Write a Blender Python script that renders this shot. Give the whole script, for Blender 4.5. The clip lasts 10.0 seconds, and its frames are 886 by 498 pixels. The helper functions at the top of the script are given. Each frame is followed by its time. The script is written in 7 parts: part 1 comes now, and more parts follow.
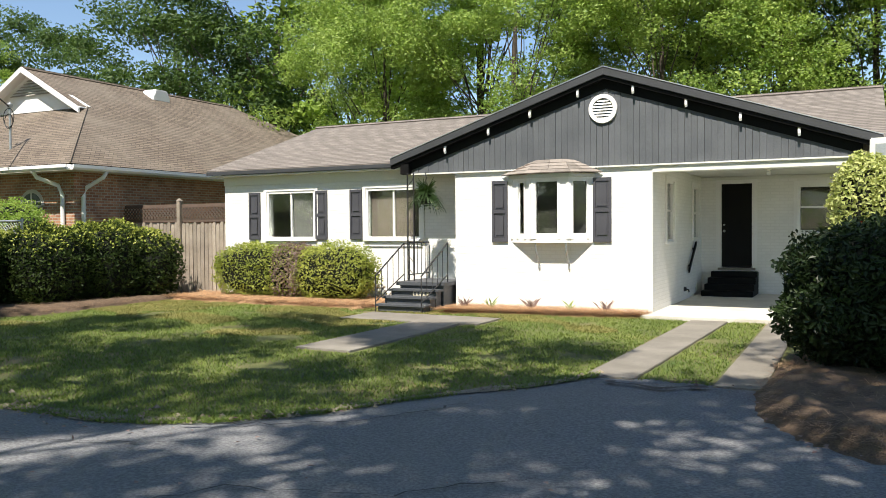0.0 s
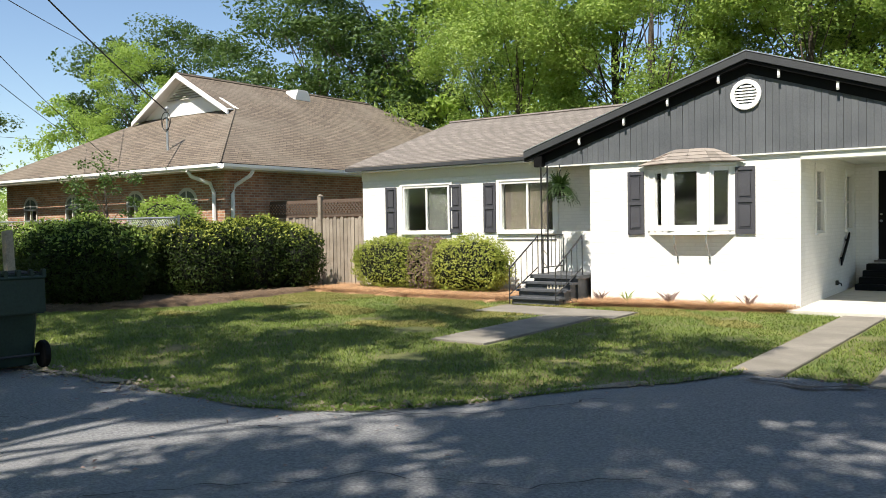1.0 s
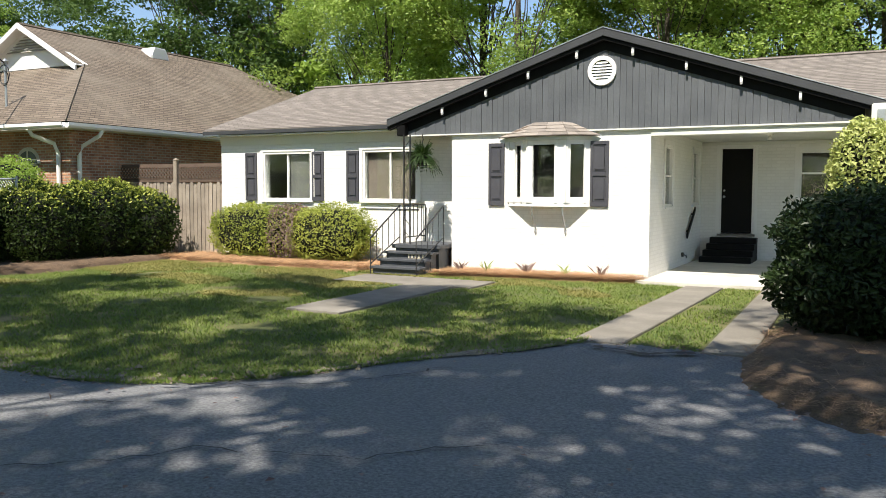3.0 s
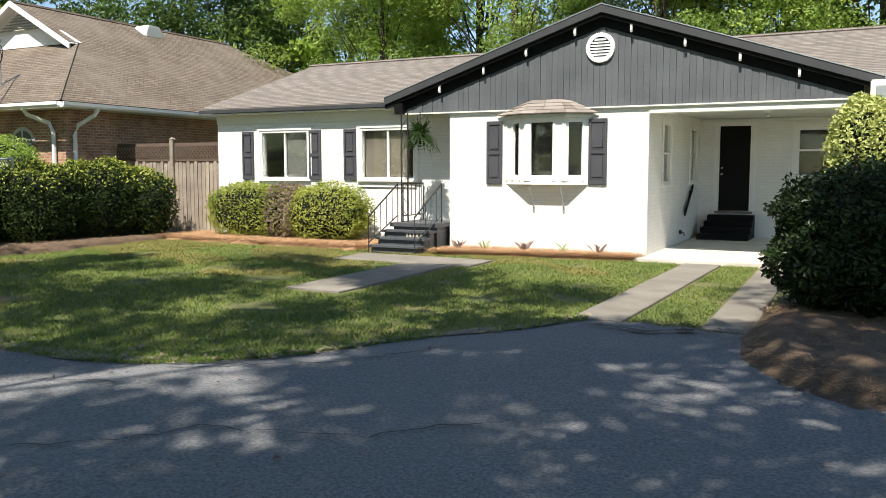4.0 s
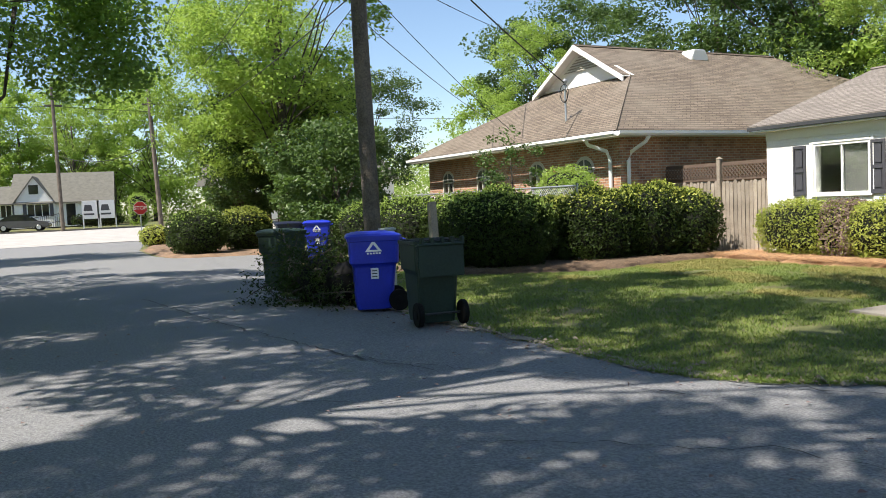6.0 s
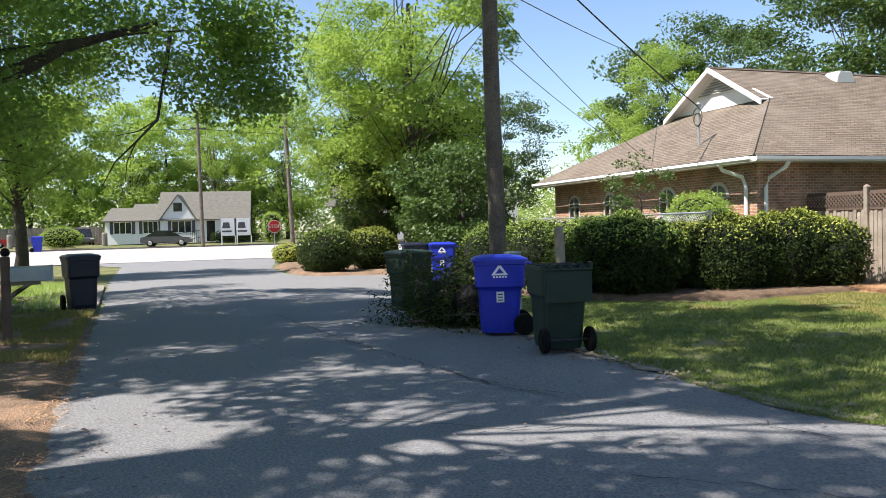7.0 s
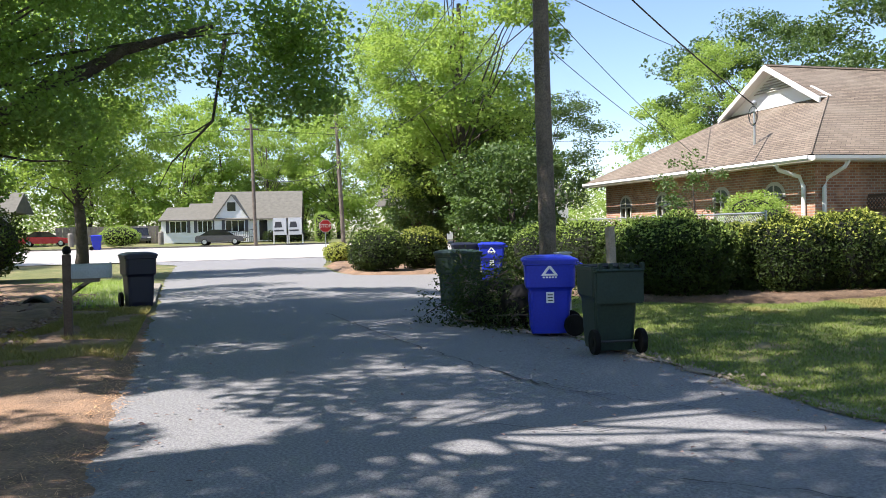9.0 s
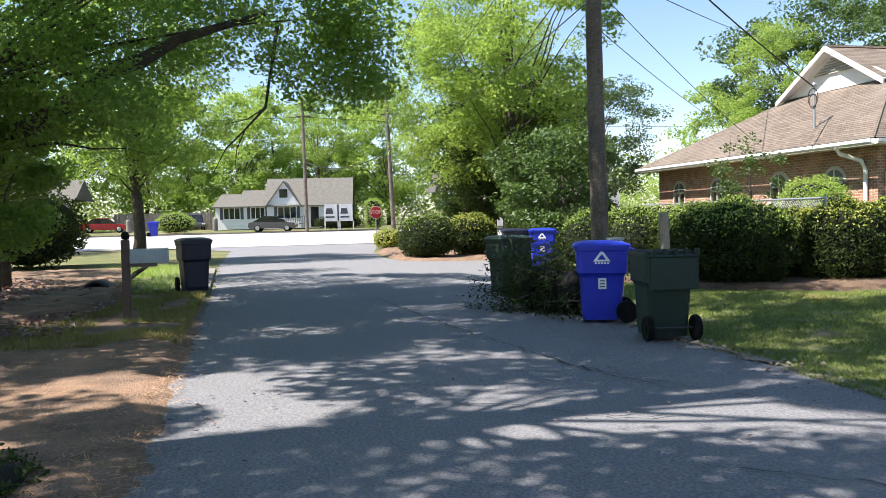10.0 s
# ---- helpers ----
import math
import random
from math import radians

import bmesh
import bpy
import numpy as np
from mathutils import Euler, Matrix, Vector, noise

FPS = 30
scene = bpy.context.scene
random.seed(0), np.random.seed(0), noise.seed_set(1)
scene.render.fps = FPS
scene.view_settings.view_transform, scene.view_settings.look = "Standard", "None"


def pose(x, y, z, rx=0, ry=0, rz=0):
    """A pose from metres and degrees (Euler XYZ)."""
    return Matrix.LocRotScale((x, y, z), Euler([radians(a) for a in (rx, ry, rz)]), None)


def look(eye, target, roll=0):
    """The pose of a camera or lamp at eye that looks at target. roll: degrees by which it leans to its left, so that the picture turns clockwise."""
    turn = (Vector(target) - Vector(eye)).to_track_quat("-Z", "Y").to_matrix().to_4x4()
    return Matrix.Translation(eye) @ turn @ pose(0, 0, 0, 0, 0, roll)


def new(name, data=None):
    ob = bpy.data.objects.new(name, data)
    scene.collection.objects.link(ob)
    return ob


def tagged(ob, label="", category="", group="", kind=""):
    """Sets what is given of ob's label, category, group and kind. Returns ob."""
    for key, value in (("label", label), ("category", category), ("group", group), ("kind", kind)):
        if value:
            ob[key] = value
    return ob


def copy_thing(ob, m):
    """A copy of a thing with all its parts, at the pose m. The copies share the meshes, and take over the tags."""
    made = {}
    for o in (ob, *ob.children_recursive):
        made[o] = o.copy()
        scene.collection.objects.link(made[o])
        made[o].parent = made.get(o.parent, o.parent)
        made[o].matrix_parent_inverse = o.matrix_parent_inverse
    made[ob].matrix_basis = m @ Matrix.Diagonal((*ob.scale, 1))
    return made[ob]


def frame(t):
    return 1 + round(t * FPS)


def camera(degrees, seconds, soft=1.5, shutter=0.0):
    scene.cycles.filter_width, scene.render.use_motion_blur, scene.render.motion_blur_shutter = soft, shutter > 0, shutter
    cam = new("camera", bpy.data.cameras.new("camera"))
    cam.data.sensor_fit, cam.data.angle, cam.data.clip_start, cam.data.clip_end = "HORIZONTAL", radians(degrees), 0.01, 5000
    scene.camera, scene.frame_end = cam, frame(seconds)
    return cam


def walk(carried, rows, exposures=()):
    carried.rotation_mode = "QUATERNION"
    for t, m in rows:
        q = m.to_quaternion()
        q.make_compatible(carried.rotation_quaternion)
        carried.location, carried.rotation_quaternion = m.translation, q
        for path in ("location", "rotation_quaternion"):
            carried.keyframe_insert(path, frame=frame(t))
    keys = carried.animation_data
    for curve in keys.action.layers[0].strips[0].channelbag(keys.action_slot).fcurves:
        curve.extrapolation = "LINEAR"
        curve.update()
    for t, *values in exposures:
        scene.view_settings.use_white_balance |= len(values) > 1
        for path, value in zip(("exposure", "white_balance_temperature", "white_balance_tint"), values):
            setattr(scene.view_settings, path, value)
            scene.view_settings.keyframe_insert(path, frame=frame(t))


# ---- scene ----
EXPO = 0.6
cam = camera(55.87, 10.0, soft=0.6)
PATH = [
    (0.0, pose(0.000, 0.000, 1.650, 88.63, 0.43, 26.51)),
    (0.5, pose(-0.010, -0.020, 1.659, 87.89, 0.70, 29.58)),
    (1.0, pose(0.015, -0.050, 1.667, 88.21, 0.94, 35.61)),
    (1.5, pose(-0.001, 0.026, 1.642, 87.87, 1.38, 42.77)),
    (2.0, pose(0.062, 0.058, 1.690, 86.76, 1.05, 37.84)),
    (2.5, pose(0.115, 0.158, 1.660, 86.46, 0.17, 28.41)),
    (2.7, pose(0.119, 0.179, 1.634, 86.44, -0.10, 27.23)),
    (4.0, pose(0.078, 0.152, 1.639, 84.63, 0.03, 26.56)),
    (4.5, pose(0.058, 0.125, 1.640, 84.43, 0.53, 27.99)),
    (5.0, pose(0.088, 0.067, 1.654, 84.68, 1.75, 37.86)),
    (5.5, pose(0.041, -0.075, 1.675, 85.47, 2.88, 50.79)),
    (6.0, pose(0.044, -0.129, 1.672, 86.69, 2.50, 62.16)),
    (6.2, pose(0.035, -0.145, 1.676, 87.17, 2.18, 65.72)),
    (7.3, pose(-0.006, -0.192, 1.689, 88.67, 1.25, 70.96)),
    (7.5, pose(-0.002, -0.198, 1.687, 88.73, 1.13, 71.34)),
    (8.0, pose(-0.000, -0.193, 1.687, 88.72, 1.15, 72.54)),
    (8.5, pose(0.008, -0.184, 1.686, 88.75, 1.25, 73.29)),
    (9.0, pose(0.005, -0.188, 1.687, 88.61, 1.22, 73.97)),
    (9.5, pose(-0.005, -0.209, 1.681, 88.35, 1.16, 75.55)),
    (10.0, pose(-0.022, -0.200, 1.671, 87.76, 1.27, 77.37)),
]
walk(cam, PATH, [(0.0, EXPO, 6500, 10), (5.0, EXPO, 6500, 10), (6.0, EXPO + 0.15, 6450, 11), (7.5, EXPO + 0.36, 6300, 15), (10.0, EXPO + 0.52, 6250, 16)])

# ---- light ----
SUN_AZ, SUN_EL = 176.0, 57.0
world = bpy.data.worlds.new("world")
scene.world = world
world.use_nodes = True
wn = world.node_tree
sky = wn.nodes.new("ShaderNodeTexSky")
sky.sky_type, sky.sun_disc = "NISHITA", False
sky.sun_elevation, sky.sun_rotation = radians(SUN_EL), radians(SUN_AZ)
sky.air_density, sky.dust_density, sky.ozone_density = 1.0, 0.3, 2.2
wn.links.new(sky.outputs[0], wn.nodes["Background"].inputs[0])
wn.nodes["Background"].inputs[1].default_value = 0.105
sun_data = bpy.data.lights.new("sun", "SUN")
sun_data.energy, sun_data.angle, sun_data.color = 5.8, radians(0.53), (1.0, 0.93, 0.82)
sun_way = Vector((math.sin(radians(SUN_AZ)) * math.cos(radians(SUN_EL)), math.cos(radians(SUN_AZ)) * math.cos(radians(SUN_EL)), math.sin(radians(SUN_EL))))
new("sun", sun_data).matrix_world = look(sun_way * 60, (0, 0, 0))

# ---- materials ----
def material(name, a, b, rough=0.8, scale=6.0, fine=60.0, bump=0.3, metal=0.0, dist=0.01, spec=0.5, c=None, c_scale=0.6, c_at=(0.55, 0.75), per="", vary=0.0, span=(0.7, 1.3)):
    """Two base colours mixed by noise at two scales, a third one in large stains, and a bump."""
    m = bpy.data.materials.new(name)
    m.use_nodes = True
    t = m.node_tree
    bs = t.nodes["Principled BSDF"]
    co = t.nodes.new("ShaderNodeTexCoord")
    n1 = t.nodes.new("ShaderNodeTexNoise")
    n1.inputs["Scale"].default_value, n1.inputs["Detail"].default_value = scale, 6
    n2 = t.nodes.new("ShaderNodeTexNoise")
    n2.inputs["Scale"].default_value, n2.inputs["Detail"].default_value = fine, 4
    for n in (n1, n2):
        t.links.new(co.outputs["Object"], n.inputs["Vector"])
    add = t.nodes.new("ShaderNodeMath")
    add.operation = "ADD"
    t.links.new(n1.outputs[0], add.inputs[0])
    t.links.new(n2.outputs[0], add.inputs[1])
    ramp = t.nodes.new("ShaderNodeMapRange")
    ramp.inputs["From Min"].default_value, ramp.inputs["From Max"].default_value = span
    t.links.new(add.outputs[0], ramp.inputs[0])
    mix = t.nodes.new("ShaderNodeMix")
    mix.data_type = "RGBA"
    mix.inputs[6].default_value, mix.inputs[7].default_value = (*a, 1), (*b, 1)
    t.links.new(ramp.outputs[0], mix.inputs[0])
    out = mix.outputs[2]
    if c:
        n3 = t.nodes.new("ShaderNodeTexNoise")
        n3.inputs["Scale"].default_value, n3.inputs["Detail"].default_value = c_scale, 8
        n3.inputs["Roughness"].default_value = 0.65
        t.links.new(co.outputs["Object"], n3.inputs["Vector"])
        r3 = t.nodes.new("ShaderNodeMapRange")
        r3.inputs["From Min"].default_value, r3.inputs["From Max"].default_value = c_at
        t.links.new(n3.outputs[0], r3.inputs[0])
        m3 = t.nodes.new("ShaderNodeMix")
        m3.data_type = "RGBA"
        m3.inputs[7].default_value = (*c, 1)
        t.links.new(r3.outputs[0], m3.inputs[0])
        t.links.new(out, m3.inputs[6])
        out = m3.outputs[2]
    if per:
        src = t.nodes.new("ShaderNodeObjectInfo" if per == "object" else "ShaderNodeNewGeometry")
        mr = t.nodes.new("ShaderNodeMapRange")
        mr.inputs["To Min"].default_value, mr.inputs["To Max"].default_value = 1 - vary, 1 + vary
        t.links.new(src.outputs["Random" if per == "object" else "Random Per Island"], mr.inputs[0])
        hv = t.nodes.new("ShaderNodeHueSaturation")
        t.links.new(mr.outputs[0], hv.inputs["Value"])
        t.links.new(out, hv.inputs["Color"])
        out = hv.outputs[0]
    t.links.new(out, bs.inputs["Base Color"])
    bs.inputs["Roughness"].default_value, bs.inputs["Metallic"].default_value = rough, metal
    bs.inputs["Specular IOR Level"].default_value = spec
    if bump:
        bp = t.nodes.new("ShaderNodeBump")
        bp.inputs["Strength"].default_value, bp.inputs["Distance"].default_value = bump, dist
        t.links.new(add.outputs[0], bp.inputs["Height"])
        t.links.new(bp.outputs[0], bs.inputs["Normal"])
    return m


def brick_material(name, c1, c2, mortar, bump=0.6, rough=0.85, size=(0.2, 0.075), joint=0.012, offset=0.5, stain=None, vary=(0.75, 1.2)):
    """Courses of bricks or shingles, level along walls and slopes."""
    m = bpy.data.materials.new(name)
    m.use_nodes = True
    t = m.node_tree
    bs = t.nodes["Principled BSDF"]
    co = t.nodes.new("ShaderNodeTexCoord")
    sep = t.nodes.new("ShaderNodeSeparateXYZ")
    t.links.new(co.outputs["Object"], sep.inputs[0])
    com = t.nodes.new("ShaderNodeCombineXYZ")
    s = t.nodes.new("ShaderNodeMath")
    s.operation = "ADD"
    t.links.new(sep.outputs[0], s.inputs[0])
    t.links.new(sep.outputs[1], s.inputs[1])
    t.links.new(s.outputs[0], com.inputs[0])
    t.links.new(sep.outputs[2], com.inputs[1])
    bt = t.nodes.new("ShaderNodeTexBrick")
    bt.offset = offset
    for key, val in (("Color1", (*c1, 1)), ("Color2", (*c2, 1)), ("Mortar", (*mortar, 1)), ("Scale", 1.0), ("Mortar Size", joint), ("Brick Width", size[0]), ("Row Height", size[1]), ("Bias", 0.0), ("Mortar Smooth", 0.3)):
        bt.inputs[key].default_value = val
    t.links.new(com.outputs[0], bt.inputs["Vector"])
    nz = t.nodes.new("ShaderNodeTexNoise")
    nz.inputs["Scale"].default_value, nz.inputs["Detail"].default_value = 3.0, 8
    t.links.new(co.outputs["Object"], nz.inputs["Vector"])
    mr = t.nodes.new("ShaderNodeMapRange")
    mr.inputs["From Min"].default_value, mr.inputs["From Max"].default_value = 0.3, 0.7
    mr.inputs["To Min"].default_value, mr.inputs["To Max"].default_value = vary
    t.links.new(nz.outputs[0], mr.inputs[0])
    hv = t.nodes.new("ShaderNodeHueSaturation")
    t.links.new(mr.outputs[0], hv.inputs["Value"])
    t.links.new(bt.outputs["Color"], hv.inputs["Color"])
    out = hv.outputs[0]
    if stain:
        n3 = t.nodes.new("ShaderNodeTexNoise")
        n3.inputs["Scale"].default_value, n3.inputs["Detail"].default_value = 0.5, 8
        t.links.new(co.outputs["Object"], n3.inputs["Vector"])
        r3 = t.nodes.new("ShaderNodeMapRange")
        r3.inputs["From Min"].default_value, r3.inputs["From Max"].default_value = 0.45, 0.75
        r3.inputs["To Max"].default_value = 0.7
        t.links.new(n3.outputs[0], r3.inputs[0])
        m3 = t.nodes.new("ShaderNodeMix")
        m3.data_type = "RGBA"
        m3.inputs[7].default_value = (*stain, 1)
        t.links.new(r3.outputs[0], m3.inputs[0])
        t.links.new(out, m3.inputs[6])
        out = m3.outputs[2]
    t.links.new(out, bs.inputs["Base Color"])
    bs.inputs["Roughness"].default_value = rough
    bp = t.nodes.new("ShaderNodeBump")
    bp.inputs["Strength"].default_value, bp.inputs["Distance"].default_value, bp.invert = bump, 0.012, True
    t.links.new(bt.outputs["Fac"], bp.inputs["Height"])
    t.links.new(bp.outputs[0], bs.inputs["Normal"])
    return m


def leaf_material(name, a, b, glow, amount=0.35, rough=0.5, spec=0.35):
    """Leaves: diffuse with light gloss, and light that passes through them."""
    m = bpy.data.materials.new(name)
    m.use_nodes = True
    t = m.node_tree
    bs = t.nodes["Principled BSDF"]
    geo = t.nodes.new("ShaderNodeNewGeometry")
    co = t.nodes.new("ShaderNodeTexCoord")
    nz = t.nodes.new("ShaderNodeTexNoise")
    nz.inputs["Scale"].default_value, nz.inputs["Detail"].default_value = 0.7, 3
    t.links.new(co.outputs["Object"], nz.inputs["Vector"])
    mx = t.nodes.new("ShaderNodeMath")
    mx.operation = "MULTIPLY_ADD"
    mx.inputs[1].default_value = 0.5
    t.links.new(geo.outputs["Random Per Island"], mx.inputs[0])
    t.links.new(nz.outputs[0], mx.inputs[2])
    mr = t.nodes.new("ShaderNodeMapRange")
    mr.inputs["From Min"].default_value, mr.inputs["From Max"].default_value = 0.4, 1.1
    t.links.new(mx.outputs[0], mr.inputs[0])
    mix = t.nodes.new("ShaderNodeMix")
    mix.data_type = "RGBA"
    mix.inputs[6].default_value, mix.inputs[7].default_value = (*a, 1), (*b, 1)
    t.links.new(mr.outputs[0], mix.inputs[0])
    t.links.new(mix.outputs[2], bs.inputs["Base Color"])
    bs.inputs["Roughness"].default_value = rough
    bs.inputs["Specular IOR Level"].default_value = spec
    tr = t.nodes.new("ShaderNodeBsdfTranslucent")
    tr.inputs[0].default_value = (*glow, 1)
    ms = t.nodes.new("ShaderNodeMixShader")
    ms.inputs[0].default_value = amount
    t.links.new(bs.outputs[0], ms.inputs[1])
    t.links.new(tr.outputs[0], ms.inputs[2])
    t.links.new(ms.outputs[0], t.nodes["Material Output"].inputs[0])
    return m


def glass_material(name, tint=(0.9, 0.95, 0.93)):
    m = bpy.data.materials.new(name)
    m.use_nodes = True
    bs = m.node_tree.nodes["Principled BSDF"]
    bs.inputs["Base Color"].default_value = (*tint, 1)
    bs.inputs["Roughness"].default_value, bs.inputs["Transmission Weight"].default_value = 0.0, 1.0
    return m


ASPHALT = material("asphalt", (0.085, 0.088, 0.096), (0.265, 0.265, 0.267), 0.85, 40, 170, 0.9, dist=0.007, c=(0.2, 0.2, 0.2), c_scale=0.5, c_at=(0.5, 0.95), span=(0.75, 1.25))
# pale asphalt, lightened further to carry the strong sun on it
SUNLIT_ASPHALT = material("pale_asphalt", (0.3, 0.285, 0.265), (0.42, 0.4, 0.375), 0.85, 1.0, 60, 0.4, dist=0.004)
TAR = material("tar", (0.02, 0.02, 0.02), (0.035, 0.034, 0.033), 0.7, 8, 60, 0.3)
GROUND = material("grass_soil", (0.06, 0.08, 0.024), (0.15, 0.155, 0.05), 0.95, 1.6, 45, 0.8, dist=0.03, c=(0.23, 0.185, 0.085), c_scale=0.45, c_at=(0.48, 0.68))
DIRT = material("dirt", (0.085, 0.056, 0.038), (0.28, 0.185, 0.12), 0.95, 2.0, 40, 1.0, dist=0.03, c=(0.3, 0.185, 0.11), c_scale=1.1, c_at=(0.5, 0.72))
EDGE_DIRT = material("pale_dirt", (0.15, 0.125, 0.095), (0.36, 0.3, 0.22), 0.95, 3.0, 40, 0.9, dist=0.02)
STRAW = material("pine_straw", (0.26, 0.14, 0.07), (0.55, 0.34, 0.185), 0.9, 5.0, 70, 1.0, dist=0.03, c=(0.28, 0.15, 0.085), c_scale=1.5)
# darker and browner than the orange straw
BROWN_STRAW = material("old_pine_straw", (0.07, 0.048, 0.032), (0.21, 0.14, 0.088), 0.92, 5.0, 70, 1.0, dist=0.03, c=(0.16, 0.1, 0.065), c_scale=1.5)
BROWN_NEEDLE = material("old_straw_needle", (0.14, 0.09, 0.055), (0.36, 0.235, 0.14), 0.85, 4, 30, 0, per="island", vary=0.4)
DRY_GRASS = leaf_material("dry_grass_blade", (0.12, 0.13, 0.03), (0.36, 0.3, 0.11), (0.3, 0.3, 0.08), amount=0.3, rough=0.6)
STRAW_NEEDLE = material("straw_needle", (0.34, 0.18, 0.085), (0.6, 0.38, 0.2), 0.8, 4, 30, 0, per="island", vary=0.4)
GRASS = leaf_material("grass_blade", (0.055, 0.105, 0.022), (0.24, 0.275, 0.065), (0.25, 0.36, 0.06), amount=0.3, rough=0.6)
PALE_CONCRETE = material("pale_concrete", (0.5, 0.47, 0.42), (0.62, 0.59, 0.53), 0.9, 2.0, 60, 0.4, dist=0.004, c=(0.42, 0.38, 0.32), c_scale=0.9, c_at=(0.5, 0.75))
CONCRETE = material("concrete", (0.155, 0.14, 0.118), (0.26, 0.237, 0.2), 0.9, 2.0, 60, 0.5, dist=0.004, c=(0.15, 0.135, 0.11), c_scale=0.9, c_at=(0.45, 0.7))
WHITE_BRICK = brick_material("white_painted_brick", (0.8, 0.79, 0.76), (0.76, 0.75, 0.72), (0.74, 0.73, 0.7), 0.25, 0.6, vary=(0.97, 1.03))
WHITE = material("white_paint", (0.79, 0.78, 0.76), (0.83, 0.82, 0.8), 0.5, 3, 40, 0.05)
OFF_WHITE = material("soffit_paint", (0.66, 0.66, 0.6), (0.72, 0.72, 0.66), 0.6, 2, 30, 0.05)
CHARCOAL = material("charcoal_paint", (0.07, 0.077, 0.087), (0.115, 0.123, 0.134), 0.6, 1.6, 50, 0.2, per="object", vary=0.06)
CHARCOAL_TRIM = material("charcoal_trim", (0.035, 0.037, 0.041), (0.052, 0.055, 0.06), 0.55, 3, 50, 0.2)
SHUTTER = material("shutter_paint", (0.055, 0.055, 0.066), (0.075, 0.075, 0.086), 0.45, 3, 40, 0.08)
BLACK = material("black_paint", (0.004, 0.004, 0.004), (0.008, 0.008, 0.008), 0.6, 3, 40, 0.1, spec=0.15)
IRON = material("wrought_iron", (0.015, 0.015, 0.016), (0.03, 0.03, 0.03), 0.5, 8, 60, 0.2)
STEP = material("grey_step_paint", (0.05, 0.055, 0.062), (0.085, 0.09, 0.1), 0.6, 4, 60, 0.3, c=(0.13, 0.13, 0.135), c_scale=3)
SHINGLE = brick_material("grey_shingles", (0.17, 0.148, 0.13), (0.245, 0.214, 0.19), (0.105, 0.092, 0.08), 0.7, 0.92, (0.3, 0.047), 0.009, vary=(0.9, 1.08))
BROWN_SHINGLE = brick_material("brown_shingles", (0.13, 0.102, 0.076), (0.2, 0.16, 0.122), (0.065, 0.05, 0.038), 1.0, 0.92, (0.3, 0.068), 0.01, vary=(0.88, 1.1), stain=(0.2, 0.17, 0.135))
RED_BRICK = brick_material("red_brick", (0.3, 0.13, 0.075), (0.46, 0.24, 0.14), (0.42, 0.36, 0.29), 0.7)
# near-black, so that the rooms behind the glass look unlit
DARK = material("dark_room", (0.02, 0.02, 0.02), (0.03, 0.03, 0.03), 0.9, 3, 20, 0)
BLIND = material("window_blind", (0.075, 0.06, 0.047), (0.095, 0.078, 0.062), 0.8, 2, 30, 0.1)
GLASS = glass_material("window_glass")
WEATHERED = material("weathered_wood", (0.2, 0.165, 0.13), (0.36, 0.31, 0.25), 0.9, 3, 40, 0.5, per="object", vary=0.2)
DARK_WOOD = material("dark_lattice_wood", (0.09, 0.06, 0.045), (0.15, 0.105, 0.08), 0.9, 4, 40, 0.4)
POLE_WOOD = material("pole_wood", (0.065, 0.053, 0.043), (0.19, 0.155, 0.125), 0.9, 2.5, 30, 0.8, dist=0.03)
BARK = material("bark", (0.045, 0.036, 0.028), (0.12, 0.098, 0.078), 0.95, 5, 30, 1.0, dist=0.05)
BLUE_PLASTIC = material("blue_plastic", (0.008, 0.02, 0.36), (0.012, 0.03, 0.45), 0.4, 2, 40, 0.08)
GREEN_PLASTIC = material("dark_green_plastic", (0.012, 0.025, 0.018), (0.022, 0.042, 0.031), 0.5, 2, 40, 0.1, spec=0.35)
NAVY_PLASTIC = material("navy_plastic", (0.006, 0.008, 0.024), (0.011, 0.014, 0.036), 0.4, 2, 40, 0.08)
RUBBER = material("black_rubber", (0.004, 0.004, 0.004), (0.008, 0.008, 0.008), 0.75, 6, 50, 0.1, spec=0.15)
GALVANISED = material("galvanised_metal", (0.4, 0.42, 0.43), (0.5, 0.52, 0.53), 0.45, 4, 40, 0.1, metal=0.7)
MAILBOX = material("grey_enamel", (0.3, 0.33, 0.34), (0.4, 0.43, 0.44), 0.5, 4, 40, 0.15)
SIGN_RED = material("sign_red", (0.5, 0.02, 0.025), (0.55, 0.03, 0.03), 0.4, 3, 30, 0)
SIGN_WHITE = material("sign_white", (0.75, 0.75, 0.75), (0.8, 0.8, 0.8), 0.4, 3, 30, 0)
BAR_GREY = material("sign_dark_bar", (0.05, 0.05, 0.06), (0.07, 0.07, 0.08), 0.5, 3, 30, 0)
CAR_GREY = material("grey_car_paint", (0.09, 0.09, 0.1), (0.11, 0.11, 0.12), 0.25, 2, 30, 0, metal=0.5)
CAR_RED = material("red_car_paint", (0.45, 0.03, 0.04), (0.5, 0.04, 0.05), 0.25, 2, 30, 0)
CAR_GLASS = material("car_glass", (0.01, 0.012, 0.014), (0.02, 0.022, 0.025), 0.05, 2, 30, 0)
GREY_ROOF = material("grey_flat_shingles", (0.085, 0.082, 0.068), (0.14, 0.135, 0.112), 0.9, 3, 30, 0.4)
WIRE = material("black_cable", (0.015, 0.015, 0.015), (0.02, 0.02, 0.02), 0.6, 5, 50, 0)
FLOWER = material("red_petals", (0.6, 0.03, 0.02), (0.7, 0.06, 0.04), 0.6, 5, 30, 0)
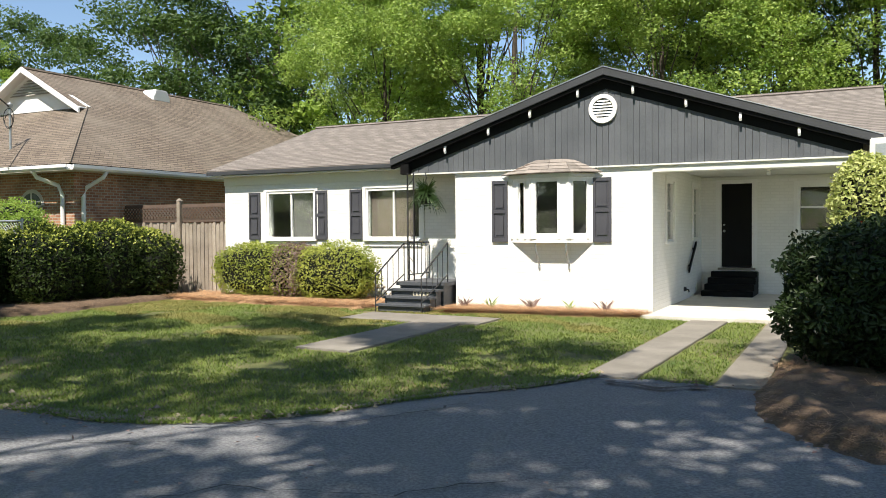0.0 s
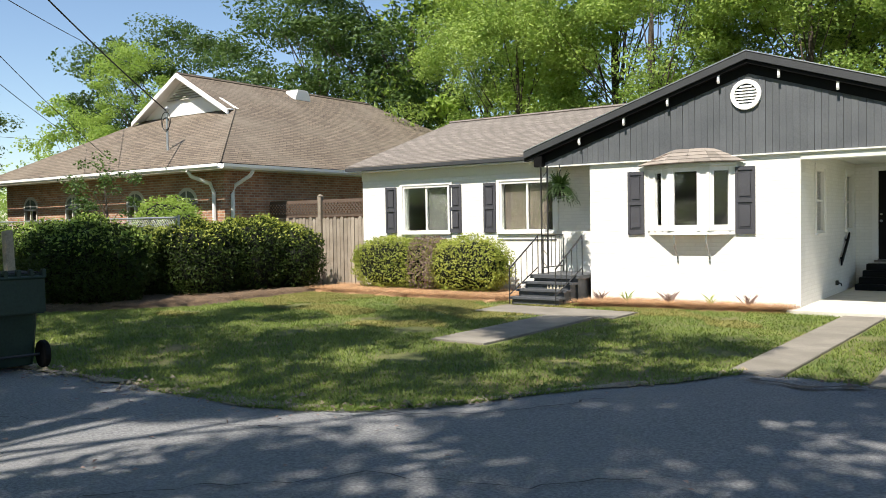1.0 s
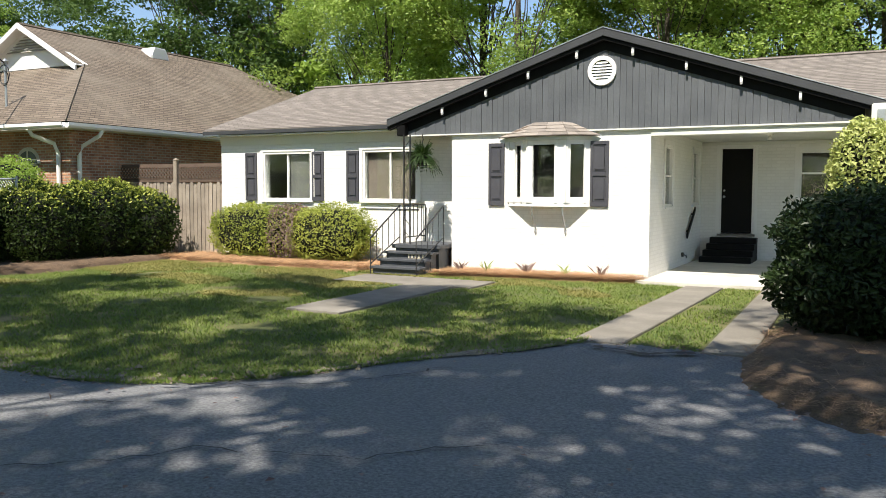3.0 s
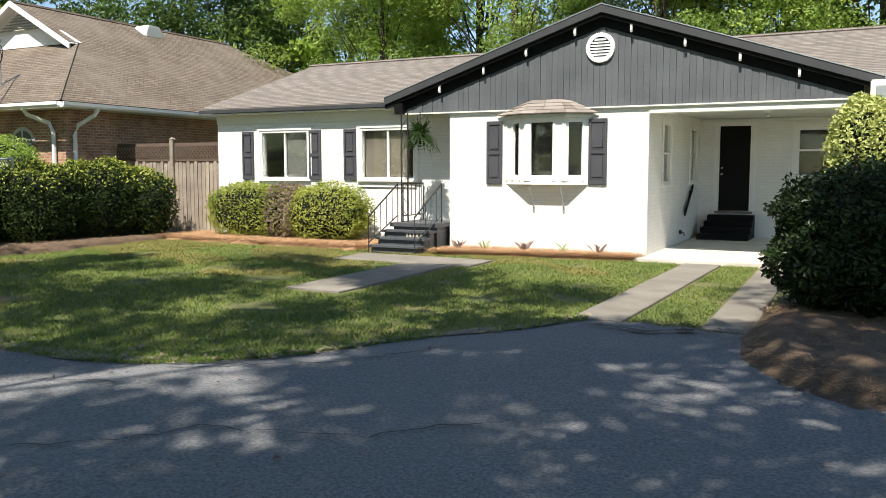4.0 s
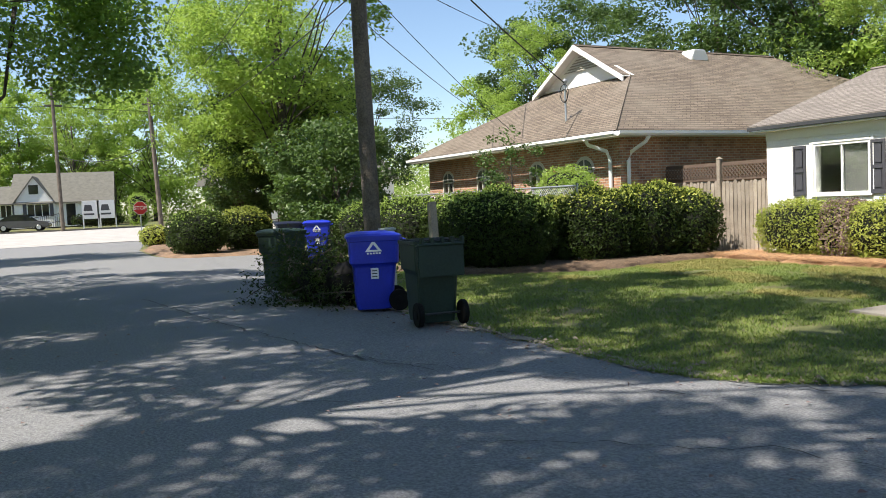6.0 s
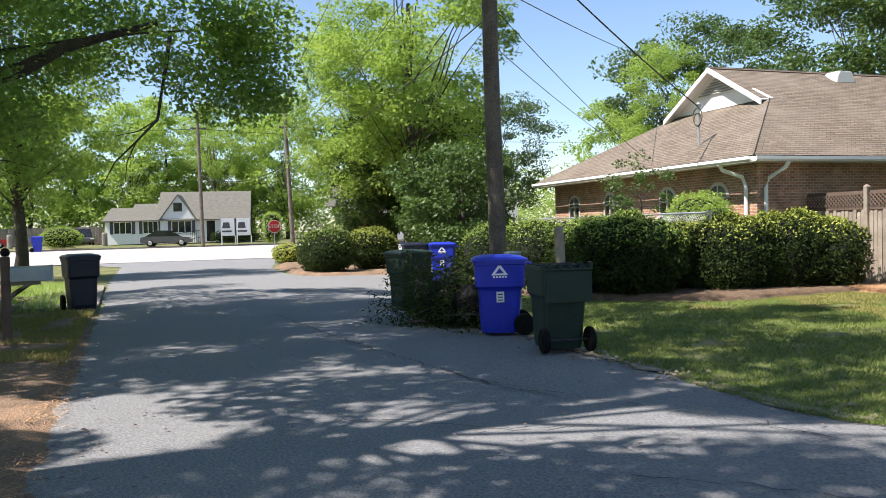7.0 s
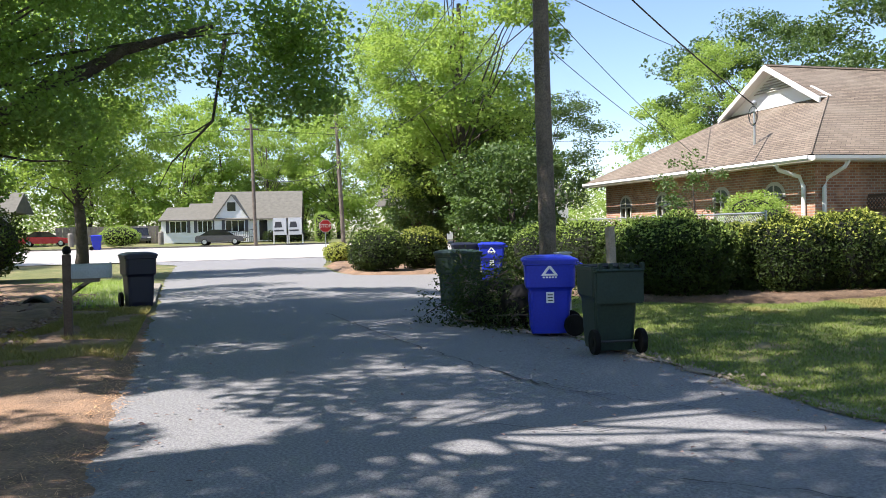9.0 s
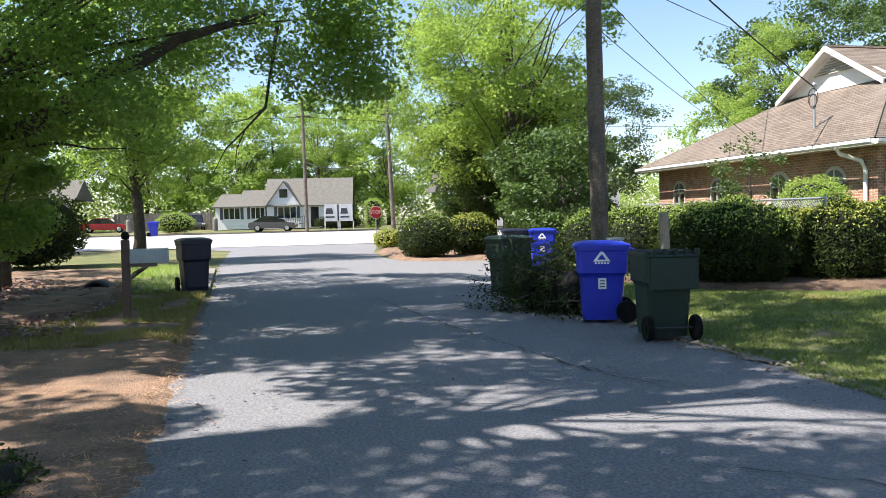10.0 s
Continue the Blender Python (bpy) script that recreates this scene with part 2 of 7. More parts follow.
LEAF_MID = leaf_material("leaf_mid_green", (0.095, 0.175, 0.032), (0.37, 0.46, 0.11), (0.38, 0.54, 0.09), amount=0.36)
LEAF_LIME = leaf_material("leaf_lime_green", (0.13, 0.22, 0.035), (0.34, 0.44, 0.1), (0.42, 0.58, 0.1), amount=0.42)
LEAF_DARK = leaf_material("leaf_dark_green", (0.028, 0.06, 0.016), (0.1, 0.16, 0.04), (0.14, 0.24, 0.04), amount=0.28)
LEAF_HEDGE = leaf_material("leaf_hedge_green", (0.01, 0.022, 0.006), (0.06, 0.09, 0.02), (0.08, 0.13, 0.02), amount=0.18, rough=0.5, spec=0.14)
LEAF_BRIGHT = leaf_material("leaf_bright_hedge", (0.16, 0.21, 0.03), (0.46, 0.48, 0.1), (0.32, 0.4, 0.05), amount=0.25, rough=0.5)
LEAF_YELLOW = leaf_material("leaf_yellow_green", (0.33, 0.39, 0.11), (0.62, 0.63, 0.26), (0.4, 0.45, 0.1), amount=0.3)
LEAF_RUSSET = leaf_material("leaf_russet", (0.12, 0.07, 0.065), (0.36, 0.27, 0.23), (0.2, 0.1, 0.08), amount=0.2)
LEAF_FERN = leaf_material("fern_green", (0.012, 0.032, 0.008), (0.045, 0.085, 0.02), (0.08, 0.16, 0.03), amount=0.25)
LEAF_OAK = leaf_material("leaf_oak", (0.035, 0.078, 0.02), (0.14, 0.23, 0.055), (0.42, 0.62, 0.11), amount=0.45)
LEAF_GLOSSY = leaf_material("leaf_glossy_dark", (0.007, 0.017, 0.006), (0.034, 0.056, 0.016), (0.04, 0.07, 0.015), amount=0.12, rough=0.4, spec=0.25)
# near-black colour that stands for the shade deep inside a hedge
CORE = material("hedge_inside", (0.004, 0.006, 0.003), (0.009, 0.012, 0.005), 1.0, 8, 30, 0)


# ---- builders ----
class Geo:
    """Gathers faces, then becomes one mesh object."""

    def __init__(self):
        self.v, self.f = [], []

    def add(self, verts, faces):
        k = len(self.v)
        self.v += [tuple(p) for p in verts]
        self.f += [tuple(i + k for i in q) for q in faces]
        return self

    def box(self, x0, x1, y0, y1, z0, z1):
        return self.add([(x0, y0, z0), (x1, y0, z0), (x1, y1, z0), (x0, y1, z0), (x0, y0, z1), (x1, y0, z1), (x1, y1, z1), (x0, y1, z1)],
                        [(3, 2, 1, 0), (4, 5, 6, 7), (0, 1, 5, 4), (1, 2, 6, 5), (2, 3, 7, 6), (3, 0, 4, 7)])

    def prism(self, pts, axis, a0, a1):
        """A polygon in the plane across axis (x: y z, y: x z, z: x y), from a0 to a1."""
        def at(p, a):
            return {"x": (a, p[0], p[1]), "y": (p[0], a, p[1]), "z": (p[0], p[1], a)}[axis]
        n = len(pts)
        return self.add([at(p, a0) for p in pts] + [at(p, a1) for p in pts],
                        [tuple(range(n)), tuple(range(2 * n - 1, n - 1, -1))] + [(i, i + n, (i + 1) % n + n, (i + 1) % n) for i in range(n)])

    def tube(self, pts, radii, n=8):
        pts = [Vector(p) for p in pts]
        if not hasattr(radii, "__len__"):
            radii = [radii] * len(pts)
        verts = []
        for i, p in enumerate(pts):
            d = (pts[min(i + 1, len(pts) - 1)] - pts[max(i - 1, 0)]).normalized()
            u = d.cross(Vector((0, 0, 1)) if abs(d.z) < 0.95 else Vector((1, 0, 0))).normalized()
            w = d.cross(u)
            verts += [p + (u * math.cos(2 * math.pi * k / n) + w * math.sin(2 * math.pi * k / n)) * radii[i] for k in range(n)]
        faces = [tuple(range(n))[::-1], tuple(range(len(verts) - n, len(verts)))]
        for i in range(len(pts) - 1):
            faces += [(i * n + k, i * n + (k + 1) % n, (i + 1) * n + (k + 1) % n, (i + 1) * n + k) for k in range(n)]
        return self.add(verts, faces)

    def lathe(self, prof, n=16, at=(0, 0, 0), axis="z"):
        def turn(r, h, a):
            c, s = r * math.cos(a), r * math.sin(a)
            q = {"z": (c, s, h), "y": (c, h, s), "x": (h, c, s)}[axis]
            return (q[0] + at[0], q[1] + at[1], q[2] + at[2])
        verts = [turn(r, h, 2 * math.pi * k / n) for r, h in prof for k in range(n)]
        faces = [] if prof[0] == prof[-1] else [tuple(range(n))[::-1], tuple(range(len(verts) - n, len(verts)))]
        for i in range(len(prof) - 1):
            faces += [(i * n + k, i * n + (k + 1) % n, (i + 1) * n + (k + 1) % n, (i + 1) * n + k) for k in range(n)]
        return self.add(verts, faces)

    def ob(self, name, mat, parent=None, label="", bevel=0.0, smooth=False):
        me = bpy.data.meshes.new(name)
        me.from_pydata(self.v, [], self.f)
        bm = bmesh.new()
        bm.from_mesh(me)
        bmesh.ops.recalc_face_normals(bm, faces=bm.faces)
        if bevel:
            bmesh.ops.bevel(bm, geom=list(bm.edges), offset=bevel, segments=2, affect="EDGES", clamp_overlap=True)
        if smooth:
            for q in bm.faces:
                q.smooth = True
        bm.to_mesh(me)
        bm.free()
        me.materials.append(mat)
        o = new(name, me)
        if parent:
            o.parent = parent
            root = parent.matrix_basis.copy()
            if parent.parent:
                root = parent.parent.matrix_basis @ parent.matrix_parent_inverse @ root
            o.matrix_parent_inverse = root.inverted()
        if label:
            o["label"] = label
        return o


def thing(name, at, label, category, group="", kind=""):
    """An Empty at the base of a thing; its parts are given in the world."""
    e = new(name)
    e.matrix_basis = Matrix.Translation(at)
    e.empty_display_size = 0.2
    return tagged(e, label, category, group, kind)


def raw_mesh(name, verts, faces, mat, parent=None, label="", smooth=False):
    me = bpy.data.meshes.new(name)
    me.from_pydata(verts.tolist() if hasattr(verts, "tolist") else verts, [], faces.tolist() if hasattr(faces, "tolist") else faces)
    me.materials.append(mat)
    if smooth:
        me.polygons.foreach_set("use_smooth", np.ones(len(me.polygons), dtype=bool))
    me.update()
    o = new(name, me)
    if parent:
        o.parent = parent
        o.matrix_parent_inverse = parent.matrix_basis.inverted()
    if label:
        o["label"] = label
    return o


def leaf_arrays(rng, centres, size, flat=0.5, narrow=0.55, normals=None):
    """Folded four-cornered leaves round the given centres."""
    n = len(centres)
    d = rng.normal(size=(n, 3))
    d[:, 2] *= flat
    d /= np.linalg.norm(d, axis=1)[:, None] + 1e-9
    up = rng.normal(size=(n, 3)) * 0.6 + np.array((0, 0, 0.9))
    if normals is not None:
        up = normals + rng.normal(size=(n, 3)) * 0.55
    side = np.cross(d, up)
    side /= np.linalg.norm(side, axis=1)[:, None] + 1e-9
    nor = np.cross(side, d)
    s = (size * rng.uniform(0.6, 1.35, n))[:, None]
    a = centres - d * s * 0.5
    b = centres + side * s * narrow * 0.5 + nor * s * 0.12
    c = centres + d * s * 0.5
    e = centres - side * s * narrow * 0.5 + nor * s * 0.12
    verts = np.stack([a, b, c, e], 1).reshape(-1, 3)
    faces = np.arange(4 * n).reshape(n, 4)
    return verts, faces


def height(x, y=0.0):
    """The ground: level along the street, rising across the cross street to the office."""
    if x > -46.0:
        return 0.0
    return 0.55 * (-46.0 - x) / 27.0 if x > -73.0 else min(0.55 + 0.27 * (-73.0 - x) / 7.0, 0.82)


# ---- ground, road, walks ----
xs = np.concatenate([np.linspace(-900, -140, 12), np.arange(-130, -24, 1.5), np.arange(-24, 14, 0.5), np.arange(14, 60, 6.0), np.linspace(70, 900, 8)])
ys = np.concatenate([np.linspace(-900, -60, 10), np.arange(-50, -6, 4.0), np.arange(-6, 20, 0.5), np.arange(20, 60, 5.0), np.linspace(70, 900, 8)])
gv, gf = [], []
for yy in ys:
    for xx in xs:
        bump = 0.0
        if yy < -2.2 and -40 < xx < 6:
            bump = 0.25 * min((-2.2 - yy) / 4, 1) * (0.6 + noise.noise(Vector((xx * 0.3, yy * 0.3, 2))))
        gv.append((xx, yy, height(xx) - 0.025 + bump + 0.01 * noise.noise(Vector((xx, yy, 0)))))
nx = len(xs)
for j in range(len(ys) - 1):
    gf += [(j * nx + i, j * nx + i + 1, (j + 1) * nx + i + 1, (j + 1) * nx + i) for i in range(nx - 1)]
ground = tagged(raw_mesh("ground", gv, gf, GROUND, smooth=True), "worn lawn and bare soil, patchy green and straw yellow", "ground", kind="structure")


def interp(x, table):
    for (x0, y0), (x1, y1) in zip(table, table[1:]):
        if x0 <= x <= x1:
            return y0 + (y1 - y0) * (x - x0) / (x1 - x0)
    return table[0][1] if x < table[0][0] else table[-1][1]


NORTH_EDGE = [(-60, 15), (-53, 13), (-49, 9), (-46, 6.3), (-40, 5.3), (-34, 5.0), (-31.3, 5.4), (-30.8, 6.6), (-30.0, 8.5), (-25.5, 8.4), (-22.5, 6.2), (-19.5, 5.4), (-9.5, 5.2), (-7.4, 5.25), (-6.0, 5.3), (-5.4, 5.45), (-4.9, 5.75), (-4.3, 6.4), (-3.96, 7.1),
              (-3.48, 7.8), (-3.0, 8.4), (-2.66, 9.1), (-0.9, 9.1), (-0.84, 8.45), (-0.73, 7.7), (-0.39, 7.0), (0.07, 6.55), (1.2, 6.2), (4, 6.0), (80, 5.8)]
SOUTH_EDGE = [(-60, -14), (-54, -6), (-47, -1.6), (-33, -1.6), (-20, -1.25), (-5, -1.05), (80, -1.0)]


def ragged(x, seed, amount=0.1):
    return amount * (noise.noise(Vector((x * 1.7, seed, 0))) + 0.7 * noise.noise(Vector((x * 5.3, seed, 4))) + 0.4 * noise.noise(Vector((x * 13, seed, 9))))


road_x = list(np.arange(-52, -16, 0.5)) + list(np.arange(-16, 3, 0.06)) + list(np.arange(3, 80, 2.0))
rv, rf, COLS = [], [], 8
for xx in road_x:
    lo, hi = interp(xx, SOUTH_EDGE) + ragged(xx, 1.0, 0.16), interp(xx, NORTH_EDGE) + ragged(xx, 7.0, 0.13)
    for k in range(COLS + 1):
        yy = lo + (hi - lo) * k / COLS
        rv.append((xx, yy, height(xx) + (0.006 if 0 < k < COLS else -0.012) + 0.012 * noise.noise(Vector((xx * 0.4, yy * 0.4, 3)))))
for i in range(len(road_x) - 1):
    rf += [(i * (COLS + 1) + k, (i + 1) * (COLS + 1) + k, (i + 1) * (COLS + 1) + k + 1, i * (COLS + 1) + k + 1) for k in range(COLS)]
road = tagged(raw_mesh("road", rv, rf, ASPHALT, smooth=True), "worn grey asphalt street with ragged edges and tar-filled cracks", "road", kind="structure")

# the sunlit cross street beyond, its asphalt colour lightened for the strong sun
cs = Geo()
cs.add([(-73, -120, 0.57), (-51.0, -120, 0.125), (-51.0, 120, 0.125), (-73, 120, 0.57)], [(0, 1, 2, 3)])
tagged(cs.ob("cross_street", SUNLIT_ASPHALT), "pale sunlit asphalt of the wide cross street", "road", kind="structure")
kerb = Geo()
kerb.box(-73.3, -73.0, -14, 60, 0.4, 0.69)
tagged(kerb.ob("kerb", CONCRETE, bevel=0.02), "low concrete kerb along the cross street", "kerb", kind="structure")


def crack(points, width, seed):
    """A wandering tar line on the asphalt, as a narrow strip."""
    rng = np.random.default_rng(seed)
    pts = []
    for (x0, y0), (x1, y1) in zip(points, points[1:]):
        n = max(int(math.hypot(x1 - x0, y1 - y0) / 0.12), 2)
        for k in range(n):
            pts.append((x0 + (x1 - x0) * k / n + rng.normal() * 0.03, y0 + (y1 - y0) * k / n + rng.normal() * 0.03))
    g = Geo()
    for i in range(len(pts) - 1):
        p, q = Vector(pts[i]), Vector(pts[i + 1])
        d = (q - p).normalized()
        s = Vector((-d.y, d.x)) * width * rng.uniform(0.2, 1.0)
        z = 0.022 + height(p.x)
        g.add([(p.x - s.x, p.y - s.y, z), (q.x - s.x, q.y - s.y, z), (q.x + s.x, q.y + s.y, z), (p.x + s.x, p.y + s.y, z)], [(0, 1, 2, 3)])
    return tagged(g.ob("tar_crack", TAR), "thin dark tar-filled crack in the asphalt", "crack", "road cracks", kind="structure")


crack([(-17, 2.2), (-12.5, 2.6), (-10.2, 2.9), (-8.2, 3.2), (-7.0, 3.6)], 0.02, 1)
crack([(-8.6, 3.1), (-6.2, 4.2), (-4.6, 4.9)], 0.011, 2)
crack([(-7.2, 1.5), (-6.3, 2.6), (-6.1, 3.4)], 0.01, 3)
crack([(-4.9, 2.6), (-3.6, 4.1), (-2.6, 4.4), (-1.8, 5.2)], 0.011, 4)
crack([(-5.2, 5.2), (-3.8, 6.0), (-3.2, 7.2)], 0.014, 5)
crack([(-2.4, 8.7), (-1.9, 8.5), (-1.3, 8.8)], 0.07, 6)


def inside(x, y, poly):
    hit = False
    for (x0, y0), (x1, y1) in zip(poly, poly[1:] + poly[:1]):
        if (y0 > y) != (y1 > y) and x < (x1 - x0) * (y - y0) / (y1 - y0) + x0:
            hit = not hit
    return hit


def edge_distance(x, y, poly):
    best = 1e9
    for (x0, y0), (x1, y1) in zip(poly, poly[1:] + poly[:1]):
        dx, dy = x1 - x0, y1 - y0
        k = min(max(((x - x0) * dx + (y - y0) * dy) / (dx * dx + dy * dy), 0.0), 1.0)
        best = min(best, math.hypot(x - x0 - k * dx, y - y0 - k * dy))
    return best


def patch(name, outline, mat, label, category, z=0.02, rag=0.06, mound=0.0, kind="structure", step=0.14):
    """A piece of ground with a ragged outline that dips below the lawn at its rim, lumpy and raised inside."""
    px, py = [p[0] for p in outline], [p[1] for p in outline]
    gx = np.arange(min(px) - 0.3, max(px) + 0.3, step)
    gy = np.arange(min(py) - 0.3, max(py) + 0.3, step)
    deep, verts = [], []
    for y in gy:
        for x in gx:
            u, w = x + ragged(x + y, 3.3, rag), y + ragged(x - y, 5.1, rag)
            d = edge_distance(u, w, outline) * (1 if inside(u, w, outline) else -1)
            k = min(max(d / 0.35 + 0.15, 0.0), 1.0)
            lump = 0.5 * noise.noise(Vector((x * 2.5, y * 2.5, 1))) + 0.3 * noise.noise(Vector((x * 7, y * 7, 4)))
            deep.append(d)
            verts.append((x, y, height(x) - 0.04 + k * (0.04 + z + mound * (1 + lump))))
    n = len(gx)
    faces = []
    for j in range(len(gy) - 1):
        for i in range(n - 1):
            q = (j * n + i, j * n + i + 1, (j + 1) * n + i + 1, (j + 1) * n + i)
            if max(deep[c] for c in q) > -0.05:
                faces.append(q)
    used = sorted({c for q in faces for c in q})
    at = {c: i for i, c in enumerate(used)}
    return tagged(raw_mesh(name, [verts[c] for c in used], [tuple(at[c] for c in q) for q in faces], mat, smooth=True), label, category, kind=kind)


FRONT_BED = [(-15.2, 15.1), (-12.0, 14.85), (-9.3, 14.75), (-8.9, 15.4), (-8.9, 16.6), (-15.2, 16.6)]
WALL_BED = [(-7.55, 14.62), (-6.6, 14.85), (-5.2, 15.02), (-3.6, 15.2), (-3.5, 15.76), (-7.4, 15.76)]
HEDGE_BED = [(-19.5, 8.3), (-16.6, 8.6), (-14.6, 11.2), (-14.9, 15.4), (-16.2, 16.4), (-19.5, 16.2)]
BUSH_BED = [(-0.9, 8.8), (-0.74, 7.75), (-0.4, 7.0), (0.07, 6.6), (1.6, 6.25), (4.5, 6.1), (4.5, 12.6), (-0.5, 13.2), (-0.78, 11)]
VERGE = [(-20.4, -1.4), (-13.2, -1.05), (-4.0, -0.9), (2.0, -0.9), (2.0, -6.5), (-10.0, -6.0), (-13.5, -3.6), (-20.4, -3.6)]
LEAF_LITTER = [(-30, -4.2), (-17.5, -2.9), (-14.5, -3.6), (-13.2, -6.0), (-16, -11), (-30, -11)]
patch("mulch_bed", FRONT_BED, STRAW, "orange pine straw mulch under the front hedge", "mulch", 0.03, 0.22, 0.08)
patch("mulch_bed", WALL_BED, STRAW, "orange pine straw mulch along the white front wall", "mulch", 0.03, 0.15, 0.06)
patch("mulch_bed", HEDGE_BED, BROWN_STRAW, "brown pine straw mulch under the boundary hedge", "mulch", 0.03, 0.26, 0.06)
patch("mulch_bed", BUSH_BED, BROWN_STRAW, "dry pine straw under the dark round bush", "mulch", 0.03, 0.1, 0.12)
patch("dirt_verge", VERGE, DIRT, "bare reddish dirt and straw beside the street", "dirt", 0.012, 0.14, 0.03)
patch("leaf_litter", LEAF_LITTER, DIRT, "brown leaf litter on the shaded bank", "leaf litter", 0.06, 0.2, 0.12)


def slab(name, outline, label, z=0.004, mat=CONCRETE):
    g = Geo()
    g.prism(outline, "z", -0.05, z)
    return tagged(g.ob(name, mat, bevel=0.008), label, "path", kind="structure")


slab("front_walk", [(-7.15, 9.62), (-6.2, 9.55), (-6.22, 12.1), (-6.24, 13.1), (-7.16, 13.1)], "weathered concrete front walk ending in the lawn")
slab("front_walk_landing", [(-8.75, 13.12), (-5.9, 13.12), (-5.9, 14.2), (-8.75, 14.35)], "weathered concrete slab at the foot of the front steps")
slab("driveway_strip", [(-2.78, 9.05), (-2.2, 9.05), (-2.05, 15.2), (-2.68, 15.2)], "cracked concrete wheel strip of the driveway")
slab("driveway_strip", [(-1.36, 8.95), (-0.86, 8.95), (-0.92, 15.2), (-1.4, 15.2)], "cracked concrete wheel strip of the driveway beside the bush")
slab("carport_floor", [(-3.6, 15.24), (0.3, 15.24), (0.3, 21.3), (-3.6, 21.3)], "pale swept concrete carport floor", 0.045, PALE_CONCRETE)
slab("side_driveway", [(-30.0, -1.6), (-21.2, -1.35), (-21.4, -9), (-24.5, -9), (-24.6, -3.4), (-30, -3.2)], "pale concrete driveway across the street", 0.05)

# dirt and crumbs where the lawn meets the asphalt
ev, ef = [], []
edge_x = list(np.arange(-13.0, -2.7, 0.05))
for i, xx in enumerate(edge_x):
    mid = interp(xx, NORTH_EDGE)
    w = 0.03 + 0.45 * max(noise.noise(Vector((xx * 1.1, 2.2, 0))) + 0.22, 0)
    ev += [(xx, mid - w * 0.7 + ragged(xx, 11.0, 0.12), 0.006), (xx, mid, 0.016 if w > 0.06 else -0.03), (xx + 0.02, mid + w + ragged(xx, 13.0, 0.14), -0.01)]
    if i:
        k = i * 3
        ef += [(k - 3, k, k + 1, k - 2), (k - 2, k + 1, k + 2, k - 1)]
tagged(raw_mesh("dirt_edge", ev, ef, EDGE_DIRT, smooth=True), "bare dirt strip between the lawn and the asphalt", "dirt", kind="structure")

# ---- white house ----
house = thing("white_house", (-8.0, 15.8, 0.0), "white painted brick bungalow with charcoal gable and carport", "house")
YG, YL, YD, XC = 15.79, 16.62, 21.2, -3.48
RIDGE_Y, RIDGE_Z, EAVE_Z = 21.2, 4.74, 3.08


def wall(name, axis, c0, c1, u0, u1, z0, z1, holes, mat, parent, label=""):
    """A thick wall with openings right through it. axis 'y': along x between y = c0 and c1."""
    us = sorted({u0, u1, *[h[0] for h in holes], *[h[1] for h in holes]})
    zs = sorted({z0, z1, *[h[2] for h in holes], *[h[3] for h in holes]})
    solid = {(i, k) for i in range(len(us) - 1) for k in range(len(zs) - 1)
             if not any(h[0] < (us[i] + us[i + 1]) / 2 < h[1] and h[2] < (zs[k] + zs[k + 1]) / 2 < h[3] for h in holes)}
    index, verts, faces = {}, [], []
    def vert(i, k, side):
        if (i, k, side) not in index:
            index[(i, k, side)] = len(verts)
            c = (c0, c1)[side]
            verts.append((us[i], c, zs[k]) if axis == "y" else (c, us[i], zs[k]))
        return index[(i, k, side)]
    for i, k in solid:
        ring = [(i, k), (i + 1, k), (i + 1, k + 1), (i, k + 1)]
        for side in (0, 1):
            faces.append(tuple(vert(*p, side) for p in ring))
        for p, q, other in ((ring[0], ring[1], (i, k - 1)), (ring[1], ring[2], (i + 1, k)), (ring[2], ring[3], (i, k + 1)), (ring[3], ring[0], (i - 1, k))):
            if other not in solid:
                faces.append((vert(*p, 0), vert(*q, 0), vert(*q, 1), vert(*p, 1)))
    return Geo().add(verts, faces).ob(name, mat, parent, label)


W1, W2 = (-13.16, -11.72, 1.43, 2.6), (-10.28, -8.84, 1.43, 2.6)
wall("front_wall", "y", YL, YL + 0.25, -14.5, -7.58, 0, 3.12, [W1, W2], WHITE_BRICK, house, "white painted brick wall")
wall("front_wall", "y", YG, YG + 0.25, -7.58, XC, 0, 2.9, [(-6.3, -4.68, 1.4, 2.6)], WHITE_BRICK, house, "white painted brick wall")
wall("side_wall", "x", -7.58, -7.36, YG + 0.25, YL - 0.003, 0, 2.9, [], WHITE_BRICK, house)
wall("end_wall", "x", -14.5, -14.25, YL + 0.25, 26.0, 0, 3.12, [], WHITE_BRICK, house)
S1, S2 = (17.0, 17.75, 1.36, 2.6), (20.0, 20.75, 1.36, 2.6)
wall("carport_wall", "x", XC - 0.25, XC, YG + 0.25, YD + 0.25, 0, 2.9, [S1, S2], WHITE_BRICK, house, "white painted brick wall in the shade of the carport")
D1, S3 = (-3.06, -2.26, 0.66, 2.74), (-1.3, -0.4, 1.5, 2.62)
wall("carport_back_wall", "y", YD, YD + 0.25, XC, 0.4, 0, 2.98, [D1, S3], WHITE_BRICK, house, "white painted brick wall with the side door")
wall("rear_wall", "y", 26.0, 26.25, -14.5, 0.4, 0, 3.12, [], WHITE_BRICK, house)
wall("end_wall", "x", 0.15, 0.4, YD + 0.25, 26.0, 0, 3.12, [], WHITE_BRICK, house)
Geo().box(-14.25, XC - 0.25, YL + 0.25, 26.0, -0.1, 0.6).ob("house_floor", DARK, house)

